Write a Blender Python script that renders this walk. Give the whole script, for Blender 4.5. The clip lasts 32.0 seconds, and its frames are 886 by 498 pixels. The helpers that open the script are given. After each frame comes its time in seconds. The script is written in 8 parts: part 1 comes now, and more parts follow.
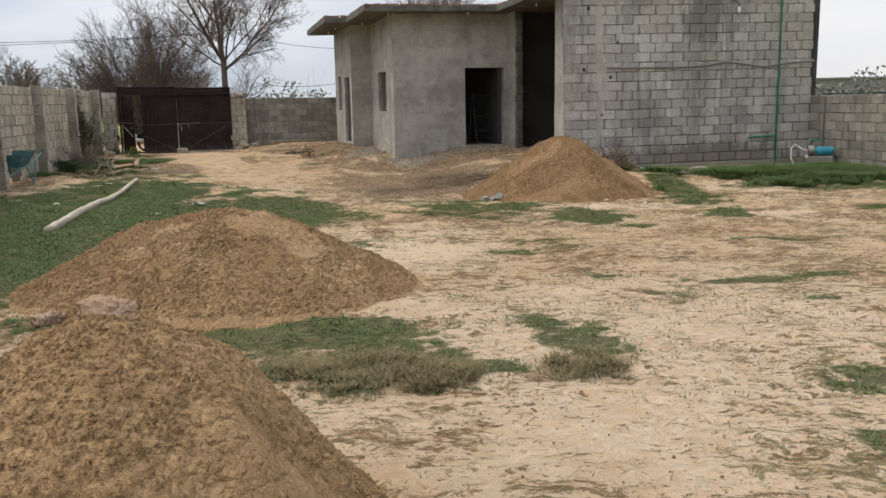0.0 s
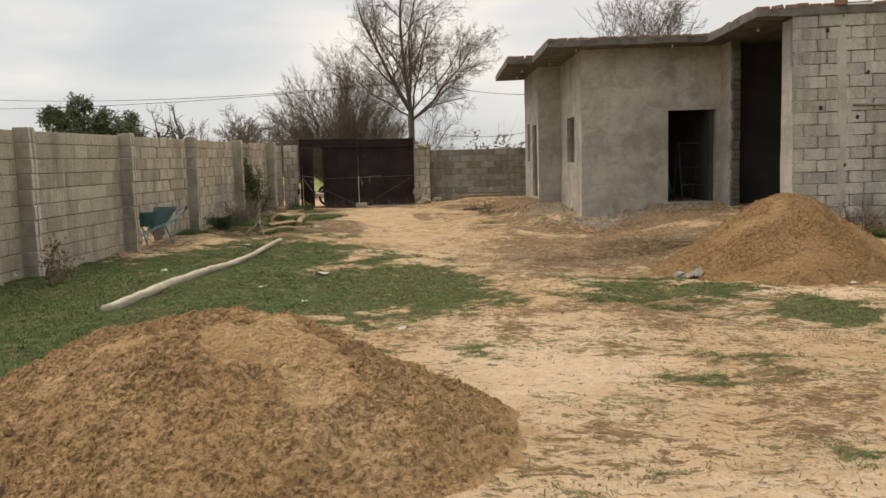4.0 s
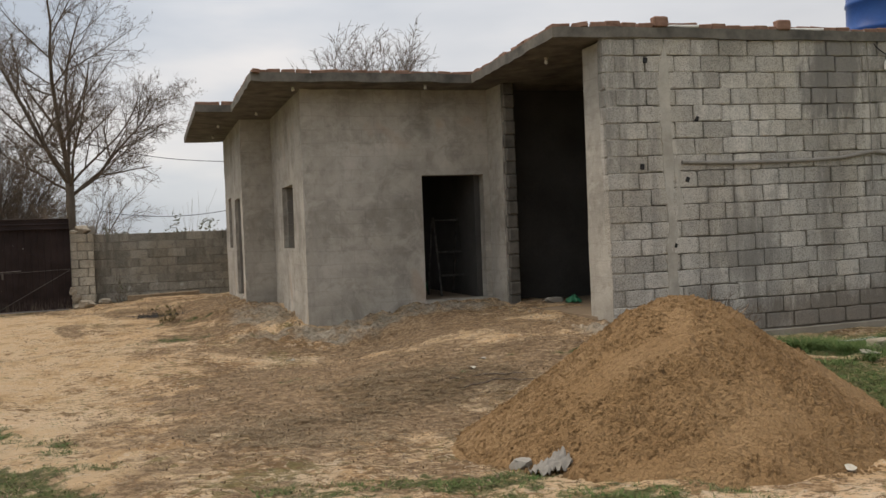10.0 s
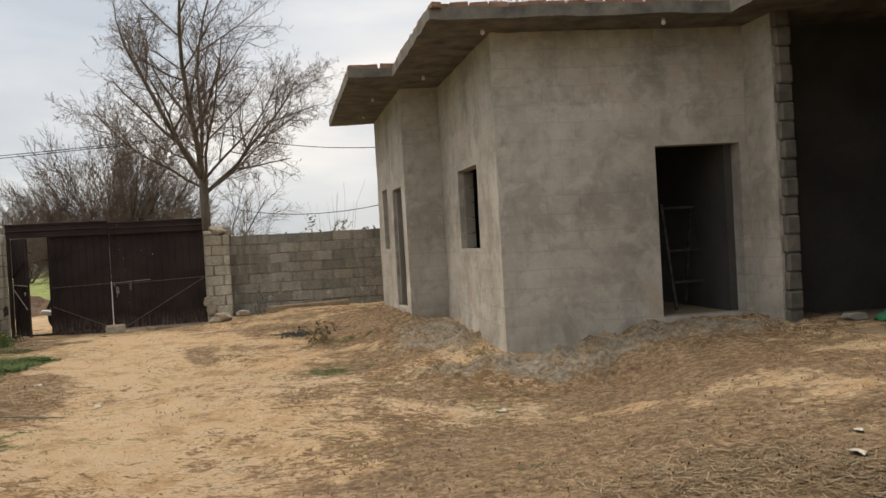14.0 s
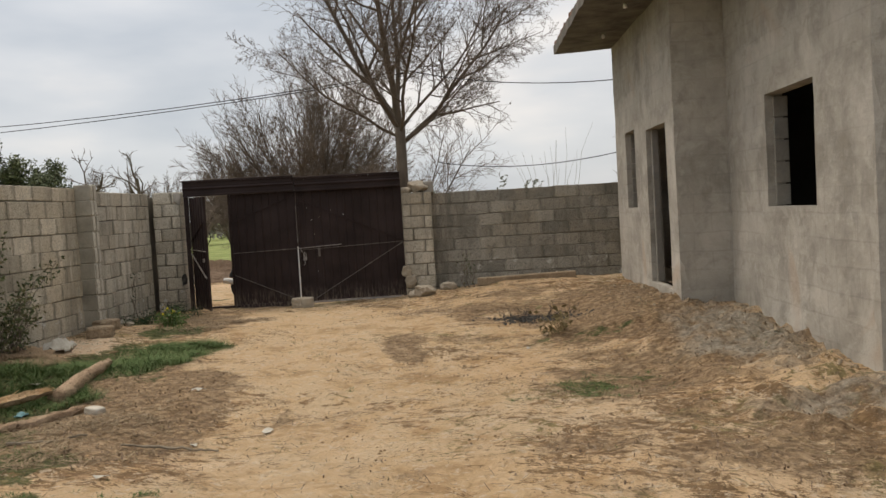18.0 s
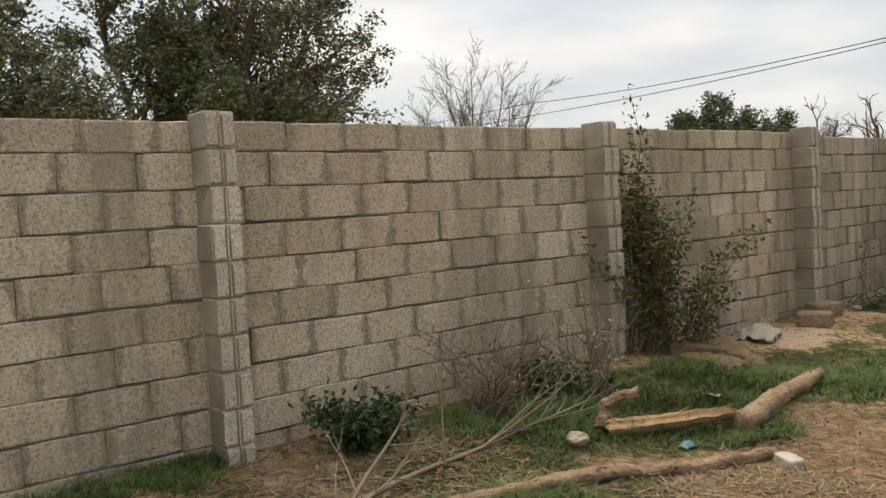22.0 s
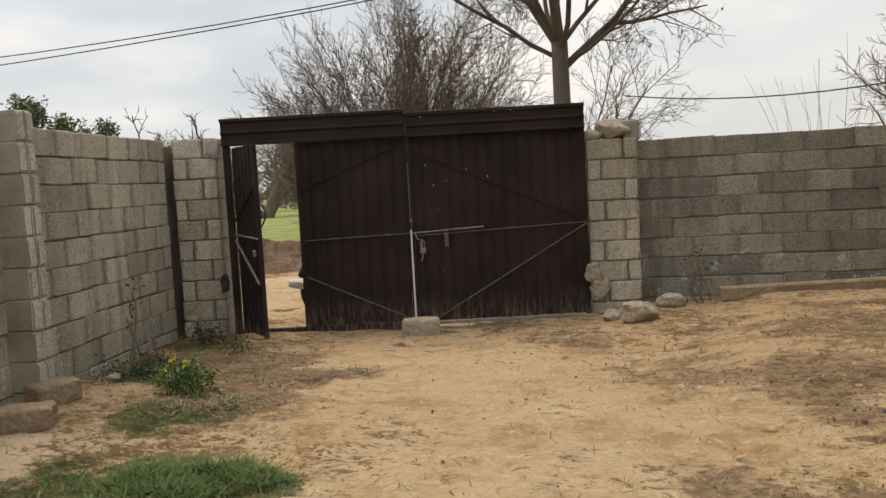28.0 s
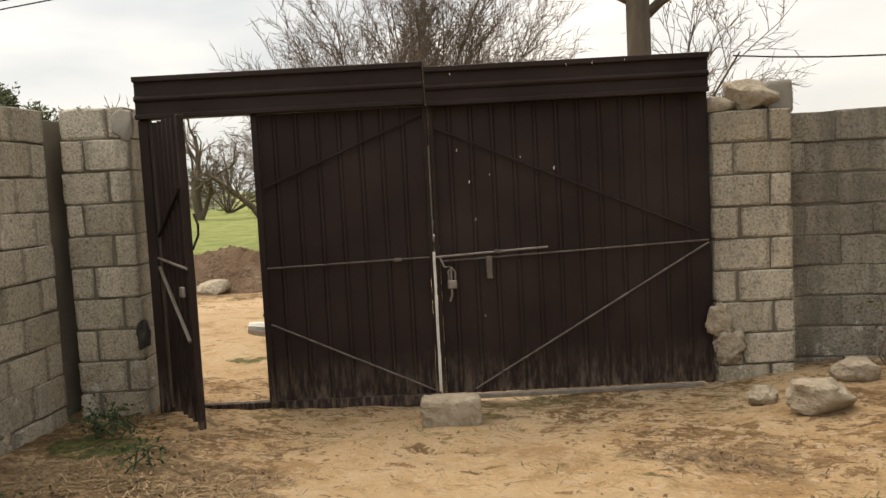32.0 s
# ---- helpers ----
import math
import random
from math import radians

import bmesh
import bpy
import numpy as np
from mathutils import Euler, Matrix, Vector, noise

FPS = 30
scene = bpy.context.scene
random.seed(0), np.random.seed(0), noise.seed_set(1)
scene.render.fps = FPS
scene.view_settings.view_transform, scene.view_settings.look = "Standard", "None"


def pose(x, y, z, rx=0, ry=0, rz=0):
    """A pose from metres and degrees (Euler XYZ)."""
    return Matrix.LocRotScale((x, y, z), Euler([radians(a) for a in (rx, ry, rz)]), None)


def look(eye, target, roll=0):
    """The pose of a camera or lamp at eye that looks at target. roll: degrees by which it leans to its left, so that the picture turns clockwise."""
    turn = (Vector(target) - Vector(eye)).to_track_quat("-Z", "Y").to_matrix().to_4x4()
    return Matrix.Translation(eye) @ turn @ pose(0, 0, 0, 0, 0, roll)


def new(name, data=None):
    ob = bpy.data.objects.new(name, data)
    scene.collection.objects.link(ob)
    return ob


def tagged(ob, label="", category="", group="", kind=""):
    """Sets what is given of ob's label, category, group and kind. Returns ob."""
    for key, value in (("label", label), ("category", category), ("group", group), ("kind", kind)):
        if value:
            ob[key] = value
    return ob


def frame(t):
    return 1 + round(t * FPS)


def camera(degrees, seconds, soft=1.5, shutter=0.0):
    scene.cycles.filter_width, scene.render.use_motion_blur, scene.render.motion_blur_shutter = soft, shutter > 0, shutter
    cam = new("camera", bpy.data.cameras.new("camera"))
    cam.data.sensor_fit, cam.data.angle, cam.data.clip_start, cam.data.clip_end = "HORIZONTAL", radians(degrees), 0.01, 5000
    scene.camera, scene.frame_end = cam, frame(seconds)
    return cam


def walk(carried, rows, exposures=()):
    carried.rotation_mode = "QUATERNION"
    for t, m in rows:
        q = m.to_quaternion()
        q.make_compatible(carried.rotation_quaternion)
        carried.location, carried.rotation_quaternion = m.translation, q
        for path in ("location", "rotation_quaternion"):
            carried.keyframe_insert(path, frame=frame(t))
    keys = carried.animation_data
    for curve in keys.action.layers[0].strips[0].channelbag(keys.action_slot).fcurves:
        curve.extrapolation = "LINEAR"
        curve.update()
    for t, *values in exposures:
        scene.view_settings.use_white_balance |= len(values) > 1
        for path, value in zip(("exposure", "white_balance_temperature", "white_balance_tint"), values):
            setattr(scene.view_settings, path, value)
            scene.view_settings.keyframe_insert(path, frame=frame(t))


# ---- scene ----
cam = camera(54.3, 32.0)
METRES, EYE, TILT, LEAN, TURN = 25.83, 1.575, 0.0, 0.0, 0.0
ROWS = [
    (0.0, 0.0, 0.0, 0.0, -0.17, -9.79, 0.96),
    (0.5, 0.0026, 0.0135, 0.0006, 4.43, -9.71, 1.84),
    (1.0, 0.0096, 0.0281, 0.0005, 6.57, -9.67, 1.0),
    (1.5, 0.0129, 0.045, -0.0004, 5.85, -9.6, 1.14),
    (2.0, 0.0158, 0.0607, -0.0004, 4.51, -10.16, 0.63),
    (2.5, 0.0198, 0.0758, -0.0018, 9.99, -10.27, -0.95),
    (4.5, 0.02, 0.1446, -0.0038, 14.26, -5.21, 1.5),
    (5.0, 0.0197, 0.1659, -0.0057, 8.01, -5.65, 1.48),
    (5.5, 0.0182, 0.1826, -0.0052, 5.81, -6.77, 2.29),
    (6.0, 0.0141, 0.1996, -0.0044, 7.06, -5.93, 3.6),
    (6.5, 0.0148, 0.2202, -0.0051, 4.1, -5.45, 2.54),
    (7.0, 0.0139, 0.2387, -0.0061, -5.0, -4.68, 1.42),
    (7.5, 0.0146, 0.2588, -0.0068, -13.98, -4.61, 0.95),
    (8.0, 0.0146, 0.2769, -0.006, -15.08, -4.61, 0.1),
    (8.5, 0.0092, 0.2954, -0.0058, -11.49, -3.55, 1.0),
    (9.0, 0.0053, 0.3167, -0.0063, -9.54, -3.61, 1.44),
    (9.5, -0.0006, 0.3333, -0.0046, -6.78, -2.22, 2.21),
    (10.0, -0.0078, 0.3537, -0.0047, -4.81, -1.06, 2.21),
    (10.5, -0.0114, 0.3744, -0.0042, -0.74, -1.34, 1.92),
    (11.0, -0.0167, 0.3921, -0.0034, 0.98, -0.57, 2.17),
    (11.5, -0.0201, 0.413, -0.004, 0.32, -0.01, 1.84),
    (12.0, -0.024, 0.4297, -0.0036, 0.05, 0.69, 1.01),
    (12.5, -0.0303, 0.4441, -0.0031, -0.6, 0.97, 1.3),
    (13.0, -0.0351, 0.4587, -0.0041, 0.86, 0.8, 1.49),
    (13.5, -0.0413, 0.4762, -0.0045, 2.44, 0.42, 2.3),
    (15.5, -0.0669, 0.5377, -0.0057, 6.63, -4.31, 4.43),
    (16.0, -0.0709, 0.5536, -0.005, 9.14, -4.19, 3.38),
    (16.5, -0.078, 0.5695, -0.0052, 10.59, -3.71, 3.27),
    (17.0, -0.0825, 0.5854, -0.0059, 10.96, -3.59, 3.92),
    (17.5, -0.0885, 0.6019, -0.0054, 14.06, -2.78, 3.82),
    (18.0, -0.0966, 0.6156, -0.0051, 15.75, -2.62, 3.34),
    (18.5, -0.1026, 0.6308, -0.0064, 20.64, -2.76, 3.26),
    (19.0, -0.1105, 0.6427, -0.0069, 28.89, -2.51, 2.72),
    (19.5, -0.1198, 0.6548, -0.0061, 32.55, -3.38, 3.17),
    (20.0, -0.1291, 0.6691, -0.0065, 36.84, -3.93, 3.45),
    (20.5, -0.1387, 0.6801, -0.0059, 41.62, -3.39, 3.16),
    (21.0, -0.1475, 0.687, -0.0041, 47.42, -2.36, 3.21),
    (21.5, -0.1532, 0.696, -0.0043, 57.11, -2.35, 3.36),
    (22.0, -0.1549, 0.6993, -0.004, 61.78, -3.11, 3.06),
    (22.5, -0.1555, 0.6989, -0.0037, 60.27, -2.67, 2.12),
    (23.0, -0.1557, 0.6988, -0.0039, 55.14, -2.17, 1.8),
    (23.5, -0.1561, 0.7002, -0.0042, 45.14, -3.68, 2.49),
    (24.0, -0.1604, 0.7085, -0.0055, 38.19, -5.6, 2.51),
    (24.5, -0.1659, 0.7196, -0.0041, 34.7, -4.57, 2.19),
    (25.0, -0.1754, 0.7314, -0.004, 28.99, -3.7, 3.15),
    (25.5, -0.1829, 0.7466, -0.0057, 25.65, -4.02, 3.57),
    (26.0, -0.1874, 0.7608, -0.0051, 23.75, -3.27, 2.43),
    (26.5, -0.1935, 0.7752, -0.0052, 20.59, -2.5, 1.72),
    (28.5, -0.2169, 0.8346, -0.0071, 21.2, -4.65, 4.05),
    (29.0, -0.2244, 0.8482, -0.0075, 23.12, -4.44, 3.66),
    (29.5, -0.2317, 0.8603, -0.0066, 22.2, -4.3, 3.36),
    (30.0, -0.2363, 0.8744, -0.0068, 23.08, -4.46, 3.62),
    (30.5, -0.2445, 0.8895, -0.008, 23.0, -5.91, 4.0),
    (31.0, -0.2514, 0.9022, -0.0065, 20.84, -6.95, 4.05),
    (31.5, -0.2558, 0.9167, -0.0066, 21.44, -5.86, 3.4),
    (32.0, -0.2611, 0.9297, -0.0063, 20.81, -4.49, 3.02),
]
walk(cam, [(t, pose(0, 0, EYE, TILT, LEAN, TURN) @ pose(METRES * x, METRES * y, METRES * z, 90 + pitch, roll, yaw)) for t, x, y, z, yaw, pitch, roll in ROWS],
     exposures=[(0.0, 0.25, 6200, 12), (1.0, 0.40, 6600, 12), (2.5, 0.28, 6800, 12), (5.0, 0.31, 7300, 12), (6.0, 0.33, 7300, 12), (8.0, 0.10, 6800, 12), (9.0, 0.06, 6600, 12), (13.0, 0.30, 6900, 12), (16.0, 0.32, 6900, 12), (18.0, 0.20, 6800, 12), (19.0, 0.18, 6700, 12), (21.0, 0.38, 7000, 12), (23.0, 0.42, 7100, 12), (26.0, 0.36, 7100, 12), (29.0, 0.38, 7000, 12), (30.0, 0.46, 7200, 12), (31.0, 0.90, 7200, 12), (32.0, 0.63, 7500, 12)])

# ---- sky and light ----
SUN_AZ, SUN_EL = radians(-75), radians(64)          # azimuth from +y towards -x, elevation


def build_sky():
    world = bpy.data.worlds.new("overcast_sky")
    scene.world = world
    world.use_nodes = True
    nt = world.node_tree
    nt.nodes.clear()
    N = lambda kind: nt.nodes.new(kind)
    out, bg = N("ShaderNodeOutputWorld"), N("ShaderNodeBackground")
    sky = N("ShaderNodeTexSky")
    sky.sky_type, sky.sun_disc = "NISHITA", False
    sky.sun_elevation, sky.sun_rotation = SUN_EL, SUN_AZ
    dim = N("ShaderNodeVectorMath")
    dim.operation = "SCALE"
    dim.inputs["Scale"].default_value = 0.1
    nt.links.new(sky.outputs[0], dim.inputs[0])
    co, mp = N("ShaderNodeTexCoord"), N("ShaderNodeMapping")
    mp.inputs["Scale"].default_value = (1.2, 1.2, 4.2)
    nt.links.new(co.outputs["Generated"], mp.inputs[0])
    cloud = N("ShaderNodeTexNoise")
    cloud.inputs["Scale"].default_value, cloud.inputs["Detail"].default_value, cloud.inputs["Roughness"].default_value = 1.7, 5.0, 0.5
    nt.links.new(mp.outputs[0], cloud.inputs["Vector"])
    ramp = N("ShaderNodeValToRGB")
    e = ramp.color_ramp.elements
    e[0].position, e[0].color = 0.36, (0.39, 0.435, 0.485, 1)
    e[1].position, e[1].color = 0.66, (0.72, 0.705, 0.685, 1)
    m = e.new(0.52)
    m.color = (0.53, 0.56, 0.59, 1)
    nt.links.new(cloud.outputs["Fac"], ramp.inputs[0])
    # a faint warm band low in the east
    sep = N("ShaderNodeSeparateXYZ")
    nt.links.new(co.outputs["Generated"], sep.inputs[0])
    east = N("ShaderNodeMapRange")
    east.inputs["From Min"].default_value, east.inputs["From Max"].default_value = -0.25, 0.7
    nt.links.new(sep.outputs["X"], east.inputs["Value"])
    low = N("ShaderNodeMapRange")
    low.inputs["From Min"].default_value, low.inputs["From Max"].default_value = 0.45, 0.0
    nt.links.new(sep.outputs["Z"], low.inputs["Value"])
    both = N("ShaderNodeMath")
    both.operation = "MULTIPLY"
    nt.links.new(east.outputs[0], both.inputs[0])
    nt.links.new(low.outputs[0], both.inputs[1])
    warm = N("ShaderNodeMix")
    warm.data_type = "RGBA"
    warm.inputs["B"].default_value = (0.76, 0.72, 0.67, 1)
    nt.links.new(both.outputs[0], warm.inputs["Factor"])
    nt.links.new(ramp.outputs[0], warm.inputs["A"])
    mix = N("ShaderNodeMix")
    mix.data_type = "RGBA"
    mix.inputs["Factor"].default_value = 0.9
    nt.links.new(dim.outputs[0], mix.inputs["A"])
    nt.links.new(warm.outputs["Result"], mix.inputs["B"])
    high = N("ShaderNodeMapRange")                      # an overcast sky is brighter towards the zenith
    high.inputs["From Min"].default_value, high.inputs["From Max"].default_value = 0.15, 1.0
    high.inputs["To Min"].default_value, high.inputs["To Max"].default_value = 1.0, 1.6
    nt.links.new(sep.outputs["Z"], high.inputs["Value"])
    lift = N("ShaderNodeVectorMath")
    lift.operation = "SCALE"
    nt.links.new(mix.outputs["Result"], lift.inputs[0])
    nt.links.new(high.outputs[0], lift.inputs["Scale"])
    nt.links.new(lift.outputs[0], bg.inputs["Color"])
    bg.inputs["Strength"].default_value = 1.12
    nt.links.new(bg.outputs[0], out.inputs[0])
    lamp = bpy.data.lights.new("sun", "SUN")
    lamp.energy, lamp.angle, lamp.color = 2.4, radians(45), (1.0, 0.91, 0.78)
    sun = new("sun", lamp)
    toward = Vector((math.sin(SUN_AZ) * math.cos(SUN_EL), math.cos(SUN_AZ) * math.cos(SUN_EL), math.sin(SUN_EL)))
    sun.matrix_world = look(toward * 40, (0, 0, 0))


build_sky()


# ---- materials ----
class Mat:
    """A small builder for node materials, in object or world coordinates."""

    def __init__(self, name, rough=0.9, metal=0.0, world=False):
        self.m = bpy.data.materials.new(name)
        self.m.use_nodes = True
        self.nt = self.m.node_tree
        self.b = self.nt.nodes["Principled BSDF"]
        self.b.inputs["Roughness"].default_value = rough
        self.b.inputs["Metallic"].default_value = metal
        self.b.inputs["Specular IOR Level"].default_value = 0.25
        if world:
            geo = self.nt.nodes.new("ShaderNodeNewGeometry")
            self.co = geo.outputs["Position"]
        else:
            self.co = self.nt.nodes.new("ShaderNodeTexCoord").outputs["Object"]

    def node(self, kind, **kw):
        n = self.nt.nodes.new(kind)
        for k, v in kw.items():
            n.inputs[k.replace("_", " ")].default_value = v
        return n

    def link(self, a, b):
        self.nt.links.new(a, b)

    def noise(self, scale, detail=4.0, rough=0.55, stretch=None, offset=None, dist=0.0):
        n = self.node("ShaderNodeTexNoise", Scale=scale, Detail=detail, Roughness=rough, Distortion=dist)
        src = self.co
        if stretch:
            mp = self.node("ShaderNodeMapping")
            mp.inputs["Scale"].default_value = stretch
            self.link(src, mp.inputs[0])
            src = mp.outputs[0]
        if offset is not None:
            add = self.nt.nodes.new("ShaderNodeVectorMath")
            self.link(src, add.inputs[0])
            self.link(offset, add.inputs[1])
            src = add.outputs[0]
        self.link(src, n.inputs["Vector"])
        return n.outputs["Fac"]

    def ramp(self, fac, *stops):
        r = self.nt.nodes.new("ShaderNodeValToRGB")
        e = r.color_ramp.elements
        while len(e) < len(stops):
            e.new(0.5)
        for el, (p, c) in zip(e, stops):
            el.position, el.color = p, ((*c, 1) if len(c) == 3 else c) if isinstance(c, tuple) else (c, c, c, 1)
        self.link(fac, r.inputs[0])
        return r.outputs[0]

    def mix(self, fac, a, b, blend="MIX"):
        n = self.nt.nodes.new("ShaderNodeMix")
        n.data_type, n.blend_type = "RGBA", blend
        for sock, v in ((n.inputs["Factor"], fac), (n.inputs["A"], a), (n.inputs["B"], b)):
            if isinstance(v, (int, float)):
                sock.default_value = v
            elif isinstance(v, tuple):
                sock.default_value = (*v, 1) if len(v) == 3 else v
            else:
                self.link(v, sock)
        return n.outputs["Result"]

    def math(self, op, a, b=0.0):
        n = self.nt.nodes.new("ShaderNodeMath")
        n.operation = op
        for sock, v in ((n.inputs[0], a), (n.inputs[1], b)):
            if isinstance(v, (int, float)):
                sock.default_value = v
            else:
                self.link(v, sock)
        return n.outputs[0]

    def random(self):
        return self.nt.nodes.new("ShaderNodeObjectInfo").outputs["Random"]

    def island(self):
        return self.nt.nodes.new("ShaderNodeNewGeometry").outputs["Random Per Island"]

    def attr(self, name):
        n = self.nt.nodes.new("ShaderNodeAttribute")
        n.attribute_name = name
        return n.outputs["Fac"]

    def color(self, c):
        if isinstance(c, tuple):
            self.b.inputs["Base Color"].default_value = (*c, 1)
        else:
            self.link(c, self.b.inputs["Base Color"])
        return self

    def bump(self, height, strength=0.5, distance=0.01):
        n = self.node("ShaderNodeBump", Strength=strength, Distance=distance)
        self.link(height, n.inputs["Height"])
        self.link(n.outputs[0], self.b.inputs["Normal"])
        return self


def concrete_block(name, dark, light, tint, use_island=False, smear=0.7, stains=()):
    k = Mat(name, 0.95, world=True)
    rnd = k.island() if use_island else k.random()
    base = k.mix(rnd, dark, light)
    big = k.noise(0.9, 4)
    base = k.mix(k.ramp(big, (0.42, 0.0), (0.68, 0.75)), base, tint)
    damp = k.noise(0.55, 5, 0.65, (1.6, 1.6, 0.7))
    base = k.mix(k.ramp(damp, (0.50, 0.0), (0.66, 0.55)), base, tuple(c * 0.55 for c in dark))
    if not use_island:
        # mortar squeezed out over the ends of a block
        gen = k.nt.nodes.new("ShaderNodeTexCoord").outputs["Generated"]
        sep = k.nt.nodes.new("ShaderNodeSeparateXYZ")
        k.link(gen, sep.inputs[0])
        end = k.math("ABSOLUTE", k.math("SUBTRACT", sep.outputs["X"], 0.5))
        end = k.math("ADD", end, k.math("MULTIPLY", k.math("SUBTRACT", k.noise(11, 5, 0.7), 0.5), 0.42))
        base = k.mix(k.ramp(end, (0.40, 0.0), (0.435, smear)), base, k.mix(k.noise(6, 4), tuple(c * 0.52 for c in dark), tuple(c * 0.80 for c in dark)))
    lime = k.noise(5.5, 5, 0.75)
    zz = k.nt.nodes.new("ShaderNodeSeparateXYZ")
    k.link(k.co, zz.inputs[0])
    lowb = k.node("ShaderNodeMapRange", From_Min=0.75, From_Max=0.35)
    k.link(zz.outputs["Z"], lowb.inputs["Value"])
    base = k.mix(k.math("MULTIPLY", lowb.outputs[0], k.ramp(lime, (0.60, 0.0), (0.64, 0.85))), base, (0.62, 0.60, 0.55))
    grain = k.noise(62, 4, 0.82)
    base = k.mix(0.74, base, k.ramp(grain, (0.38, 0.26), (0.48, 0.94), (0.62, 1.22)), "MULTIPLY")
    pit = k.noise(27, 5, 0.8)
    base = k.mix(k.ramp(pit, (0.36, 0.6), (0.42, 0.0)), base, tuple(c * 0.38 for c in dark))
    run = k.noise(1.0, 6, 0.7, (2.4, 2.4, 0.32))
    base = k.mix(k.ramp(run, (0.52, 0.0), (0.64, 0.55)), base, tuple(c * 0.5 for c in dark))
    pale_run = k.noise(1.3, 6, 0.7, (3.0, 3.0, 0.5), dist=0.4)
    base = k.mix(k.ramp(pale_run, (0.57, 0.0), (0.66, 0.4)), base, tuple(min(c * 1.2, 0.8) for c in light))
    for px, py, pz, rxy, rz, colour, strength in stains:     # old water runs and mortar smears
        off = k.nt.nodes.new("ShaderNodeVectorMath")
        off.operation = "SUBTRACT"
        k.link(k.co, off.inputs[0])
        off.inputs[1].default_value = (px, py, pz)
        sc = k.nt.nodes.new("ShaderNodeVectorMath")
        sc.operation = "DIVIDE"
        k.link(off.outputs[0], sc.inputs[0])
        sc.inputs[1].default_value = (rxy, rxy, rz)
        ln = k.nt.nodes.new("ShaderNodeVectorMath")
        ln.operation = "LENGTH"
        k.link(sc.outputs[0], ln.inputs[0])
        reach = k.math("ADD", ln.outputs["Value"], k.math("MULTIPLY", k.math("SUBTRACT", k.noise(2.5, 6, 0.75, (2.2, 2.2, 0.5)), 0.5), 2.4))
        base = k.mix(k.ramp(reach, (0.55, strength), (1.0, 0.0)), base, colour)
    patch = k.noise(7, 5, 0.6)
    base = k.mix(k.ramp(patch, (0.55, 0.0), (0.72, 0.45)), base, (dark[0] * 0.62, dark[1] * 0.62, dark[2] * 0.62))
    k.color(base)
    k.bump(k.math("ADD", grain, k.math("MULTIPLY", k.noise(22, 4), 1.2)), 0.75, 0.012)
    return k.m


M_BLOCK = concrete_block("weathered_concrete_block", (0.475, 0.42, 0.325), (0.675, 0.605, 0.48), (0.51, 0.42, 0.295), smear=0.85)
M_BLOCK_FAR = concrete_block("weathered_concrete_block_row", (0.40, 0.355, 0.275), (0.58, 0.52, 0.415), (0.43, 0.36, 0.255), True)
M_BLOCK_END = concrete_block("weathered_gate_block", (0.38, 0.345, 0.275), (0.61, 0.56, 0.46), (0.43, 0.36, 0.26), smear=0.6)
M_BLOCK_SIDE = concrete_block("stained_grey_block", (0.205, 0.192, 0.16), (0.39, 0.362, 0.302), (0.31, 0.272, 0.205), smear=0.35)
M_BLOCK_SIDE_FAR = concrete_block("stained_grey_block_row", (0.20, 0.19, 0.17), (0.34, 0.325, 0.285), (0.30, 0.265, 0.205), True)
M_BLOCK_HOUSE = concrete_block("grey_concrete_block", (0.36, 0.342, 0.304), (0.60, 0.57, 0.507), (0.42, 0.38, 0.31), smear=0.25,
                               stains=[(6.1, 20.2, 3.35, 0.75, 0.7, (0.17, 0.16, 0.145), 0.8), (3.60, 19.78, 1.9, 0.22, 2.4, (0.50, 0.46, 0.38), 0.3), (6.3, 20.3, 0.2, 2.6, 0.38, (0.16, 0.14, 0.115), 0.75), (4.6, 19.95, 1.1, 0.5, 0.5, (0.2, 0.19, 0.17), 0.5)])


def simple(name, c1, c2, scale, rough=0.9, metal=0.0, bump=0.3, bscale=None, dist=0.006, spec=0.25, stretch=None, world=False):
    k = Mat(name, rough, metal, world)
    k.b.inputs["Specular IOR Level"].default_value = spec
    f = k.noise(scale, 5, 0.6, stretch)
    g = k.noise(bscale or scale * 9, 3, 0.6, stretch)
    col = k.mix(k.ramp(f, (0.3, 0.0), (0.7, 1.0)), c1, c2)
    col = k.mix(0.25, col, k.ramp(g, (0.3, 0.55), (0.65, 1.0)), "MULTIPLY")
    k.color(col)
    if bump:
        k.bump(k.math("ADD", f, g), bump, dist)
    return k.m


M_PILASTER = concrete_block("pale_block_on_edge", (0.52, 0.485, 0.405), (0.72, 0.68, 0.58), (0.50, 0.44, 0.35), smear=0.0)
M_SMEAR = simple("pale_cement_smear", (0.34, 0.315, 0.265), (0.52, 0.49, 0.425), 3.0, bscale=40, world=True, bump=0.7)
M_PIER_SIDE = simple("shaded_stained_block_side", (0.19, 0.17, 0.133), (0.40, 0.365, 0.295), 2.6, bscale=40, world=True, bump=0.8)
M_MORTAR = simple("cement_mortar", (0.23, 0.205, 0.16), (0.34, 0.305, 0.245), 3, bscale=60, world=True)
M_JOINT = simple("dark_joint_and_gap_shade", (0.12, 0.108, 0.088), (0.20, 0.18, 0.145), 3, bscale=60, world=True)
M_CONCRETE = simple("stained_concrete", (0.19, 0.175, 0.15), (0.34, 0.315, 0.27), 1.6, bscale=35, world=True)
M_BRICK = simple("old_red_brick", (0.17, 0.095, 0.068), (0.30, 0.185, 0.135), 7, bscale=60, world=True)
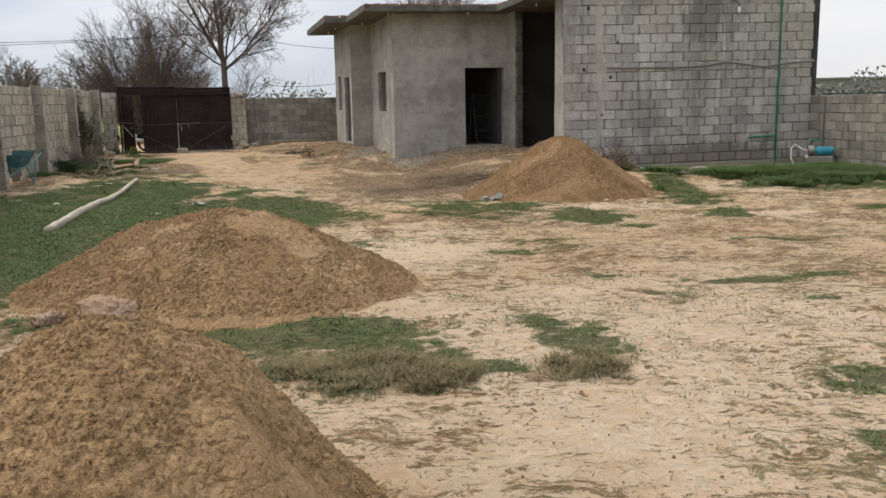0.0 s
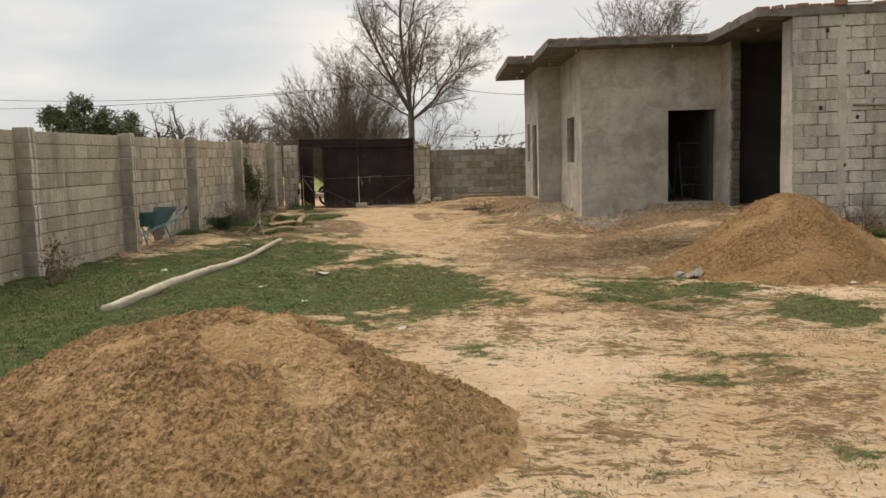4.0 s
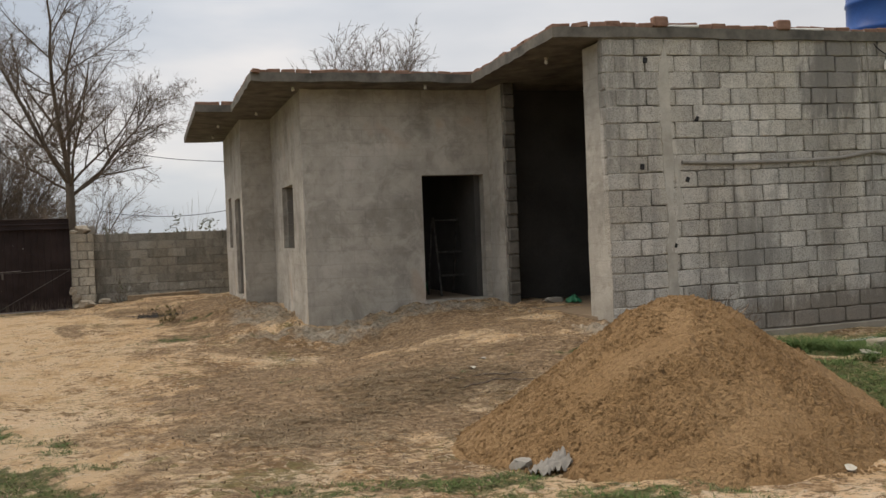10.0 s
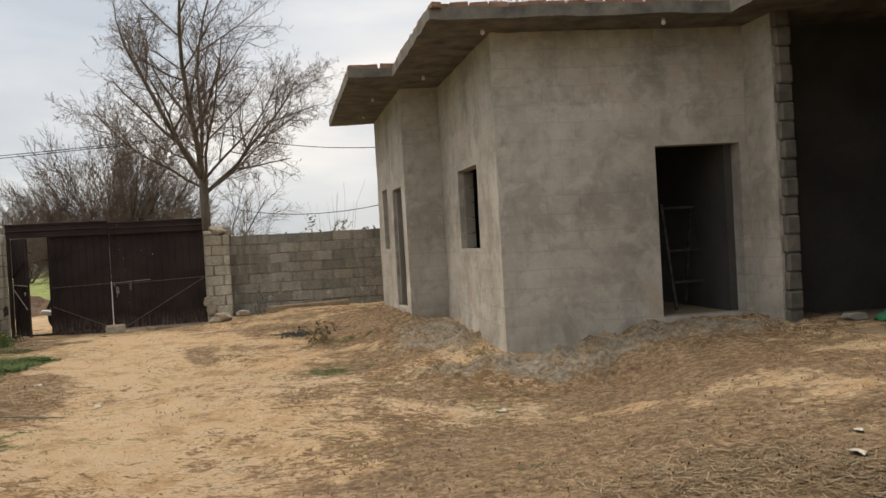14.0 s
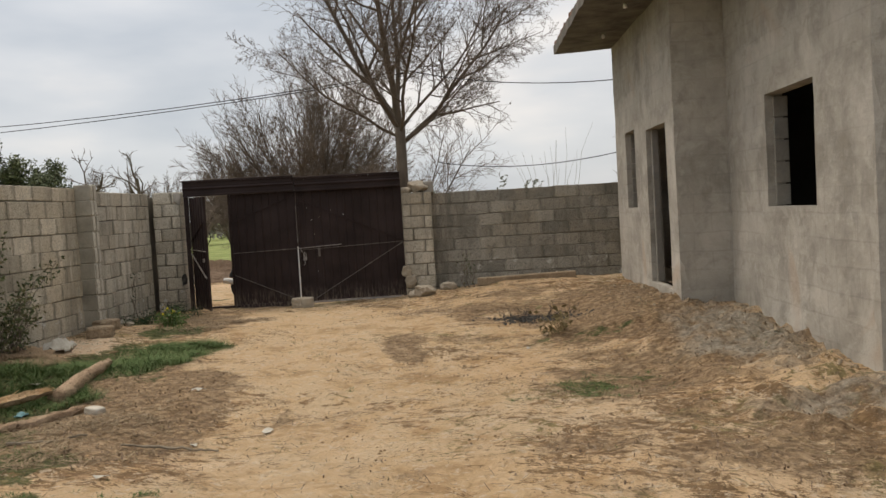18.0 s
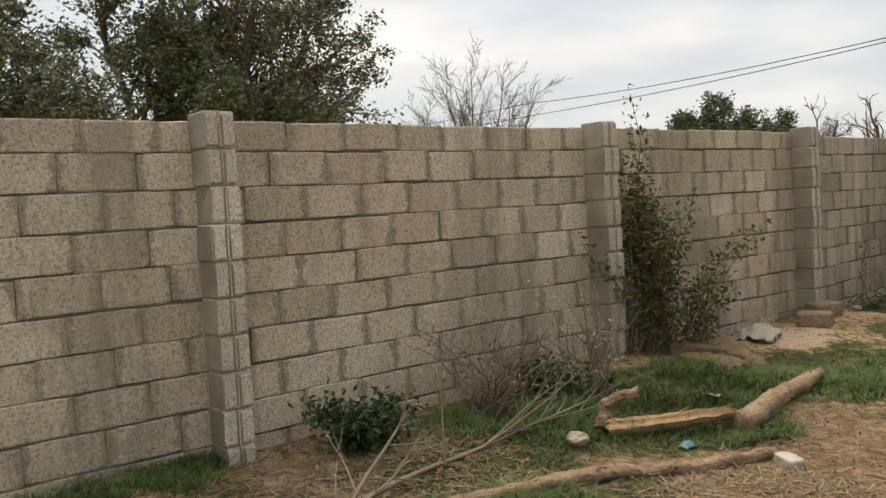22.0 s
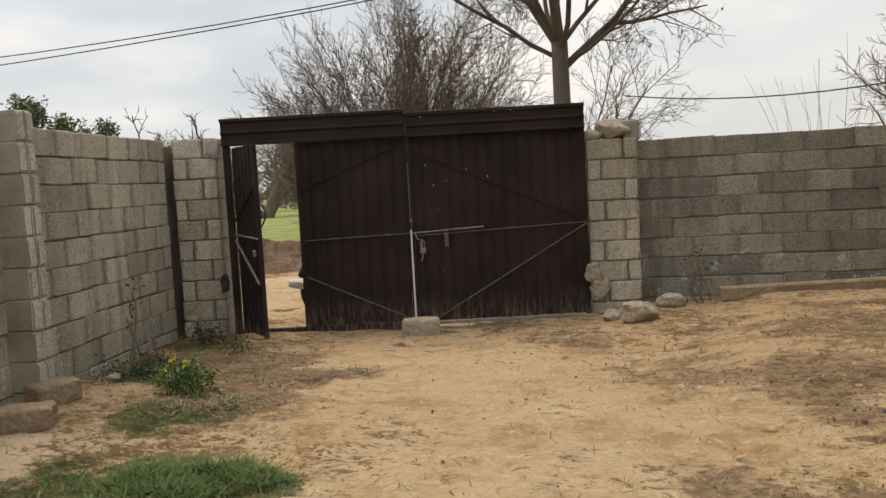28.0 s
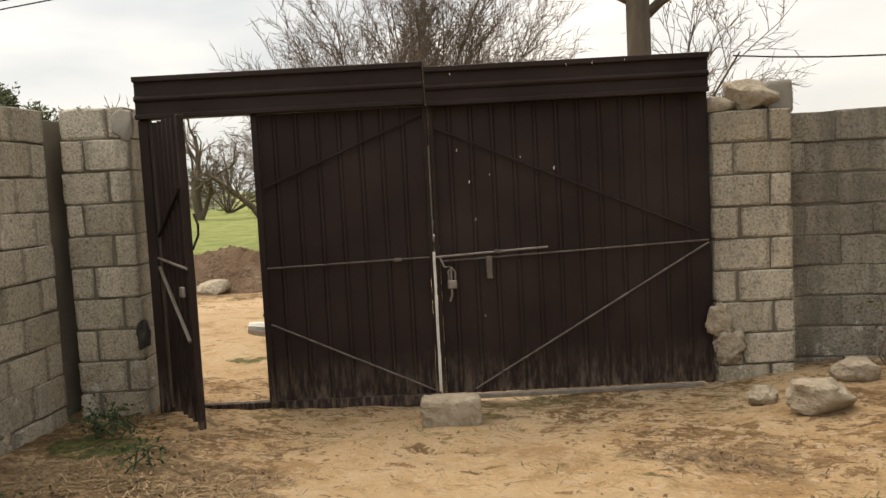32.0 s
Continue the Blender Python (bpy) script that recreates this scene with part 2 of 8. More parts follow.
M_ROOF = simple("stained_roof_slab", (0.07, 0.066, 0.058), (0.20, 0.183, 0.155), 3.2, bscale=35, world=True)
M_BAND = simple("stained_rough_band", (0.15, 0.14, 0.12), (0.34, 0.32, 0.275), 2.4, bscale=35, world=True, bump=0.8, dist=0.02)
M_FLOOR = simple("dusty_cement_floor", (0.20, 0.15, 0.10), (0.30, 0.225, 0.15), 1.2, bscale=25, world=True)
# far darker than real plaster: the rooms' shade is put into the colour
M_INNER = simple("shade_dark_inner_plaster", (0.05, 0.048, 0.044), (0.085, 0.08, 0.073), 1.2, bscale=25, world=True)


def plaster():
    k = Mat("cement_plaster", 0.92)
    cloud = k.noise(0.9, 7, 0.62)
    base = k.ramp(cloud, (0.34, (0.275, 0.255, 0.218)), (0.48, (0.39, 0.363, 0.312)), (0.60, (0.465, 0.434, 0.376)), (0.70, (0.56, 0.525, 0.458)))
    trowel = k.noise(2.6, 6, 0.7, dist=0.5)
    base = k.mix(k.ramp(trowel, (0.52, 0.0), (0.60, 0.4)), base, (0.52, 0.485, 0.42))
    base = k.mix(k.ramp(trowel, (0.38, 0.45), (0.46, 0.0)), base, (0.27, 0.245, 0.20))
    # the block courses ghost through the thin coat
    mp = k.node("ShaderNodeMapping")
    mp.inputs["Rotation"].default_value = (radians(-90), 0, 0)
    k.link(k.co, mp.inputs[0])
    ghost = k.node("ShaderNodeTexBrick", Scale=1.0, Mortar_Size=0.012, Mortar_Smooth=0.8, Brick_Width=0.39, Row_Height=0.21, Color1=(1, 1, 1, 1), Color2=(0.74, 0.74, 0.74, 1), Mortar=(0.5, 0.5, 0.5, 1))
    warp = k.nt.nodes.new("ShaderNodeVectorMath")
    k.link(mp.outputs[0], warp.inputs[0])
    wob = k.nt.nodes.new("ShaderNodeVectorMath")
    wob.operation = "SCALE"
    wob.inputs["Scale"].default_value = 0.05
    wn = k.node("ShaderNodeTexNoise", Scale=3.0, Detail=2.0)
    k.link(k.co, wn.inputs["Vector"])
    k.link(wn.outputs["Color"], wob.inputs[0])
    k.link(wob.outputs[0], warp.inputs[1])
    k.link(warp.outputs[0], ghost.inputs["Vector"])
    mask = k.ramp(k.noise(0.7, 4, 0.6), (0.38, 0.06), (0.60, 0.36))
    base = k.mix(mask, base, ghost.outputs["Color"], "MULTIPLY")
    streak = k.noise(2.2, 6, 0.68, (1.0, 1.0, 0.8), dist=0.4)
    base = k.mix(k.ramp(streak, (0.51, 0.0), (0.66, 0.55)), base, (0.21, 0.193, 0.16))
    wipe = k.noise(3.4, 6, 0.72, (0.8, 0.8, 1.3), dist=0.6)
    base = k.mix(k.ramp(wipe, (0.54, 0.0), (0.64, 0.4)), base, (0.50, 0.472, 0.415))
    rust = k.noise(0.9, 3, 0.5, dist=0.8)
    base = k.mix(k.ramp(rust, (0.655, 0.0), (0.72, 0.5)), base, (0.42, 0.32, 0.235))
    fine = k.noise(120, 3, 0.7)
    base = k.mix(0.35, base, k.ramp(fine, (0.32, 0.55), (0.48, 1.0)), "MULTIPLY")
    k.color(base)
    k.bump(k.math("ADD", k.math("MULTIPLY", k.noise(9, 4), 1.6), k.math("ADD", k.math("MULTIPLY", fine, 0.5), trowel)), 0.6, 0.014)
    return k.m


M_PLASTER = plaster()


def gate_paint():
    k = Mat("brown_gate_paint", 0.62, 0.0, world=True)
    k.b.inputs["Specular IOR Level"].default_value = 0.16
    f = k.noise(2.2, 5)
    col = k.mix(k.ramp(f, (0.35, 0.0), (0.7, 1.0)), (0.021, 0.0135, 0.0125), (0.036, 0.0245, 0.0225))
    dust = k.noise(9, 6, 0.7, (3, 3, 0.7))
    col = k.mix(k.ramp(dust, (0.62, 0.0), (0.8, 0.22)), col, (0.12, 0.085, 0.06))
    # splashed mud along the foot
    sep = k.nt.nodes.new("ShaderNodeSeparateXYZ")
    k.link(k.co, sep.inputs[0])
    lowm = k.node("ShaderNodeMapRange", From_Min=0.34, From_Max=0.04)
    k.link(sep.outputs["Z"], lowm.inputs["Value"])
    splash = k.math("MULTIPLY", lowm.outputs[0], k.ramp(k.noise(14, 5, 0.7, (2, 2, 0.4)), (0.45, 0.0), (0.62, 1.0)))
    col = k.mix(k.math("MULTIPLY", splash, 0.75), col, (0.17, 0.135, 0.105))
    k.color(col)
    k.bump(k.noise(60, 3), 0.15, 0.002)
    return k.m


M_GATE = gate_paint()
M_STEEL = simple("worn_bare_steel", (0.20, 0.18, 0.165), (0.34, 0.31, 0.29), 12, 0.5, 0.6, 0.1, spec=0.5)
M_DULL = simple("dull_scuffed_steel", (0.085, 0.07, 0.06), (0.17, 0.15, 0.135), 12, 0.6, 0.3, 0.1)
M_DARK = simple("black_rubber", (0.012, 0.012, 0.012), (0.03, 0.03, 0.03), 8, 0.7)
M_WHITE = simple("chalky_white", (0.62, 0.61, 0.58), (0.76, 0.75, 0.72), 9, 0.6)
M_PIPE = simple("green_plastic_pipe", (0.012, 0.13, 0.062), (0.03, 0.20, 0.10), 6, 0.45, spec=0.4)
M_CONDUIT = simple("grey_conduit", (0.19, 0.175, 0.15), (0.27, 0.25, 0.22), 6, 0.7)
M_TANK = simple("blue_tank_plastic", (0.012, 0.055, 0.22), (0.02, 0.085, 0.30), 3, 0.4, spec=0.4)
M_MOTOR = simple("bright_turquoise_paint", (0.03, 0.22, 0.30), (0.07, 0.34, 0.43), 7, 0.5)
M_TEAL = simple("faded_teal_paint", (0.09, 0.20, 0.22), (0.17, 0.31, 0.33), 7, 0.6)
M_STONE = simple("pale_rubble_stone", (0.28, 0.235, 0.175), (0.47, 0.41, 0.32), 7, bump=1.0, bscale=26, dist=0.03)
M_SANDSTONE = simple("brown_broken_block", (0.21, 0.155, 0.098), (0.38, 0.29, 0.195), 7, bump=1.0, bscale=26, dist=0.03)
M_ASH_AND_SHADE = simple("ash_black_and_room_shade", (0.018, 0.017, 0.016), (0.09, 0.083, 0.075), 14, bump=0.5)


def bark_mat(name, c1, c2, crack, scale, along):
    """Bark or torn wood: long flakes between dark cracks."""
    k = Mat(name, 0.92)
    f = k.noise(scale * 0.3, 4, 0.6)
    flake = k.noise(scale, 6, 0.72, along, dist=0.6)
    col = k.mix(k.ramp(f, (0.32, 0.0), (0.66, 1.0)), c1, c2)
    col = k.mix(k.ramp(flake, (0.38, 0.85), (0.44, 0.0)), col, crack)
    fine = k.noise(scale * 4, 4, 0.7, along)
    col = k.mix(0.5, col, k.ramp(fine, (0.34, 0.45), (0.5, 1.05)), "MULTIPLY")
    k.color(col)
    k.bump(k.math("ADD", k.math("MULTIPLY", flake, 2.0), fine), 1.0, 0.02)
    return k.m


M_LOG = bark_mat("dry_bark_log", (0.27, 0.18, 0.11), (0.47, 0.34, 0.225), (0.11, 0.068, 0.04), 22, (1, 0.35, 1))
M_RAW = bark_mat("split_raw_wood", (0.62, 0.385, 0.19), (0.76, 0.54, 0.32), (0.36, 0.20, 0.09), 20, (1.6, 0.3, 1.6))
M_POLE = simple("peeled_grey_pole", (0.36, 0.31, 0.23), (0.50, 0.45, 0.35), 7, bump=0.5, bscale=30)
M_BARK = simple("tree_bark", (0.075, 0.058, 0.043), (0.15, 0.12, 0.09), 5, bump=0.7, bscale=22, stretch=(1, 1, 0.3), dist=0.02)
M_TWIG = simple("twig_bark", (0.105, 0.08, 0.062), (0.17, 0.135, 0.108), 1.5, bump=0)
M_TWIG_RED = simple("reddish_twig_bark", (0.125, 0.097, 0.073), (0.205, 0.165, 0.13), 1.5, bump=0)
M_TWIG_GREY = simple("grey_dry_twig", (0.165, 0.135, 0.098), (0.27, 0.228, 0.17), 4, bump=0)
M_CLOTH = simple("dirty_white_sacking", (0.36, 0.325, 0.26), (0.53, 0.495, 0.425), 6, bump=0.5)


def leaf_mat(name, a, b, c, rough=0.6):
    k = Mat(name, rough)
    r = k.island()
    k.color(k.ramp(r, (0.0, a), (0.5, b), (1.0, c)))
    k.b.inputs["Subsurface Weight"].default_value = 0.0
    return k.m


M_LEAF = leaf_mat("evergreen_leaf", (0.06, 0.074, 0.042), (0.105, 0.122, 0.068), (0.20, 0.215, 0.125))
M_LEAF_DRY = leaf_mat("dry_hanging_leaf", (0.075, 0.05, 0.03), (0.13, 0.095, 0.06), (0.19, 0.145, 0.09))
M_SHRUB = leaf_mat("shrub_leaf", (0.04, 0.055, 0.02), (0.08, 0.098, 0.036), (0.15, 0.125, 0.06))
M_WEED = leaf_mat("dark_weed_leaf", (0.022, 0.042, 0.018), (0.038, 0.066, 0.028), (0.07, 0.105, 0.045))
M_GRASS = leaf_mat("grass_blade", (0.036, 0.072, 0.016), (0.062, 0.112, 0.026), (0.14, 0.165, 0.058), 0.75)
M_YARD_GRASS = leaf_mat("dry_grass_blade", (0.036, 0.075, 0.014), (0.065, 0.112, 0.025), (0.16, 0.165, 0.06), 0.75)
M_STRAW = leaf_mat("straw", (0.105, 0.073, 0.042), (0.205, 0.147, 0.086), (0.34, 0.258, 0.16), 0.85)
M_SPRIG = leaf_mat("withered_sprig", (0.10, 0.075, 0.035), (0.17, 0.135, 0.062), (0.27, 0.215, 0.115), 0.85)
M_LITTER = leaf_mat("dead_leaf_litter", (0.10, 0.065, 0.04), (0.19, 0.13, 0.085), (0.30, 0.22, 0.145), 0.85)
M_FLOWER_LEAF = leaf_mat("bright_weed_leaf", (0.05, 0.095, 0.024), (0.085, 0.14, 0.036), (0.13, 0.185, 0.055))
M_YELLOW = leaf_mat("yellow_petal", (0.62, 0.48, 0.02), (0.72, 0.58, 0.03), (0.8, 0.66, 0.05))


def sand(name, c1, c2, c3, lumpy=1.0):
    k = Mat(name, 0.97, world=True)
    a, b = k.noise(1.4, 5, 0.6), k.noise(34, 5, 0.72)
    g = k.noise(140, 2, 0.7)
    col = k.ramp(a, (0.3, c1), (0.52, c2), (0.72, c3))
    # hollows of the bump noise are darkened: crevice shade put into the colour
    col = k.mix(k.ramp(b, (0.36, 0.35), (0.45, 0.0)), col, (c1[0] * 0.55, c1[1] * 0.5, c1[2] * 0.46))
    mid = k.noise(13, 6, 0.72)
    col = k.mix(k.ramp(mid, (0.36, 0.25), (0.45, 0.0)), col, (c1[0] * 0.62, c1[1] * 0.58, c1[2] * 0.55))
    col = k.mix(0.5, col, k.ramp(g, (0.34, 0.4), (0.48, 1.0)), "MULTIPLY")
    # crumbled clods: rounded cells of their own tone
    warp = k.nt.nodes.new("ShaderNodeVectorMath")
    wob = k.nt.nodes.new("ShaderNodeVectorMath")
    wob.operation, wob.inputs["Scale"].default_value = "SCALE", 0.05
    wn = k.node("ShaderNodeTexNoise", Scale=14.0, Detail=3.0)
    k.link(k.co, wn.inputs["Vector"])
    k.link(wn.outputs["Color"], wob.inputs[0])
    k.link(k.co, warp.inputs[0])
    k.link(wob.outputs[0], warp.inputs[1])
    cells = []
    for s in (17, 42):
        v = k.node("ShaderNodeTexVoronoi", Scale=s)
        k.link(warp.outputs[0], v.inputs["Vector"])
        cells.append(v)
    tone = k.nt.nodes.new("ShaderNodeSeparateXYZ")
    k.link(cells[1].outputs["Color"], tone.inputs[0])
    where = k.math("MULTIPLY", k.ramp(k.noise(2.4, 4, 0.6), (0.38, 0.15), (0.58, 1.0)), lumpy)
    col = k.mix(k.math("MULTIPLY", where, 0.55), col, k.ramp(tone.outputs["X"], (0.0, 0.62), (0.7, 1.0), (1.0, 1.25)), "MULTIPLY")
    k.color(col)
    lumps = k.math("ADD", k.math("MULTIPLY", cells[0].outputs["Distance"], -1.6), k.math("MULTIPLY", cells[1].outputs["Distance"], -1.0))
    k.bump(k.math("ADD", k.math("MULTIPLY", lumps, where), k.math("ADD", k.math("MULTIPLY", b, 1.0), k.math("ADD", k.math("MULTIPLY", g, 0.6), mid))), 1.0, 0.035)
    return k.m


M_SAND = sand("damp_brown_sand", (0.43, 0.268, 0.132), (0.51, 0.33, 0.165), (0.60, 0.405, 0.22))
M_SAND_PALE = sand("yellow_building_sand", (0.32, 0.192, 0.087), (0.38, 0.236, 0.112), (0.445, 0.287, 0.146), 0.75)


M_CLAY = sand("pinkish_clay", (0.50, 0.32, 0.205), (0.62, 0.42, 0.28), (0.72, 0.53, 0.38))
M_DIRT = sand("dark_dug_earth", (0.16, 0.105, 0.065), (0.22, 0.15, 0.10), (0.30, 0.215, 0.15))

M_HUMP = sand("brown_crumbled_earth", (0.27, 0.185, 0.11), (0.38, 0.265, 0.16), (0.52, 0.38, 0.245))


def ground_mat():
    k = Mat("trodden_yellow_earth", 0.97, world=True)
    a, b, c = k.noise(0.45, 5, 0.6), k.noise(3.0, 6, 0.65), k.noise(15, 4, 0.65)
    g = k.noise(110, 2, 0.7)
    large, patchy = k.noise(0.62, 5, 0.6), k.noise(1.7, 4, 0.6)
    # pale dried crust
    col = k.ramp(a, (0.32, (0.658, 0.441, 0.242)), (0.5, (0.686, 0.49, 0.295)), (0.68, (0.693, 0.539, 0.363)))
    col = k.mix(k.ramp(b, (0.36, 0.8), (0.48, 0.0)), col, (0.515, 0.327, 0.16))
    col = k.mix(k.math("MULTIPLY", k.attr("pale"), 0.9), col, k.mix(k.ramp(c, (0.4, 0.0), (0.6, 1.0)), (0.80, 0.57, 0.355), (0.86, 0.69, 0.50)))
    dirty = k.math("ADD", k.math("MULTIPLY", k.math("SUBTRACT", large, 0.5), 0.5), k.math("MULTIPLY", k.math("SUBTRACT", patchy, 0.5), 0.4))
    dirty = k.math("SUBTRACT", dirty, k.math("MULTIPLY", k.attr("pale"), 0.08))
    # beaten smooth and browner where people and carts pass
    worn = k.attr("smooth")
    col = k.mix(k.math("MULTIPLY", worn, 0.85), col, k.ramp(k.math("ADD", k.math("MULTIPLY", b, 0.55), k.math("MULTIPLY", patchy, 0.45)), (0.41, (0.449, 0.287, 0.143)), (0.47, (0.614, 0.422, 0.232)), (0.58, (0.647, 0.482, 0.299))))
    dirty = k.math("SUBTRACT", dirty, k.math("MULTIPLY", worn, 0.06))
    # trodden brown earth breaks through it in ragged patches a hand wide
    ragged = k.math("ADD", k.noise(3.8, 8, 0.76, (0.8, 1.25, 1.0), dist=0.6), dirty)
    col = k.mix(k.ramp(ragged, (0.535, 0.0), (0.57, 0.85)), col, k.ramp(c, (0.38, (0.216, 0.124, 0.0622)), (0.5, (0.376, 0.232, 0.119)), (0.64, (0.56, 0.368, 0.203))))
    # clods and flecks of the size of a hand and of a nut
    fleck = k.math("ADD", k.noise(7.5, 6, 0.74, (0.75, 1.3, 1.0), dist=0.7), k.math("MULTIPLY", dirty, 0.7))
    col = k.mix(k.ramp(fleck, (0.535, 0.0), (0.555, 0.92)), col, k.ramp(k.noise(5, 3), (0.4, (0.187, 0.111, 0.0532)), (0.6, (0.306, 0.191, 0.0918))))
    nut = k.math("ADD", k.noise(21, 5, 0.7, (0.8, 1.2, 1.0), dist=0.5), k.math("MULTIPLY", dirty, 0.55))
    col = k.mix(k.ramp(nut, (0.565, 0.0), (0.585, 0.9)), col, (0.204, 0.128, 0.0643))
    # crumbs of the pale crust lie on top
    bright = k.noise(13, 6, 0.74, dist=0.5)
    col = k.mix(k.ramp(bright, (0.57, 0.0), (0.59, 0.75)), col, (0.693, 0.553, 0.393))
    # withered sprigs trodden flat
    sprig = k.math("ADD", k.noise(6.5, 7, 0.78, (1.0, 1.5, 1.0), dist=1.0), k.math("MULTIPLY", k.math("SUBTRACT", k.noise(0.9, 3), 0.5), 0.55))
    sprig = k.math("SUBTRACT", sprig, k.math("MULTIPLY", worn, 0.06))
    col = k.mix(k.ramp(sprig, (0.575, 0.0), (0.60, 0.85)), col, k.ramp(c, (0.4, (0.15, 0.125, 0.048)), (0.6, (0.30, 0.235, 0.10))))
    mottle = k.math("MULTIPLY", k.math("SUBTRACT", k.noise(2.3, 5, 0.65), 0.5), 0.9)
    litter = k.math("ADD", k.math("ADD", k.attr("litter"), mottle), k.math("MULTIPLY", k.math("SUBTRACT", k.noise(6.5, 8, 0.8, (0.8, 1.25, 1.0), dist=0.5), 0.5), 2.6))
    col = k.mix(k.ramp(litter, (0.42, 0.0), (0.80, 0.82)), col, k.ramp(c, (0.36, (0.125, 0.079, 0.043)), (0.5, (0.25, 0.166, 0.094)), (0.66, (0.45, 0.315, 0.185))))
    green = k.math("ADD", k.math("ADD", k.attr("green"), mottle), k.math("MULTIPLY", k.math("SUBTRACT", k.noise(8, 8, 0.82), 0.5), 2.4))
    col = k.mix(k.ramp(green, (0.42, 0.0), (0.66, 0.86)), col, k.ramp(c, (0.38, (0.032, 0.056, 0.012)), (0.50, (0.062, 0.09, 0.022)), (0.68, (0.21, 0.18, 0.075))))
    grey = k.math("MULTIPLY", k.attr("cement"), k.ramp(b, (0.35, 0.15), (0.55, 0.9)))
    col = k.mix(grey, col, k.ramp(c, (0.38, (0.25, 0.215, 0.165)), (0.6, (0.46, 0.41, 0.33))))
    col = k.mix(k.attr("field"), col, k.ramp(k.noise(1.2, 6, 0.7), (0.35, (0.19, 0.24, 0.07)), (0.6, (0.33, 0.37, 0.13))))
    col = k.mix(0.2, col, k.ramp(g, (0.32, 0.5), (0.46, 1.0)), "MULTIPLY")
    k.color(col)
    relief = k.math("ADD", k.math("MULTIPLY", fleck, 2.4), k.math("ADD", k.math("MULTIPLY", ragged, 1.7), k.math("ADD", k.math("MULTIPLY", g, 0.5), k.math("MULTIPLY", nut, 1.2))))
    relief = k.math("ADD", relief, k.math("MULTIPLY", k.noise(6, 5, 0.6, dist=0.4), 2.6))
    k.bump(k.math("ADD", k.math("MULTIPLY", c, 1.0), relief), 0.9, 0.05)
    return k.m


M_GROUND = ground_mat()


# ---- building helpers ----
K = 1.05                                            # metres in one unit of the plan


def at(x, y):
    return (x * K, y * K)


def mesh_of(name, verts, faces, mats, smooth=False):
    me = bpy.data.meshes.new(name)
    me.from_pydata(verts, [], faces)
    for m in mats if isinstance(mats, (list, tuple)) else [mats]:
        me.materials.append(m)
    if smooth:
        me.polygons.foreach_set("use_smooth", [True] * len(me.polygons))
    me.update()
    return me


def part(name, bm, material, parent=None, label="", smooth=False):
    """Links a bmesh, or (verts, faces), as one mesh object under a thing or a part."""
    if isinstance(bm, bmesh.types.BMesh):
        me = bpy.data.meshes.new(name)
        bm.to_mesh(me)
        bm.free()
        me.materials.append(material)
        if smooth:
            me.polygons.foreach_set("use_smooth", [True] * len(me.polygons))
    else:
        me = mesh_of(name, bm[0], bm[1], material, smooth)
    ob = new(name, me)
    if parent:
        ob.parent = parent
    if label:
        ob["label"] = label
    return ob


def thing(name, m, label, category, group="", kind=""):
    ob = new(name)
    ob.matrix_world = m
    ob.empty_display_size = 0.1
    return tagged(ob, label, category, group, kind)


def box(bm, lo, hi, bevel=0.0, m=None):
    """A box from corner to corner, its edges bevelled."""
    part_bm = bmesh.new()
    bmesh.ops.create_cube(part_bm, size=1.0)
    for v in part_bm.verts:
        v.co = Vector([lo[i] + (v.co[i] + 0.5) * (hi[i] - lo[i]) for i in range(3)])
    if bevel:
        bmesh.ops.bevel(part_bm, geom=part_bm.edges[:], offset=bevel, segments=1, affect="EDGES")
    if m is not None:
        part_bm.transform(m)
    join(bm, part_bm)
    return bm


def join(bm, other):
    me = bpy.data.meshes.new("tmp")
    other.to_mesh(me)
    other.free()
    bm.from_mesh(me)
    bpy.data.meshes.remove(me)


def boxes(*specs, bevel=0.004):
    bm = bmesh.new()
    for lo, hi in specs:
        box(bm, lo, hi, bevel)
    return bm


def tube_into(vs, fs, pts, radii, n=6, cap=True):
    """A tapered tube along points."""
    start = len(vs)
    pts = [Vector(p) for p in pts]
    side = None
    for i, p in enumerate(pts):
        d = (pts[min(i + 1, len(pts) - 1)] - pts[max(i - 1, 0)]).normalized()
        if side is None:
            side = d.orthogonal().normalized()
        side = (side - d * side.dot(d)).normalized()
        up = d.cross(side)
        for j in range(n):
            a = 2 * math.pi * j / n
            vs.append(tuple(p + (side * math.cos(a) + up * math.sin(a)) * radii[i]))
    for i in range(len(pts) - 1):
        for j in range(n):
            a, b = start + i * n + j, start + i * n + (j + 1) % n
            fs.append((a, b, b + n, a + n))
    if cap:
        fs.append(tuple(start + j for j in range(n))[::-1])
        fs.append(tuple(start + (len(pts) - 1) * n + j for j in range(n)))


def tube(pts, r, n=8):
    vs, fs = [], []
    tube_into(vs, fs, pts, r if isinstance(r, (list, tuple)) else [r] * len(pts), n)
    return vs, fs


# value noise on arrays
_LATTICE = np.random.RandomState(7).rand(256, 256)


def vnoise(x, y, s=0):
    x, y = np.asarray(x, float) + s * 17.31, np.asarray(y, float) + s * 9.77
    xi, yi = np.floor(x).astype(int), np.floor(y).astype(int)
    fx, fy = x - xi, y - yi
    fx, fy = fx * fx * (3 - 2 * fx), fy * fy * (3 - 2 * fy)
    g = lambda a, b: _LATTICE[a % 256, b % 256]
    return (g(xi, yi) * (1 - fx) + g(xi + 1, yi) * fx) * (1 - fy) + (g(xi, yi + 1) * (1 - fx) + g(xi + 1, yi + 1) * fx) * fy


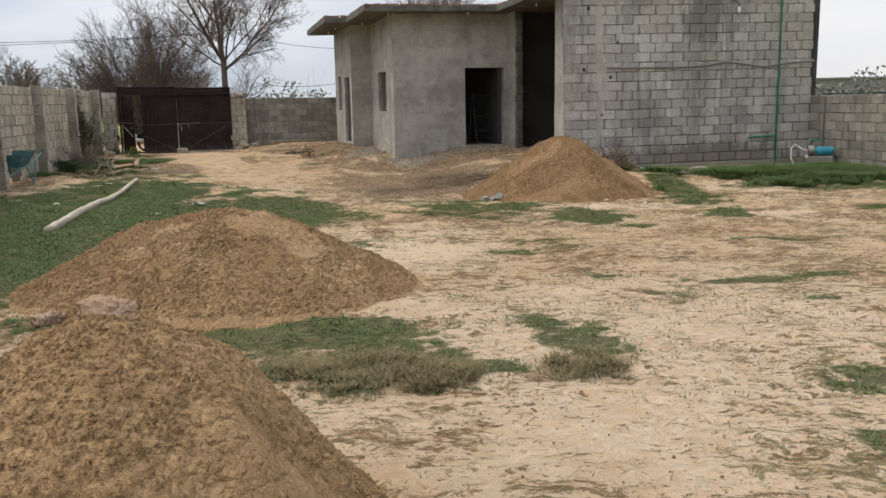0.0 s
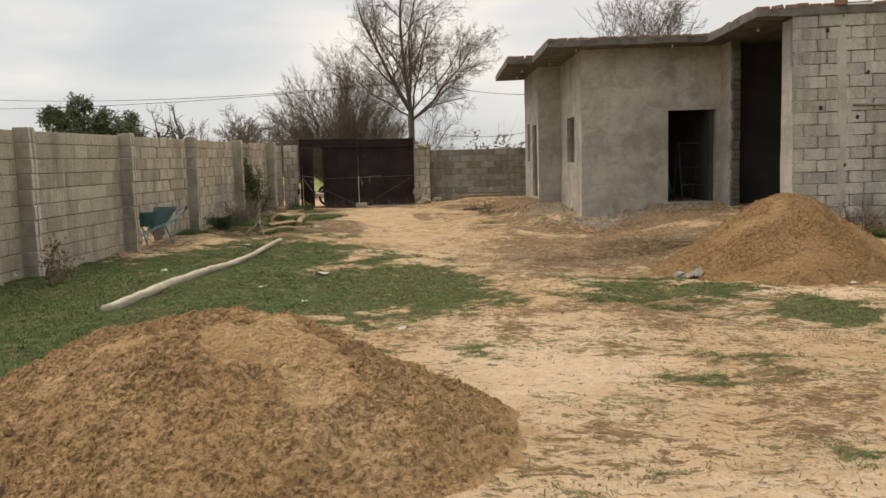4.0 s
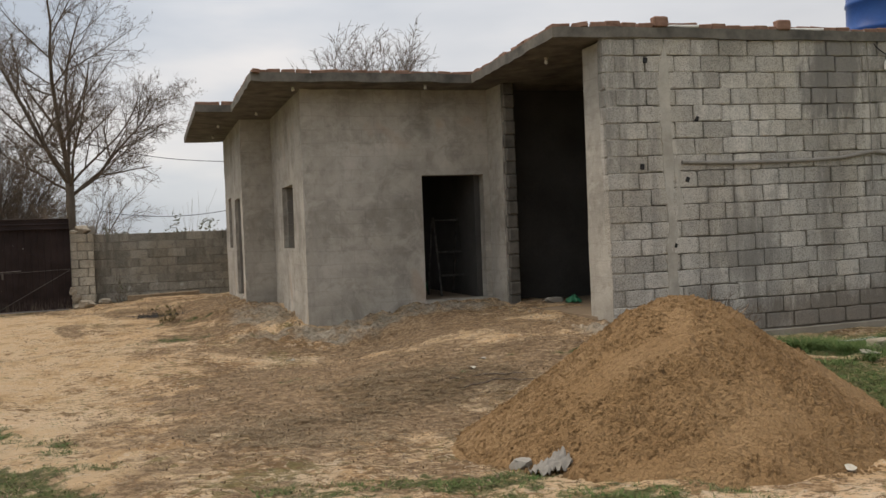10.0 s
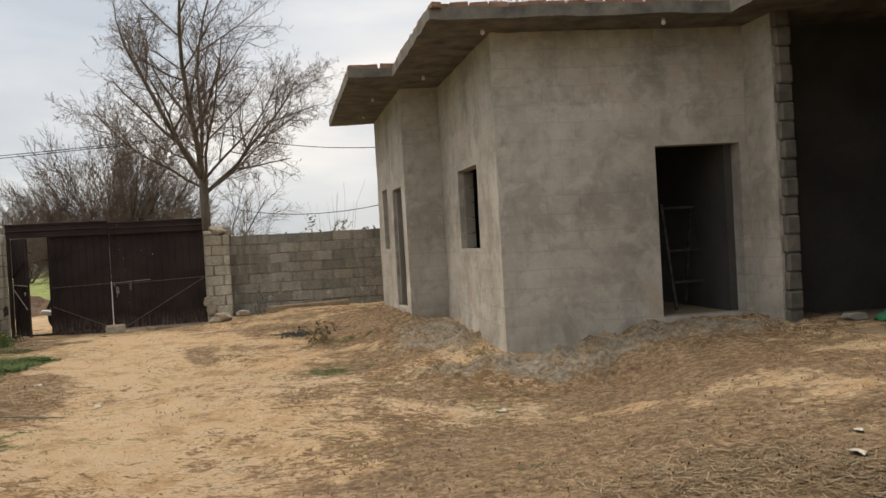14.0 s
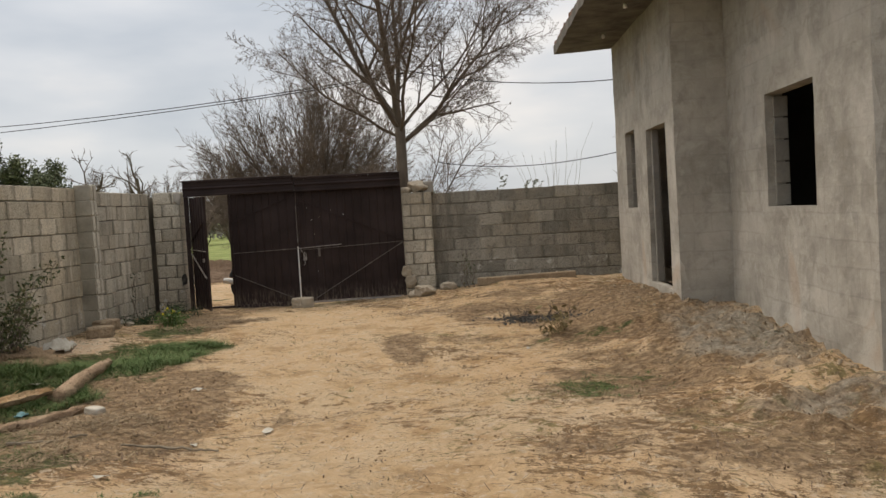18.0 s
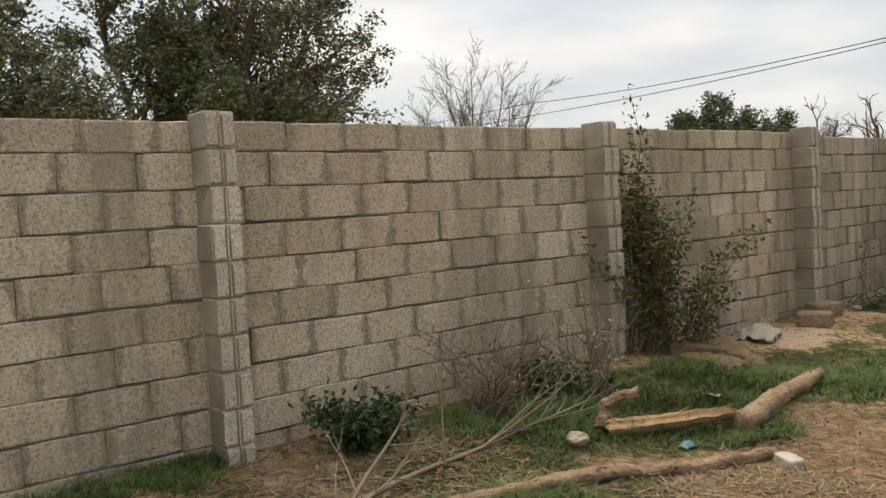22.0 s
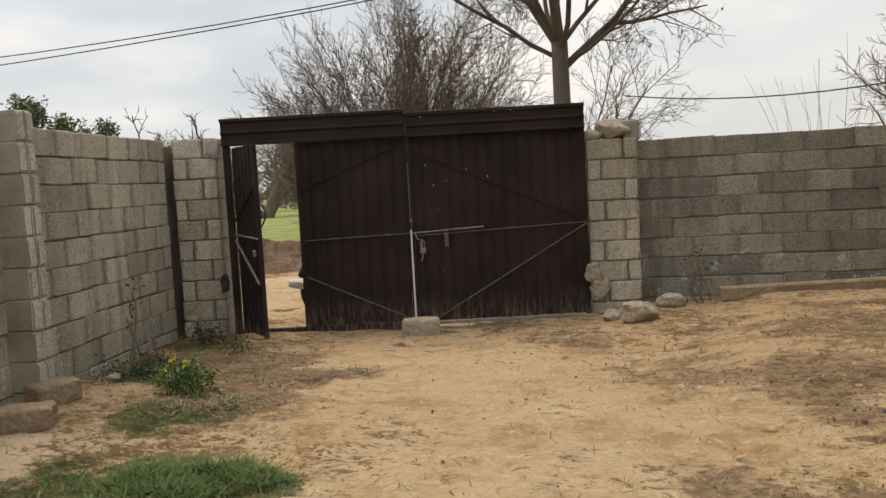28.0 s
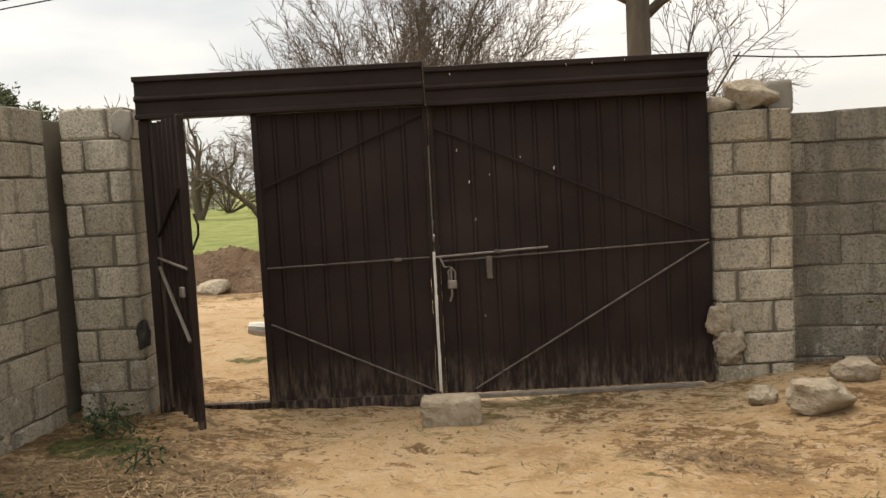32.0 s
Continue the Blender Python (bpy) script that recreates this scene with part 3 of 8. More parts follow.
def fbm(x, y, s=0, octaves=4, gain=0.5):
    total, amp, norm, f = 0.0, 1.0, 0.0, 1.0
    for i in range(octaves):
        total = total + amp * vnoise(np.asarray(x) * f, np.asarray(y) * f, s + i * 3)
        norm += amp
        amp *= gain
        f *= 2.03
    return total / norm


# ---- ground ----
# plan x, plan y, height in metres of the trodden ground
LEVELS = [(0, -2, 0), (0, 2, 0), (0, 5, -0.02), (-4, 4, 0.03), (-8, 6, 0.06), (5, 4, -0.03), (9, 6, -0.03), (0, 9, -0.09), (-5, 10, 0.0), (5, 10, -0.1),
          (2.6, 12, -0.12), (0.5, 15, -0.17), (3.3, 14, -0.14), (6, 15, -0.12), (9, 16, -0.06), (5, 18.5, -0.1), (7.5, 18.9, -0.07), (3.6, 18.2, 0.0),
          (2.55, 18.4, 0.2), (2.1, 19.2, 0.22), (1.9, 20.4, 0.26), (1.6, 21.3, 0.27), (0.9, 21.5, 0.26), (0.2, 21.3, 0.14), (1.05, 21.8, 0.385), (0.6, 21.7, 0.36), (1.5, 21.85, 0.385), (2.35, 20.0, 0.3), (2.5, 19.4, 0.29), (2.1, 20.9, 0.31), (-0.5, 20.2, -0.16), (-1.25, 19.35, -0.15),
          (-1.15, 21.3, 0.1), (-1.0, 20.9, -0.05), (-1.6, 21.9, 0.13), (-1.9, 23.2, 0.17), (-2.2, 24.4, 0.27), (-2.75, 24.6, 0.27), (-3.0, 26, 0.3), (-3.5, 27.8, 0.26),
          (-4.9, 28.4, 0.24), (-5.8, 27.9, 0.13), (-4.1, 24.9, 0.06), (-3.7, 23.3, -0.02), (-4.8, 26.4, 0.17), (-2.9, 22, -0.06), (-5.3, 20.65, -0.16), (-3, 17.5, -0.17), (-4.6, 22.5, -0.08),
          (-7, 20.8, -0.05), (-7.2, 18.5, 0.0), (-8.2, 19.5, 0.1), (-8.7, 21.5, 0.17), (-9.2, 24.0, 0.12), (-8.2, 23, 0.0), (-6.3, 26.6, 0.03), (-8.2, 27.3, -0.02), (-9.0, 27.0, -0.02), (-7.4, 27.7, 0.0), (-9.6, 26.6, 0.03),
          (-6.0, 28.1, 0.12), (-6.9, 27.95, 0.0), (-7.9, 27.5, -0.03), (-5.2, 15, -0.06), (-7.5, 15.5, 0.06), (-6.9, 12, 0.06), (-2.5, 13, -0.13), (-8.3, 17.5, 0.11),
          (-9.5, 29, 0.02), (-11, 33, 0.0), (-14, 38, 0.05), (-4, 33, 0.1), (3, 24, 0.1), (7, 23, 0.0), (-1, 25, 0.1), (1, 28, 0.1), (12, 18, -0.1), (-12, 20, 0.1), (-14, 8, 0.05)]


def base_height(x, y):
    x, y = np.asarray(x, float), np.asarray(y, float)
    num, den = np.zeros_like(x), np.zeros_like(x)
    for px, py, h in LEVELS:
        w = 1.0 / (((x - px * K) ** 2 + (y - py * K) ** 2) ** 1.6 + 0.05)
        num += w * h
        den += w
    return num / den


def ground_height(x, y):
    x, y = np.asarray(x, float), np.asarray(y, float)
    inside = 1 / (1 + np.exp(np.clip((np.hypot(x + 1, y - 14) - 32) * 0.5, -50, 50)))
    h = base_height(x, y)
    h = h + inside * (0.05 * (fbm(x * 0.7, y * 0.7, 1, 3) - 0.5) + 0.05 * (fbm(x * 2.6, y * 2.6, 4, 3) - 0.5) + 0.045 * (fbm(x * 7, y * 7, 9, 3, 0.6) - 0.5))
    rough = np.zeros_like(x)
    for px, py, rx, ry, turn, s in CEMENT[:4]:
        rough = np.maximum(rough, s * blob(x, y, px, py, rx * 1.3, ry * 1.5, turn))
    h = h + rough * (0.30 * (np.abs(fbm(x * 1.8, y * 2.4, 14, 4, 0.6) - 0.5) * 2 - 0.15) + 0.08 * (np.abs(2 * vnoise(x * 5.5, y * 5.5, 15) - 1) - 0.4))
    return h


def blob(x, y, px, py, rx, ry, turn=0.0):
    c, s = math.cos(radians(turn)), math.sin(radians(turn))
    dx, dy = x - px * K, y - py * K
    u, v = (dx * c + dy * s) / (rx * K), (-dx * s + dy * c) / (ry * K)
    return np.clip(1.35 - np.sqrt(u * u + v * v), 0, 1)


# plan x, plan y, half width, half depth, turn, strength of the grass
GRASS = [(-0.78, 5.55, 0.98, 0.55, 4, 1.5), (-0.5, 4.95, 0.9, 0.6, 0, 1.1), (-0.35, 4.5, 0.5, 0.35, 0, 0.8), (-1.9, 5.38, 0.549, 0.244, 0, 0.897), (-2.6, 5.8, 0.732, 0.366, -8, 0.81),
         (0.8, 5.5, 0.415, 0.561, 15, 1.13), (0.95, 4.9, 0.26, 0.42, -20, 0.78), (2.75, 7.22, 1.04, 0.207, 10, 0.975), (2.9, 6.5, 0.488, 0.195, 5, 0.855), (4.5, 7.5, 0.976, 0.366, 8, 0.9), (2.35, 4.5, 0.439, 0.366, 0, 0.855), (1.3, 3.9, 0.195, 0.122, 0, 0.81), (1.95, 3.55, 0.317, 0.195, 0, 0.81), (1.55, 6.7, 0.5, 0.4, 20, 0.55),
         (0.95, 9, 0.9, 0.32, 8, 0.72), (1, 9.7, 0.8, 0.25, 0, 0.55), (1.3, 7.4, 1.4, 1, 0, 0.42), (3.9, 9.5, 0.732, 0.244, 0, 0.765), (-0.9, 9.4, 0.6, 0.5, 0, 0.5),
         (-7, 7.5, 3, 4.6, 0, 2), (-4.6, 8.8, 1.4, 2.2, 0, 1.8), (-4.6, 6.5, 1.4, 1.6, 0, 1.5), (-5.6, 11.5, 3, 3.8, 8, 1.75), (-3.4, 12.2, 1.4, 2.2, 18, 1.5), (-2.4, 10.8, 1.1, 0.976, 0, 0.9), (-2.3, 13, 0.915, 2.32, 24, 1.36), (-1.7, 11.7, 0.61, 0.61, 0, 0.936), (-2.1, 9.4, 0.9, 0.7, 0, 0.75), (-5.4, 15.4, 1.6, 2.4, 14, 1.5), (-3.7, 15.4, 0.8, 1.6, 18, 0.8), (-6.4, 17.4, 0.9, 1.1, 10, 0.9), (-1.3, 12.2, 0.9, 1.2, 0, 0.66),
         (0.3, 12.9, 1.46, 1.22, 0, 1.01), (0.95, 12.9, 0.976, 1.1, 20, 0.975), (1.25, 12.5, 0.427, 0.549, 0, 0.819), (0.45, 11.7, 0.7, 0.3, 0, 0.68), (1.85, 12.3, 0.342, 0.427, 0, 0.9), (2.05, 11.7, 0.61, 0.854, -20, 1.25), (1.6, 11.2, 0.488, 0.305, 0, 0.855), (2.45, 10.7, 0.366, 0.268, 0, 0.81), (1.8, 11.4, 1.1, 0.244, 4, 0.72),
         (4.15, 15.6, 0.42, 1.6, -4, 1.6), (4, 13.6, 0.512, 1.59, 0, 1.09), (4, 11.9, 0.549, 0.976, 0, 1.01), (4.4, 17.5, 0.9, 0.7, 0, 1.3), (6.9, 17.2, 2, 1.3, 8, 1.9), (6.6, 15.9, 1.5, 0.7, 10, 1.6), (7.3, 14.9, 1.4, 0.7, 8, 1.15), (8.3, 13.4, 1, 1.8, 0, 1.1), (6.2, 11.9, 0.6, 0.3, 0, 0.9),
         (-7.95, 20.7, 0.7, 1.3, 8, 1.9), (-7.9, 19.6, 0.75, 1.4, 8, 1.2), (-8, 22.4, 0.85, 1, 8, 1.9), (-7.6, 18.2, 0.6, 0.7, 0, 1.1), (-7, 19.1, 0.3, 0.55, -10, 1.15), (-7.8, 23.4, 0.8, 0.3, 3, 1.5), (-8.5, 24.4, 0.36, 0.5, -20, 1.5), (-9.3, 25.1, 0.5, 0.3, 0, 1.1), (-9.8, 26.4, 0.35, 0.3, 0, 0.9),
         (-6.5, 19.35, 0.75, 0.5, 0, 1.2), (-6.9, 19.9, 0.4, 0.5, 0, 0.95), (-7.35, 18.9, 0.5, 0.7, 0, 1.2), (-5.5, 18.5, 0.6, 0.9, -10, 0.85), (-3.1, 21.7, 0.5, 0.7, 0, 0.72), (-3.7, 23.6, 0.75, 0.4, 0, 0.5), (-1.6, 22.4, 0.3, 0.9, 14, 0.55), (1.9, 17.3, 0.35, 0.3, 0, 0.7), (2.6, 17.3, 0.3, 0.25, 0, 1.1), (1.1, 17.4, 0.4, 0.2, 0, 0.75), (-10.3, 28.6, 0.3, 0.3, 0, 0.8)]
LITTER = [(-6.7, 21.4, 0.75, 0.9, 8, 1.9), (-5.3, 25.8, 1.2, 1.2, 0, 0.85), (-6.6, 20.4, 0.8, 1.3, 8, 2.2), (-0.6, 17.0, 2.4, 2.8, 0, 1.3), (0.4, 20.0, 1.9, 1.4, 10, 1.3), (1.9, 19.0, 1.0, 0.8, 0, 1.5), (-1.4, 14.4, 1.4, 1.0, 0, 0.8), (-2.2, 20.4, 1.6, 1.5, 0, 0.75), (-0.4, 14.2, 1.8, 1.2, 0, 0.7), (-3.2, 25.0, 1.6, 2.4, 10, 1.25), (-4.9, 26.8, 1.1, 1.4, 0, 0.85), (-2.6, 22.2, 1.1, 1.3, 0, 1.2), (-7.1, 20.4, 1.0, 2.4, 8, 1.7), (-13.9, 33.7, 2.6, 0.8, 15, 1.3),
          (-6.9, 18.6, 1.0, 1.4, 0, 1.2), (-9.3, 25.8, 0.95, 0.8, 0, 1.6), (-8.3, 25.3, 0.7, 0.4, 30, 1.2), (-8.4, 24.6, 0.8, 0.8, 0, 1.0), (0.0, 8.0, 9.0, 9.0, 0, 0.27), (-4.5, 22.5, 4, 6, 0, 0.36), (0.2, 11.2, 1.8, 1.6, 0, 0.55), (1.6, 8.2, 2.0, 1.6, 0, 0.35), (3.5, 10.5, 2.5, 1.5, 0, 0.35), (-0.6, 4.85, 0.8, 0.55, 0, 1.25),
          (-4.6, 23.4, 0.9, 0.5, 0, 0.5), (-8.4, 22.6, 0.8, 1.3, 0, 0.6), (-2.2, 23, 0.9, 1.6, 10, 1.1), (3.5, 6.0, 2.0, 1.6, 0, 0.3), (5.5, 9, 2.5, 2, 0, 0.4),
          (-5.2, 23.4, 0.28, 0.9, 27, 1.3), (-4.4, 23.4, 1.0, 1.3, 0, 0.55), (-4.8, 25.5, 1.1, 1.8, 8, 0.8), (-6.6, 26.9, 0.5, 0.3, 0, 1.0), (1.6, 17.6, 1.0, 1.3, 0, 1.1)]
CEMENT = [(-0.3, 21.2, 1.6, 0.5, 11, 1.1), (-2.0, 23.3, 0.55, 1.6, 14, 1.0), (2.6, 18.35, 0.6, 0.45, 0, 0.9), (1.2, 21.3, 0.9, 0.4, 11, 0.9)]

SMOOTH = [(-2.6, 15.2, 1.2, 2.2, 25, 1.0), (-4.2, 18.6, 1.5, 2.6, 22, 1.3), (-5.4, 21.6, 1.8, 2.6, 20, 1.4), (-6.6, 24.4, 2.0, 2.4, 18, 1.5), (-7.4, 26.4, 2.4, 1.2, 20, 1.5), (-4.6, 24.6, 1.4, 2.4, 15, 1.1), (1.0, 19.3, 1.6, 1.2, 10, 1.2), (-10.6, 29.8, 2.6, 2.4, 15, 1.5)]
PALE = [(1.6, 5.2, 3.2, 2.6, 0, 0.8), (-4.7, 19.6, 0.9, 2.8, 20, 0.85), (-3.0, 15.6, 0.9, 2.6, 25, 0.8), (-6.1, 23.4, 1.1, 2.4, 20, 0.9), (-7.5, 26.0, 1.5, 1.5, 0, 0.85), (-10.8, 30.0, 2.6, 2.2, 15, 1.2), (-0.3, 9.6, 1.2, 2.0, 15, 0.75), (2.2, 7.0, 1.6, 1.6, 0, 0.6), (2.6, 12.9, 1.5, 0.5, -8, 1.0), (-6.0, 14.2, 0.9, 0.4, 0, 0.9), (1.5, 3.6, 1.6, 1.2, 0, 0.7), (5.5, 15.2, 0.9, 1.2, 20, 0.8), (3.2, 5.2, 1.4, 1.0, 0, 0.6), (-6.9, 15.0, 0.7, 0.3, 0, 0.8), (4.4, 11.6, 1.6, 0.6, 0, 0.7), (-8.9, 23.4, 0.5, 0.6, 0, 0.8), (-2.0, 16.6, 1.0, 0.6, 30, 0.5), (-5.0, 22.0, 1.0, 1.6, 0, 0.45)]


def cover(x, y, table, seed, sharp=2.6, scale=1.9, bar_level=0.80, amp=1.0):
    total = np.zeros_like(np.asarray(x, float))
    for px, py, rx, ry, turn, s in table:
        total = np.maximum(total, s * blob(x, y, px, py, rx, ry, turn))
    return np.clip((total - bar_level + fbm(np.asarray(x) * scale, np.asarray(y) * scale, seed, 6, 0.72) * amp + 0.5 * (1 - amp)) * sharp, 0, 1)


def spread(lo, hi, fine, reach, grow=1.22):
    """Grid lines: even from lo to hi, then wider and wider out to the reach."""
    mid = list(np.arange(lo, hi, fine))
    out, step, p = [], fine, mid[-1]
    while p < reach:
        step = min(step * grow, 160)
        p += step
        out.append(p)
    left, step, p = [], fine, mid[0]
    while p > -reach:
        step = min(step * grow, 160)
        p -= step
        left.append(p)
    return np.array(left[::-1] + mid + out)


def sheet(name, xs, ys, height, material, attrs=(), keep=None):
    gx, gy = np.meshgrid(xs, ys)
    z = height(gx, gy)
    nx, ny = len(xs), len(ys)
    co = np.stack([gx, gy, z], -1).reshape(-1, 3)
    i = np.arange(nx * ny).reshape(ny, nx)
    quads = np.stack([i[:-1, :-1], i[:-1, 1:], i[1:, 1:], i[1:, :-1]], -1).reshape(-1, 4)
    if keep is not None:
        ok = keep(gx, gy, z).reshape(-1)
        quads = quads[ok[quads].any(1)]
        used = np.unique(quads)
        remap = np.zeros(nx * ny, int)
        remap[used] = np.arange(len(used))
        co, quads = co[used], remap[quads]
    me = bpy.data.meshes.new(name)
    me.vertices.add(len(co))
    me.vertices.foreach_set("co", co.ravel())
    me.loops.add(quads.size)
    me.loops.foreach_set("vertex_index", quads.ravel())
    me.polygons.add(len(quads))
    me.polygons.foreach_set("loop_start", np.arange(0, quads.size, 4))
    me.update(calc_edges=True)
    me.polygons.foreach_set("use_smooth", np.ones(len(quads), bool))
    for key, fn in attrs:
        a = me.attributes.new(key, "FLOAT", "POINT")
        a.data.foreach_set("value", fn(co[:, 0], co[:, 1]).astype(np.float32))
    me.materials.append(material)
    return new(name, me)


def field_mask(x, y):
    away = np.clip((y - 38.5 - x * -0.25 * 0 + fbm(x * 0.5, y * 0.5, 31, 3) * 2.0) * 0.6, 0, 1)
    west = np.clip((-x - 16 + fbm(x * 0.4, y * 0.4, 33, 3) * 2) * 0.5, 0, 1)
    east = np.clip((x - 12.0) * 0.5, 0, 1)
    return np.maximum(np.maximum(away, west * (y < 60)), east)


ground = sheet("ground", spread(-11.6, 9.8, 0.07, 1800), spread(-1.0, 30.5, 0.07, 1800), ground_height, M_GROUND,
               [("green", lambda x, y: cover(x, y, GRASS, 50, 1.3, 2.5, 0.8, 2.1)), ("litter", lambda x, y: cover(x, y, LITTER, 60, 1.4, 2.6, 0.8, 1.6)),
                ("cement", lambda x, y: cover(x, y, CEMENT, 70)), ("pale", lambda x, y: cover(x, y, PALE, 75, 2.2, 2.4)), ("smooth", lambda x, y: cover(x, y, SMOOTH, 77, 1.5, 1.2)), ("field", field_mask)])
tagged(ground, "trodden sandy yellow yard with grass patches and straw litter", "ground", kind="structure")


def zat(x, y):
    return float(ground_height(np.array([x]), np.array([y]))[0])


def heap(name, cx, cy, rx, ry, height, turn, seed, material, label, flat=0.25, clod=0.05, lean=(0, 0), shelf=None, category="sand heap", group="tipped heaps of building sand"):
    """A tipped load: a rounded cone at its angle of repose, rough with clods."""
    c, s = math.cos(radians(turn)), math.sin(radians(turn))
    r = max(rx, ry) * 1.25

    def rise(x, y):
        dx, dy = x - cx, y - cy
        u, v = (dx * c + dy * s) / rx, (-dx * s + dy * c) / ry
        u, v = u + lean[0] * (1 - np.clip(np.hypot(u, v), 0, 1)), v + lean[1] * (1 - np.clip(np.hypot(u, v), 0, 1))
        d = np.hypot(u, v) * (1 + 0.3 * (fbm(np.arctan2(v, u) * 1.3 + 9, np.hypot(u, v) * 0.6, seed, 3) - 0.5))
        cone = np.clip(1.0 - d, -0.3, None)
        top = np.minimum(cone, (1 - flat) + flat * np.tanh((cone - (1 - flat)) / flat) * 0.55)
        top = np.where(cone > 1 - flat, top, cone)
        lumpy = np.abs(2 * vnoise(x * 6.5, y * 6.5, seed + 5) - 1) * 0.7 + np.abs(2 * vnoise(x * 13 + y * 3, y * 13 - x * 3, seed + 6) - 1) * 0.55
        rough = clod * ((fbm(x * 3.0, y * 3.0, seed + 5, 3, 0.6) - 0.5) * 1.5 + lumpy * 0.4 - 0.2 + (vnoise(x * 24, y * 24, seed + 8) - 0.5) * 0.4)
        patch = 0.0
        if shelf:                                       # a ledge patted flat with a shovel
            su, sv = (x - shelf[0]) / shelf[2], (y - shelf[1]) / shelf[3]
            patch = np.clip((1 - np.abs(su)) * 6, 0, 1) * np.clip((1 - sv) * 3, 0, 1) * np.clip((1 + sv) * 30, 0, 1)
            rough = rough * (1 - patch) + patch * 0.07 * (1 - sv) * 0.6
        return height * top / (1 - flat * 0.45) + rough * np.clip(cone * 5 + 0.35, 0, 1)

    full = lambda x, y: np.maximum(ground_height(x, y) - 0.06, base_height(x, y) + rise(x, y))
    xs, ys = np.arange(cx - r, cx + r, 0.024), np.arange(cy - r, cy + r, 0.024)
    ob = sheet(name, xs, ys, full, material, keep=lambda x, y, z: z > ground_height(x, y) - 0.055)
    return tagged(ob, label, category, group), full


heap_a, heap_a_height = heap("sand_mound", -1.03 * K, 2.43 * K, 1.08, 1.08, 1.03, 0, 3, M_SAND, "brown building sand heap, lumpy, on the bare yard", 0.46, 0.05)
heap_b, heap_b_height = heap("sand_mound", -1.9 * K, 7.25 * K, 1.70, 1.5, 0.74, 0, 11, M_SAND, "low brown sand heap with clods beside grass", 0.38, 0.07)
heap_c, heap_c_height = heap("sand_mound", 2.05 * K, 14.85 * K, 1.72, 1.42, 1.06, 0, 23, M_SAND_PALE, "smooth yellow sand heap with a flattened top beside the house", 0.24, 0.05, (0.0, 0.0), (1.62 * K, 14.3 * K, 0.36, 0.19))
heap_d, heap_d_height = heap("spoil_bank", -14.4, 35.0, 2.6, 0.95, 0.55, 15, 37, M_DIRT, "dark dug earth bank beside the lane outside the gate", 0.3, 0.14, (0, 0), None, "earth bank", "")


# ---- block walls ----
_SHAPES = {}


def block_mesh(name, l, w, h, material, variant, worn=0.009):
    """A cast block with ragged, chipped arrises on both faces; shared by alike pieces."""
    key = (name, round(l, 3), round(w, 3), round(h, 3), material.name, variant, worn)
    if key not in _SHAPES:
        rng = random.Random(variant * 31 + 5)
        edge = []
        for (ax, az), (bx, bz), n in (((-1, -1), (1, -1), 5), ((1, -1), (1, 1), 3), ((1, 1), (-1, 1), 5), ((-1, 1), (-1, -1), 3)):
            for i in range(n):
                f = i / n
                edge.append(((ax + (bx - ax) * f) * l / 2, (az + (bz - az) * f) * h / 2, 1.8 if i == 0 else 1.0))
        n, rings = len(edge), []
        for y, inset in ((-1, 1.0), (-1, 0.0), (1, 0.0), (1, 1.0)):
            ring = []
            for x, z, corner in edge:
                k = worn * (inset * rng.uniform(0.6, 1.7) * corner + (rng.uniform(-0.15, 0.75) * corner if not inset else 0.2))
                q = Vector((x, 0, z))
                q -= Vector((math.copysign(min(k, abs(x)), x) if abs(x) > l * 0.49 else 0, 0, math.copysign(k, z) if abs(z) > h * 0.49 else 0))
                ring.append((q.x, y * (w / 2 - (0 if inset else worn * rng.uniform(0.5, 1.2))), q.z))
            rings.append(ring)
        vs = [v for r in rings for v in r]
        fs = [tuple(range(n)), tuple(range(4 * n - 1, 3 * n - 1, -1))]
        for r in range(3):
            fs += [(r * n + (i + 1) % n, r * n + i, (r + 1) * n + i, (r + 1) * n + (i + 1) % n) for i in range(n)]
        _SHAPES[key] = mesh_of(name, vs, fs, material)
        bm = bmesh.new()
        bm.from_mesh(_SHAPES[key])
        bmesh.ops.recalc_face_normals(bm, faces=bm.faces[:])
        bm.to_mesh(_SHAPES[key])
        bm.free()
    return _SHAPES[key]


def lay_courses(rng, length, z0, z1, pitch, row, first=None, starts=(0.0, 0.5)):
    """Courses from the top down: (x centre, z centre, length, height) of each block."""
    k, z = 0, z1
    while z - pitch > z0 - pitch * 0.9:
        h = first if first and k == 0 else pitch
        phase = starts[k % len(starts)] % 1.0
        cuts = [(n + phase) * row + rng.uniform(-0.018, 0.018) for n in range(-1, int(length / row) + 2)]
        for x, y in zip(cuts, cuts[1:]):
            a, b = max(x, 0.0), min(y, length)
            if a == 0.0 and 0 < b < 0.07:
                continue
            if 0 < a < 0.07:
                a = 0.0
            if b - a > 0.06:
                yield (a + b) / 2, z - h / 2, b - a, h
        z -= h
        k += 1


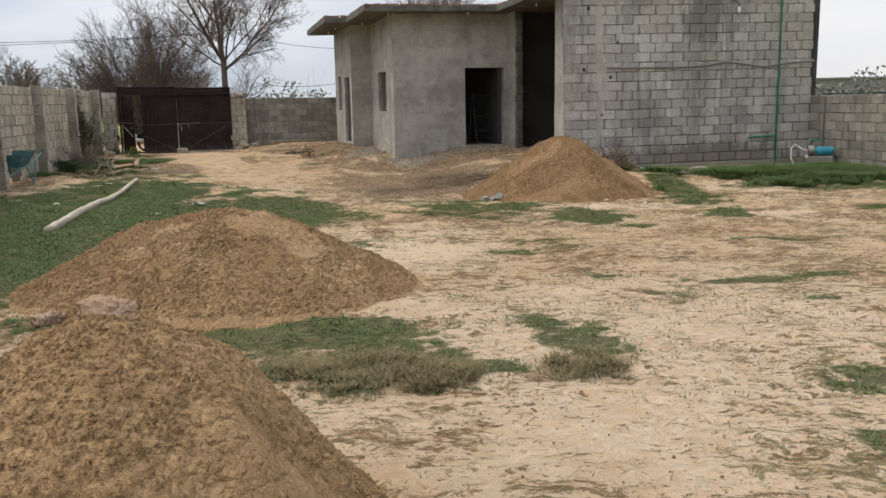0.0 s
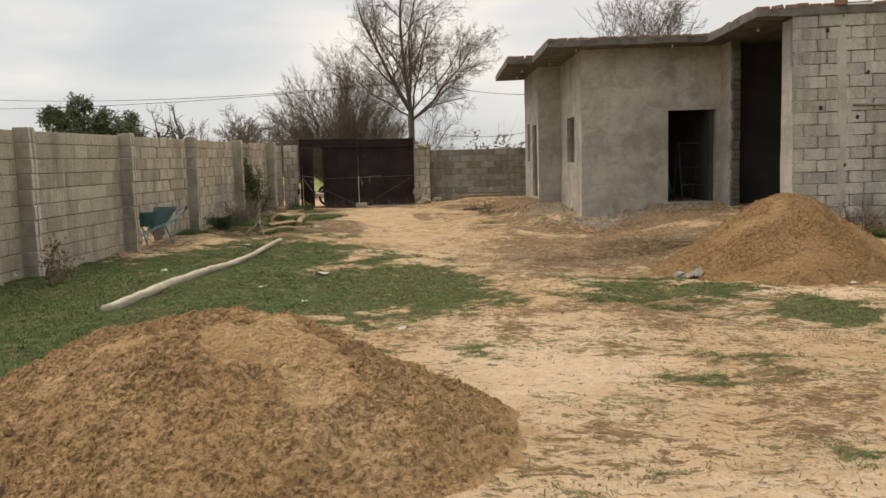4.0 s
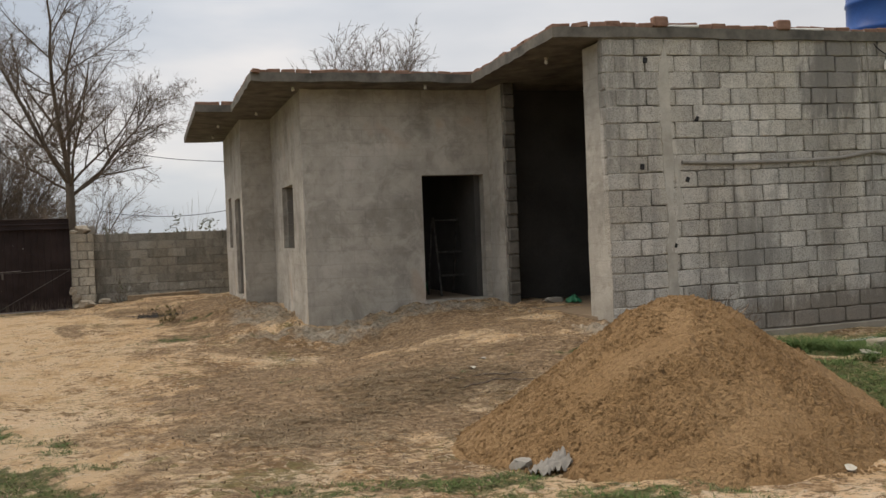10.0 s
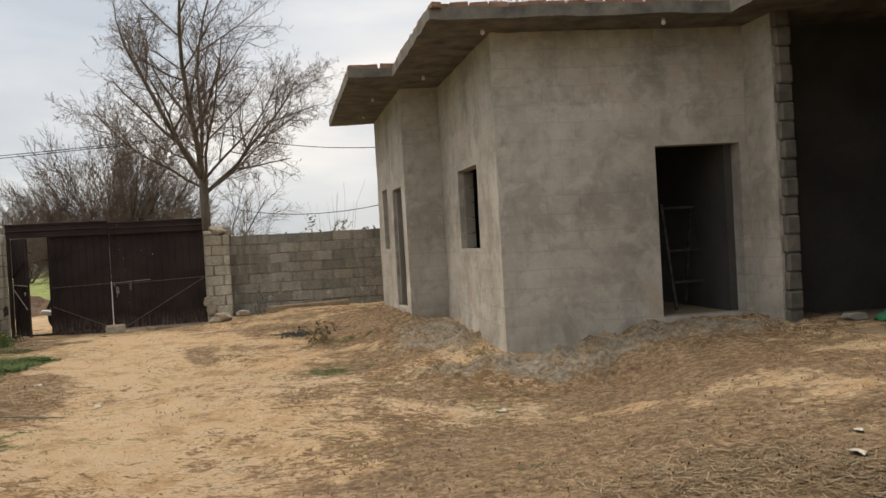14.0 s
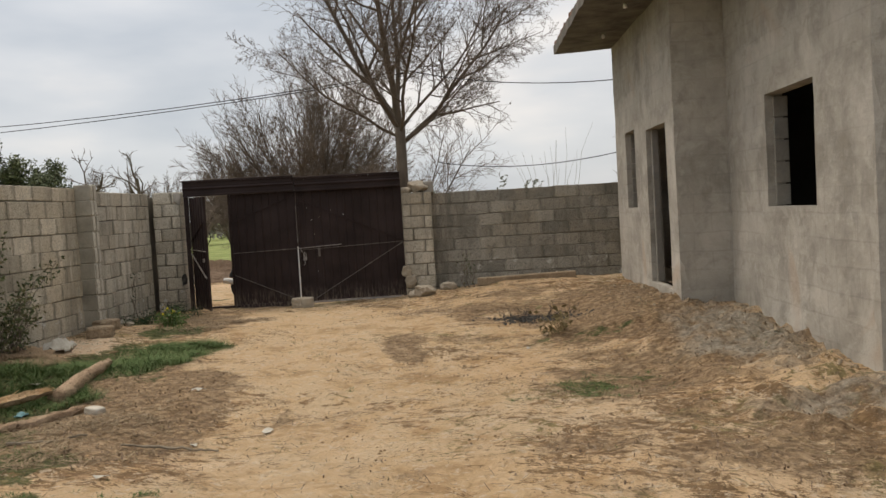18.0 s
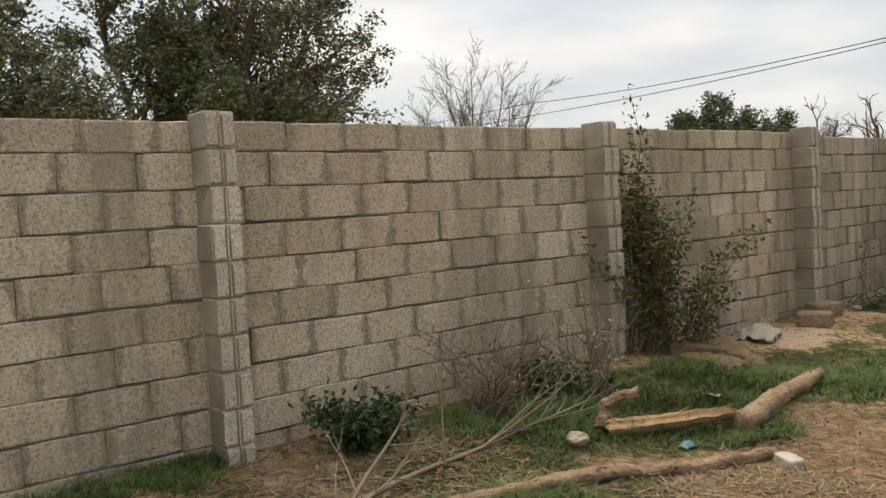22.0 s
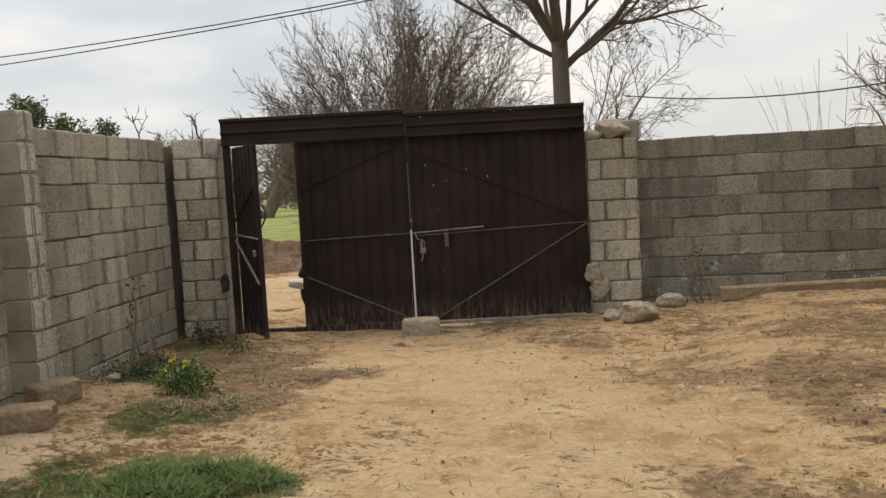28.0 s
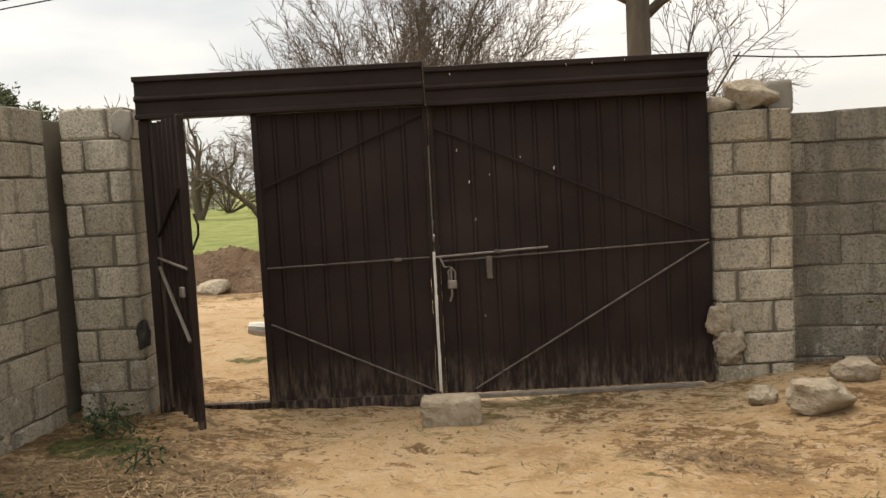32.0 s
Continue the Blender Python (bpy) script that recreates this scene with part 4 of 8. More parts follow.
def pieces(parent, items, depth, material, rng, near=lambda x, z: True, far_material=None, gap=0.013, name="block", side=None, jitter=1.0, worn=0.009):
    """Lays blocks as parts; those out of reach are joined into one row."""
    fv, ff = [], []
    for x, z, l, h in items:
        l = max(round((l - (gap if side is None else side)) / 0.01) * 0.01, 0.04)
        if near(x, z):
            ob = new(name, block_mesh(name, l, depth, h - gap, material, rng.randrange(6), worn))
            ob.parent = parent
            flip = rng.choice((0, 180))
            ob.matrix_local = pose(x, depth / 2 + rng.uniform(-0.005, 0.004) * jitter, z + rng.uniform(-0.0035, 0.0035) * jitter, rng.uniform(-0.6, 0.6), rng.uniform(-0.5, 0.5) * jitter, flip + rng.uniform(-0.5, 0.5))
        else:
            me = block_mesh(name, l, depth, h - gap, material, rng.randrange(6), worn)
            base, dy = len(fv), rng.uniform(-0.005, 0.004)
            fv.extend((v.co.x + x, v.co.y + depth / 2 + dy, v.co.z + z) for v in me.vertices)
            ff.extend(tuple(base + i for i in p.vertices) for p in me.polygons)
    if fv:
        rest = new("block_courses", mesh_of("block_courses", fv, ff, far_material or material))
        rest.parent = parent
        rest["kind"] = "stuff"


def block_wall(name, p, angle, length, z0, z1, label, seed, depth=0.15, pitch=0.205, row=0.41, near=lambda x, z: True, material=None, gap=None, far_material=None, first=None, starts=(0.0, 0.5)):
    rng = random.Random(seed)
    core = [(0, z0 - 0.4, length, z1 - 0.02)]
    if gap:
        core = [(0, z0 - 0.4, gap[0], z1 - 0.02), (gap[1], z0 - 0.4, length, z1 - 0.02), (gap[0], gap[2], gap[1], z1 - 0.02)]
    wall = part(name, boxes(*[((a, 0.014, b), (c, depth - 0.014, d)) for a, b, c, d in core], bevel=0), M_JOINT)
    wall.matrix_world = pose(*at(*p), 0, 0, 0, angle)
    tagged(wall, label, "wall", kind="structure")
    items = [it for it in lay_courses(rng, length, z0 - 0.1, z1, pitch, row, first, starts) if not (gap and it[1] < gap[2] - 0.02 and gap[0] - 0.05 < it[0] < gap[1] + 0.05)]
    pieces(wall, items, depth, material or M_BLOCK, rng, near, far_material or M_BLOCK_FAR, gap=0.005, side=-0.006, jitter=1.6, worn=0.0065)
    return wall


def cell_block(width, proud, h, rng):
    """A hollow block on end: its open cells show as two shallow upright grooves in the yard face."""
    bm = boxes(((0, 0.012, 0), (width, proud + 0.01, h)), bevel=0.007)
    lip = 0.028
    for a, b in ((0, 0.42), (0.46, 0.54), (0.58, 1.0)):
        join(bm, boxes(((a * width, 0, 0.0 if b - a < 0.2 else lip * 0.4), (b * width, 0.016, h if b - a < 0.2 else h - lip * 0.5)), bevel=0.005))
    for v in bm.verts:
        v.co += Vector((rng.uniform(-1, 1), rng.uniform(-1, 1), rng.uniform(-1, 1))) * 0.003
    return bm


def pilaster(wall, x, width, proud, z0, z1, pitch, seed, label="block pilaster on edge"):
    """A pier of blocks set on end against the wall; two cells show in each block's face, its south side is painted
    darker for shade and stain.
    """
    rng = random.Random(seed)
    pier = part("pilaster", boxes(((x + 0.012, -proud + 0.02, z0 - 0.3), (x + width - 0.012, 0.011, z1 - 0.03)), bevel=0), M_MORTAR, wall, label)
    z = z1
    while z > z0 - 0.15:
        h = pitch - rng.uniform(0.004, 0.009)
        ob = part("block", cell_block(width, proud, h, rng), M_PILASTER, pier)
        # south-facing faces get a darker material: shade and stain in the colour
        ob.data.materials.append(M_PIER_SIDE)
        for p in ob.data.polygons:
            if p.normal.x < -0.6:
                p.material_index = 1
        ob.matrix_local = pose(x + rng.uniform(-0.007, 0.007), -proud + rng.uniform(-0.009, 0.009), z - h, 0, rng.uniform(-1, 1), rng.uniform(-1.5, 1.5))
        z -= pitch
    return pier


W_ANG = 101.0
west = block_wall("wall_west", (-5.32, 2.01), W_ANG, 23.75, 0.05, 2.0, "weathered concrete block yard wall, stained, with pilasters", 5, pitch=0.206, row=0.40,
                  near=lambda x, z: 14.2 < x < 25.6, gap=(14.5, 15.75, 0.56), first=0.178, starts=(0.875, 0.525, 0.06, 0.65, 0.95, 0.5, 0.07, 0.56))
west_end = block_wall("wall_west_end", (-9.66, 24.22), 106.0, 2.82, 0.05, 1.97, "weathered concrete block yard wall beside the gate", 6, material=M_BLOCK_END)
# added solid slab: shuts the gap and stands for its deep shade
part("recess", boxes(((2.78, 0.07, -0.3), (3.34, 0.15, 1.93)), bevel=0.004), M_JOINT, west_end, "dark slab standing for the shade in the gap beside the gate pier")
block_wall("wall_southwest", (-5.32 - 0.02, 1.98), 281.0, 7.2, 0.0, 2.0, "plain block wall closing the yard", 7, near=lambda x, z: False)


def west_x(py, off=0.0):
    """Distance along the west wall of a plan y."""
    return (py * K - west.matrix_world.translation.y) / math.sin(radians(W_ANG))


for i, py in enumerate((24.35, 21.40, 18.37, 15.4, 12.4, 9.4, 6.4)):
    pilaster(west, west_x(py) - 0.17, 0.17, 0.21, 0.05, 2.03, 0.205, 90 + i)

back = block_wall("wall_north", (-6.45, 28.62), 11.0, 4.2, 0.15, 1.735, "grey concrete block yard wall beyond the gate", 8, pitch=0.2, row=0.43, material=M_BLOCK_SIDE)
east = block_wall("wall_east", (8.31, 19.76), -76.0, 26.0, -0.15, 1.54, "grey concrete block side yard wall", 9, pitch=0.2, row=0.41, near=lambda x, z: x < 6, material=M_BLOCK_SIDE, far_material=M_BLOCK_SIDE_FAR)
south = block_wall("wall_south", (-5.4, -4.6), 180.0 - 186.0, 19.6, -0.1, 1.9, "plain block wall closing the yard", 10, near=lambda x, z: False)

# ---- gate piers ----
G_ANG = 20.5


def gate_pier(name, p, width, z0, z1, seed, label, material):
    rng = random.Random(seed)
    pier = part(name, boxes(((0.014, 0.014, z0 - 0.3), (width - 0.014, 0.386, z1 - 0.03)), bevel=0), M_JOINT)
    pier.matrix_world = pose(*at(*p), 0, 0, 0, G_ANG)
    tagged(pier, label, "gate pier")
    z, k = z1, 0
    while z > z0 - 0.15:
        h = 0.202
        cut = width * (0.70 if k % 2 == 0 else 0.30) + rng.uniform(-0.02, 0.02)
        for a, b in ((0, cut - 0.006), (cut + 0.006, width)):
            ob = new("block", block_mesh("block", round(b - a, 2), 0.40, h - 0.007, material, rng.randrange(6), 0.009))
            ob.parent = pier
            ob.matrix_local = pose((a + b) / 2 + rng.uniform(-0.006, 0.006), 0.20 + rng.uniform(-0.008, 0.006), z - h / 2, 0, rng.uniform(-0.7, 0.7), rng.uniform(-0.6, 0.6))
        z -= h
        k += 1
    return pier


pier_w = gate_pier("gate_pier", (-10.41, 26.925), 0.44, 0.05, 1.99, 41, "concrete block gate pier with broken mortar at the top", M_BLOCK_END)
pier_e = gate_pier("gate_pier", (-6.76, 28.29), 0.50, 0.05, 1.76, 42, "concrete block gate pier with broken rubble on top", M_BLOCK_END)

# ---- house ----
H_ANG, S_ANG, B_ANG = 11.0, 104.0, 10.0
C0 = (-1.145, 21.54)


def go(p, angle, d):
    """From a plan point, d metres along an angle."""
    return (p[0] + math.cos(radians(angle)) * d / K, p[1] + math.sin(radians(angle)) * d / K)


house = thing("house", pose(*at(1.5, 22.5), 0.0), "unfinished grey cement-plastered single-storey house with dark openings", "house")
HOUSE_INV = house.matrix_world.inverted()


def wall_cells(length, z0, z1, depth, holes, seed, step=0.22):
    """A wall with openings cut through; its face is a little uneven."""
    xs, zs = {0.0, length}, {z0, z1}
    for a, b, c, d in holes:
        xs.update((a, b))
        zs.update((c, d))

    def fill(vals):
        vals, out = sorted(vals), []
        for a, b in zip(vals, vals[1:]):
            n = max(1, round((b - a) / step))
            out += [a + (b - a) * i / n for i in range(n)]
        return out + [vals[-1]]

    xs, zs = fill(xs), fill(zs)
    open_cell = lambda i, j: any(a - 1e-6 < (xs[i] + xs[i + 1]) / 2 < b + 1e-6 and c < (zs[j] + zs[j + 1]) / 2 < d for a, b, c, d in holes)
    vs, fs, idx = [], [], {}

    def vert(i, j, back):
        if (i, j, back) not in idx:
            w = noise.noise(Vector((xs[i] * 1.3, zs[j] * 1.3, seed))) * 0.012 + noise.noise(Vector((xs[i] * 4, zs[j] * 4, seed + 9))) * 0.005
            e = noise.noise(Vector((xs[i] * 3, zs[j] * 3, seed + 20))) * 0.012
            inner = 0 < i < len(xs) - 1
            idx[(i, j, back)] = len(vs)
            vs.append((xs[i] + (e if inner else 0), (depth if back else w), zs[j]))
        return idx[(i, j, back)]

    nx, nz = len(xs) - 1, len(zs) - 1
    solid = lambda i, j: 0 <= i < nx and 0 <= j < nz and not open_cell(i, j)
    for i in range(nx):
        for j in range(nz):
            if not solid(i, j):
                continue
            fs.append((vert(i, j, 0), vert(i + 1, j, 0), vert(i + 1, j + 1, 0), vert(i, j + 1, 0)))
            fs.append((vert(i, j, 1), vert(i, j + 1, 1), vert(i + 1, j + 1, 1), vert(i + 1, j, 1)))
            if not solid(i - 1, j):
                fs.append((vert(i, j, 0), vert(i, j + 1, 0), vert(i, j + 1, 1), vert(i, j, 1)))
            if not solid(i + 1, j):
                fs.append((vert(i + 1, j, 0), vert(i + 1, j, 1), vert(i + 1, j + 1, 1), vert(i + 1, j + 1, 0)))
            if not solid(i, j - 1):
                fs.append((vert(i, j, 0), vert(i, j, 1), vert(i + 1, j, 1), vert(i + 1, j, 0)))
            if not solid(i, j + 1):
                fs.append((vert(i, j + 1, 0), vert(i + 1, j + 1, 0), vert(i + 1, j + 1, 1), vert(i, j + 1, 1)))
    return vs, fs


def house_wall(name, p, angle, length, z0, z1, depth, holes, seed, material=None, label=""):
    ob = part(name, wall_cells(length, z0, z1, depth, holes, seed), material or M_PLASTER, house, label)
    ob.matrix_local = HOUSE_INV @ pose(*at(*p), 0, 0, 0, angle)
    return ob


T = 0.23
CEIL = 3.76
front_len = 3.03
inner_corner = go(C0, H_ANG, front_len)
pier_front = go(inner_corner, S_ANG, -0.66)
jog_in = go(C0, S_ANG, 3.42)
jog_out = go(jog_in, H_ANG, -0.58)
back_corner = go(jog_out, S_ANG, 3.75)
bw_corner, bw_len = (2.64, 18.70), 6.10
# front: doorway to the room
house_wall("front_wall", C0, H_ANG, front_len + 0.25, -0.3, CEIL, T, [(1.89, 2.93, 0.38, 2.39)], 1)
# side walls run away from the yard; laid from the far end so that their face looks west
house_wall("side_wall", jog_in, S_ANG + 180, 3.42 - 0.002, -0.3, CEIL, 0.17, [(3.42 - 2.22, 3.42 - 1.06, 1.29, 2.36)], 2)
house_wall("step_wall", go(jog_out, H_ANG, 0.002), H_ANG, 0.58 + 0.24, -0.3, CEIL, T, [], 3)
house_wall("rear_side_wall", back_corner, S_ANG + 180, 3.75, -0.3, CEIL, 0.17, [(3.75 - 1.52, 3.75 - 0.42, 0.36, 2.30), (3.75 - 2.95, 3.75 - 2.25, 1.31, 2.38)], 4)
house_wall("rear_wall", go(back_corner, H_ANG, 0.24), H_ANG, 10.6, -0.3, CEIL, T, [], 5)
# the short pier between room and store: plastered face, raw block end
pier_wall = house_wall("pier_wall", go(inner_corner, S_ANG, 0.0), S_ANG + 180, 0.66 - 0.06, -0.3, CEIL, 0.2, [], 6)
rng_end = random.Random(77)
for k in range(18):
    h = 0.21
    l = 0.085 if k % 2 else 0.105
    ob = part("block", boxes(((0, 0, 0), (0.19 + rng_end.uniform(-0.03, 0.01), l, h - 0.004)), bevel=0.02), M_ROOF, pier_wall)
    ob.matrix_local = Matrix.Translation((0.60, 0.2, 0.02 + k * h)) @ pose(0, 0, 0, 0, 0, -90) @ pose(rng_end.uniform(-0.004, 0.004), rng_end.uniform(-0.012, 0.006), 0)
# store: block wall to the yard, plastered end pier, inner walls
end_wall = house_wall("end_wall", go(bw_corner, S_ANG, 0.58), S_ANG + 180, 0.575, -0.3, CEIL, 0.28, [], 7)
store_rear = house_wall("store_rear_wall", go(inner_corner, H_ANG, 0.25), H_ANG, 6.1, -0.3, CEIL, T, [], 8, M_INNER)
# unseen; added at full depth so that no daylight leaks into the rooms
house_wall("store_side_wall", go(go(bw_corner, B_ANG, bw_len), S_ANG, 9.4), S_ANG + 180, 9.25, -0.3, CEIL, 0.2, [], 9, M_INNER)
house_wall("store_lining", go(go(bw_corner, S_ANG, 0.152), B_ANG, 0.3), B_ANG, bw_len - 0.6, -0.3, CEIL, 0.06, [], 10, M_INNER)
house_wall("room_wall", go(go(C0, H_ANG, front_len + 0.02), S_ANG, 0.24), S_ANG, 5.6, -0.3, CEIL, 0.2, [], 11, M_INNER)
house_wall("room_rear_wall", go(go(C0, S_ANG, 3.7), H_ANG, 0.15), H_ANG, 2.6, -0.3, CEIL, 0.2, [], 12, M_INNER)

# front wall of the store in bare block
store_wall = part("block_wall", boxes(((0.02, 0.026, -0.6), (bw_len - 0.02, 0.13, 3.70)), bevel=0), M_JOINT, house, "bare grey concrete block wall with open joints")
store_wall.matrix_local = HOUSE_INV @ pose(*at(*bw_corner), 0, 0, -0.7, B_ANG)    # the courses climb a little
rng_bw = random.Random(14)
HOLES = [(0.485, 2.18), (0.90, 1.17), (0.59, 3.51), (1.28, 2.77), (1.11, 2.0)]
courses = [it for it in lay_courses(rng_bw, bw_len, -0.2, 3.776, 0.209, 0.402, None, (0.08, 0.44))]
pieces(store_wall, [it for it in courses if it[1] > 0.12], 0.15, M_BLOCK_HOUSE, rng_bw, gap=0.006, side=0.005, jitter=2.0, worn=0.008)
plinth = [(x, z, l, h) for x, z, l, h in courses if z <= 0.12]
low = part("plinth", boxes(((0.0, -0.02, -0.6), (bw_len, 0.01, 0.0)), bevel=0.01), M_MORTAR, store_wall, "dark damp plinth")
pieces(store_wall, plinth, 0.15, M_BLOCK_HOUSE, rng_bw)
# the core of a cast column shows as a ragged strip of cement
rng_cs = random.Random(77)
for z0_, z1_, mid, wide in ((0.25, 3.72, 0.85, 0.075), (1.5, 2.3, 0.97, 0.05)):
    strip, ring = bmesh.new(), []
    for i in range(61):
        f = i / 60
        z = z0_ + (z1_ - z0_) * f
        w = (wide + 0.05 * noise.noise(Vector((z * 2.3, mid * 40, 0))) + 0.02 * noise.noise(Vector((z * 9, mid * 40, 2))) + rng_cs.uniform(-0.014, 0.014)) * min(1.0, 12 * f, 12 * (1 - f)) + 0.004
        m = mid + 0.035 * noise.noise(Vector((z * 1.7, mid * 9, 5)))
        ring.append([strip.verts.new((m + w * q, y, z)) for q, y in ((-1.0, 0.012), (-0.85, -0.008), (0.1, -0.012), (0.85, -0.008), (1.0, 0.012))])
    for a, b in zip(ring, ring[1:]):
        for j in range(4):
            strip.faces.new((a[j], a[j + 1], b[j + 1], b[j]))
    part("cement_smear", strip, M_SMEAR, store_wall, "ragged pale cement smear down the block wall")
# putlog holes: small black boxes on the face stand in for their shaded hollows
for hx, hz in HOLES:
    ob = part("putlog_hole", boxes(((-0.028, -0.012, -0.035), (0.028, 0.02, 0.035)), bevel=0.008), M_DARK, store_wall, "black box standing for the shade in a broken block")
    ob.matrix_local = pose(hx, 0, hz, 0, 20 * hx, 0)

# floors inside
for nm, quad, z in (("room_floor", [go(go(C0, S_ANG, 0.1), H_ANG, 0.1), go(inner_corner, S_ANG, 0.1), go(inner_corner, S_ANG, 6.0), go(go(C0, S_ANG, 7.2), H_ANG, 0.1)], 0.375),
                    ("store_floor", [go(bw_corner, S_ANG, 0.3), go(bw_corner, B_ANG, bw_len), go(go(bw_corner, B_ANG, bw_len), S_ANG, 4.4), inner_corner, pier_front], 0.30),
                    ("rear_floor", [go(go(jog_out, H_ANG, 0.1), S_ANG, 0.1), go(jog_in, S_ANG, 0.1), go(jog_in, H_ANG, 3.0), go(back_corner, H_ANG, 3.0), go(back_corner, H_ANG, 0.1)], 0.36)):
    vs = [(*at(*q), z) for q in quad] + [(*at(*q), z - 0.5) for q in quad]
    n = len(quad)
    ob = part(nm, (vs, [tuple(range(n)), tuple(range(n, 2 * n))[::-1]] + [(i, n + i, n + (i + 1) % n, (i + 1) % n) for i in range(n)]), M_FLOOR, house)
    ob.matrix_local = HOUSE_INV

# roof slab with a stepped edge
R0 = (-1.745, 20.78)
R1 = go(R0, H_ANG, 3.34)
R2 = go(R1, S_ANG, -2.86)
R3 = go(bw_corner, B_ANG, 0.0)
R3 = (R3[0] + 0.01, R3[1] - 0.03)
R4 = go(R3, B_ANG, bw_len + 0.05)
R5 = go(R4, S_ANG, 9.5)
L1 = go(R0, S_ANG, 3.08)
L2 = go(L1, H_ANG, -0.62)
L3 = go(L2, S_ANG, 5.0)
EDGE = [R0, R1, R2, R3, R4, R5, L3, L2, L1]


def slab(quad, z0, z1, step=0.3):
    bm = bmesh.new()
    lo = [bm.verts.new((*at(*q), z0)) for q in quad]
    face = bm.faces.new(lo)
    ext = bmesh.ops.extrude_face_region(bm, geom=[face])
    for v in ext["geom"]:
        if isinstance(v, bmesh.types.BMVert):
            v.co.z = z1
    bmesh.ops.recalc_face_normals(bm, faces=bm.faces[:])
    return bm


def roof_lift(x):
    """The slab rises a little towards the store."""
    f = min(max((x - 1.5) / 0.55, 0.0), 1.0)
    return 0.05 * f * f * (3 - 2 * f)


roof_bm = slab(EDGE, 3.755, 3.885)
long_edges = [e for e in roof_bm.edges if e.calc_length() > 0.5]
bmesh.ops.subdivide_edges(roof_bm, edges=long_edges, cuts=40)
bmesh.ops.triangulate(roof_bm, faces=[f for f in roof_bm.faces if len(f.verts) > 4])
for v in roof_bm.verts:
    v.co.z += 0.022 * noise.noise(v.co * 0.9) + roof_lift(v.co.x)
    v.co.z += 0.016 * noise.noise(v.co * 4.5)
    v.co.x += 0.012 * noise.noise(v.co * 2.1) + 0.012 * noise.noise(v.co * 6)
roof = part("roof_slab", roof_bm, M_ROOF, house, "thin cast concrete roof slab with a stepped overhang")
roof.matrix_local = HOUSE_INV

# a course of red brick on edge along the roof's rim
rng_rb = random.Random(3)
rim_edges = [(R0, R1), (R1, R2), (R2, R3), (R3, R4), (L3, L2), (L2, L1), (L1, R0)]
for a, b in rim_edges:
    av, bv = Vector(at(*a)), Vector(at(*b))
    d = bv - av
    ang = math.degrees(math.atan2(d.y, d.x))
    s = 0.02
    while s < d.length - 0.1:
        l = 0.215 * rng_rb.uniform(0.92, 1.06)
        if rng_rb.random() > 0.02:
            key = ("brick", rng_rb.randrange(5))
            if key not in _SHAPES:
                me = bpy.data.meshes.new("brick")
                bm = boxes(((0, 0, 0), (0.2, 0.11, 0.062)), bevel=0.009)
                for v in bm.verts:
                    v.co += Vector((rng_rb.uniform(-1, 1), rng_rb.uniform(-1, 1), rng_rb.uniform(-1, 1))) * 0.007
                bm.to_mesh(me)
                bm.free()
                me.materials.append(M_BRICK)
                _SHAPES[key] = me
            ob = new("brick", _SHAPES[key])
            ob.parent = roof
            q = av + d.normalized() * s
            ob.matrix_local = pose(q.x, q.y, 3.872 + roof_lift(q.x) + rng_rb.uniform(-0.008, 0.012), rng_rb.uniform(-3, 3), rng_rb.uniform(-3, 3), ang + rng_rb.uniform(-4, 4)) @ pose(0, 0.015, 0)
        s += l
# cast band over the block wall
band = part("roof_band", boxes(((0.0, -0.012, 3.77), (bw_len + 0.03, 0.14, 3.915)), bevel=0.02), M_BAND, house, "rough concrete band above the blocks")
band.matrix_local = HOUSE_INV @ pose(*at(*bw_corner), 0, 0, -0.7, B_ANG)

# ---- gate ----
GW = 3.60
gate = thing("metal_gate", pose(*at(-9.985, 27.085), 0.04, 0, 0, G_ANG), "dark brown sheet-metal double gate, its small wicket door ajar", "gate")
WK0, WK1, MID = 0.10, 0.735, 1.845


def sheet_leaf(x0, x1, z0, z1, y=0.05, rib=0.135, deep=0.012, folds=0.022):
    """A folded steel sheet: narrow ribs stand towards the yard."""
    vs, fs = [], []
    xs, x = [(x0, 0)], x0 + rib * 0.6
    while x + folds * 2 < x1:
        xs += [(x, 0), (x + folds * 0.5, -deep), (x + folds * 1.1, -deep), (x + folds * 1.6, 0)]
        x += rib
    xs.append((x1, 0))
    for q, dy in xs:
        for z in (z0, z1):
            vs.append((q, y + dy, z))
    n = len(xs)
    for q, dy in xs:
        for z in (z0, z1):
            vs.append((q, y + dy + 0.003, z))
    for i in range(n - 1):
        a = i * 2
        fs.append((a, a + 2, a + 3, a + 1))
        b = 2 * n + a
        fs.append((b, b + 1, b + 3, b + 2))
        fs.append((a, b, b + 2, a + 2))
        fs.append((a + 1, a + 3, b + 3, b + 1))
    fs.append((0, 1, 2 * n + 1, 2 * n))
    e = 2 * (n - 1)
    fs.append((e, 2 * n + e, 2 * n + e + 1, e + 1))
    return vs, fs


def bar(p, q, r, material, name, parent, label="", n=6):
    vs, fs = tube([p, q], r, n)
    return part(name, (vs, fs), material, parent, label)


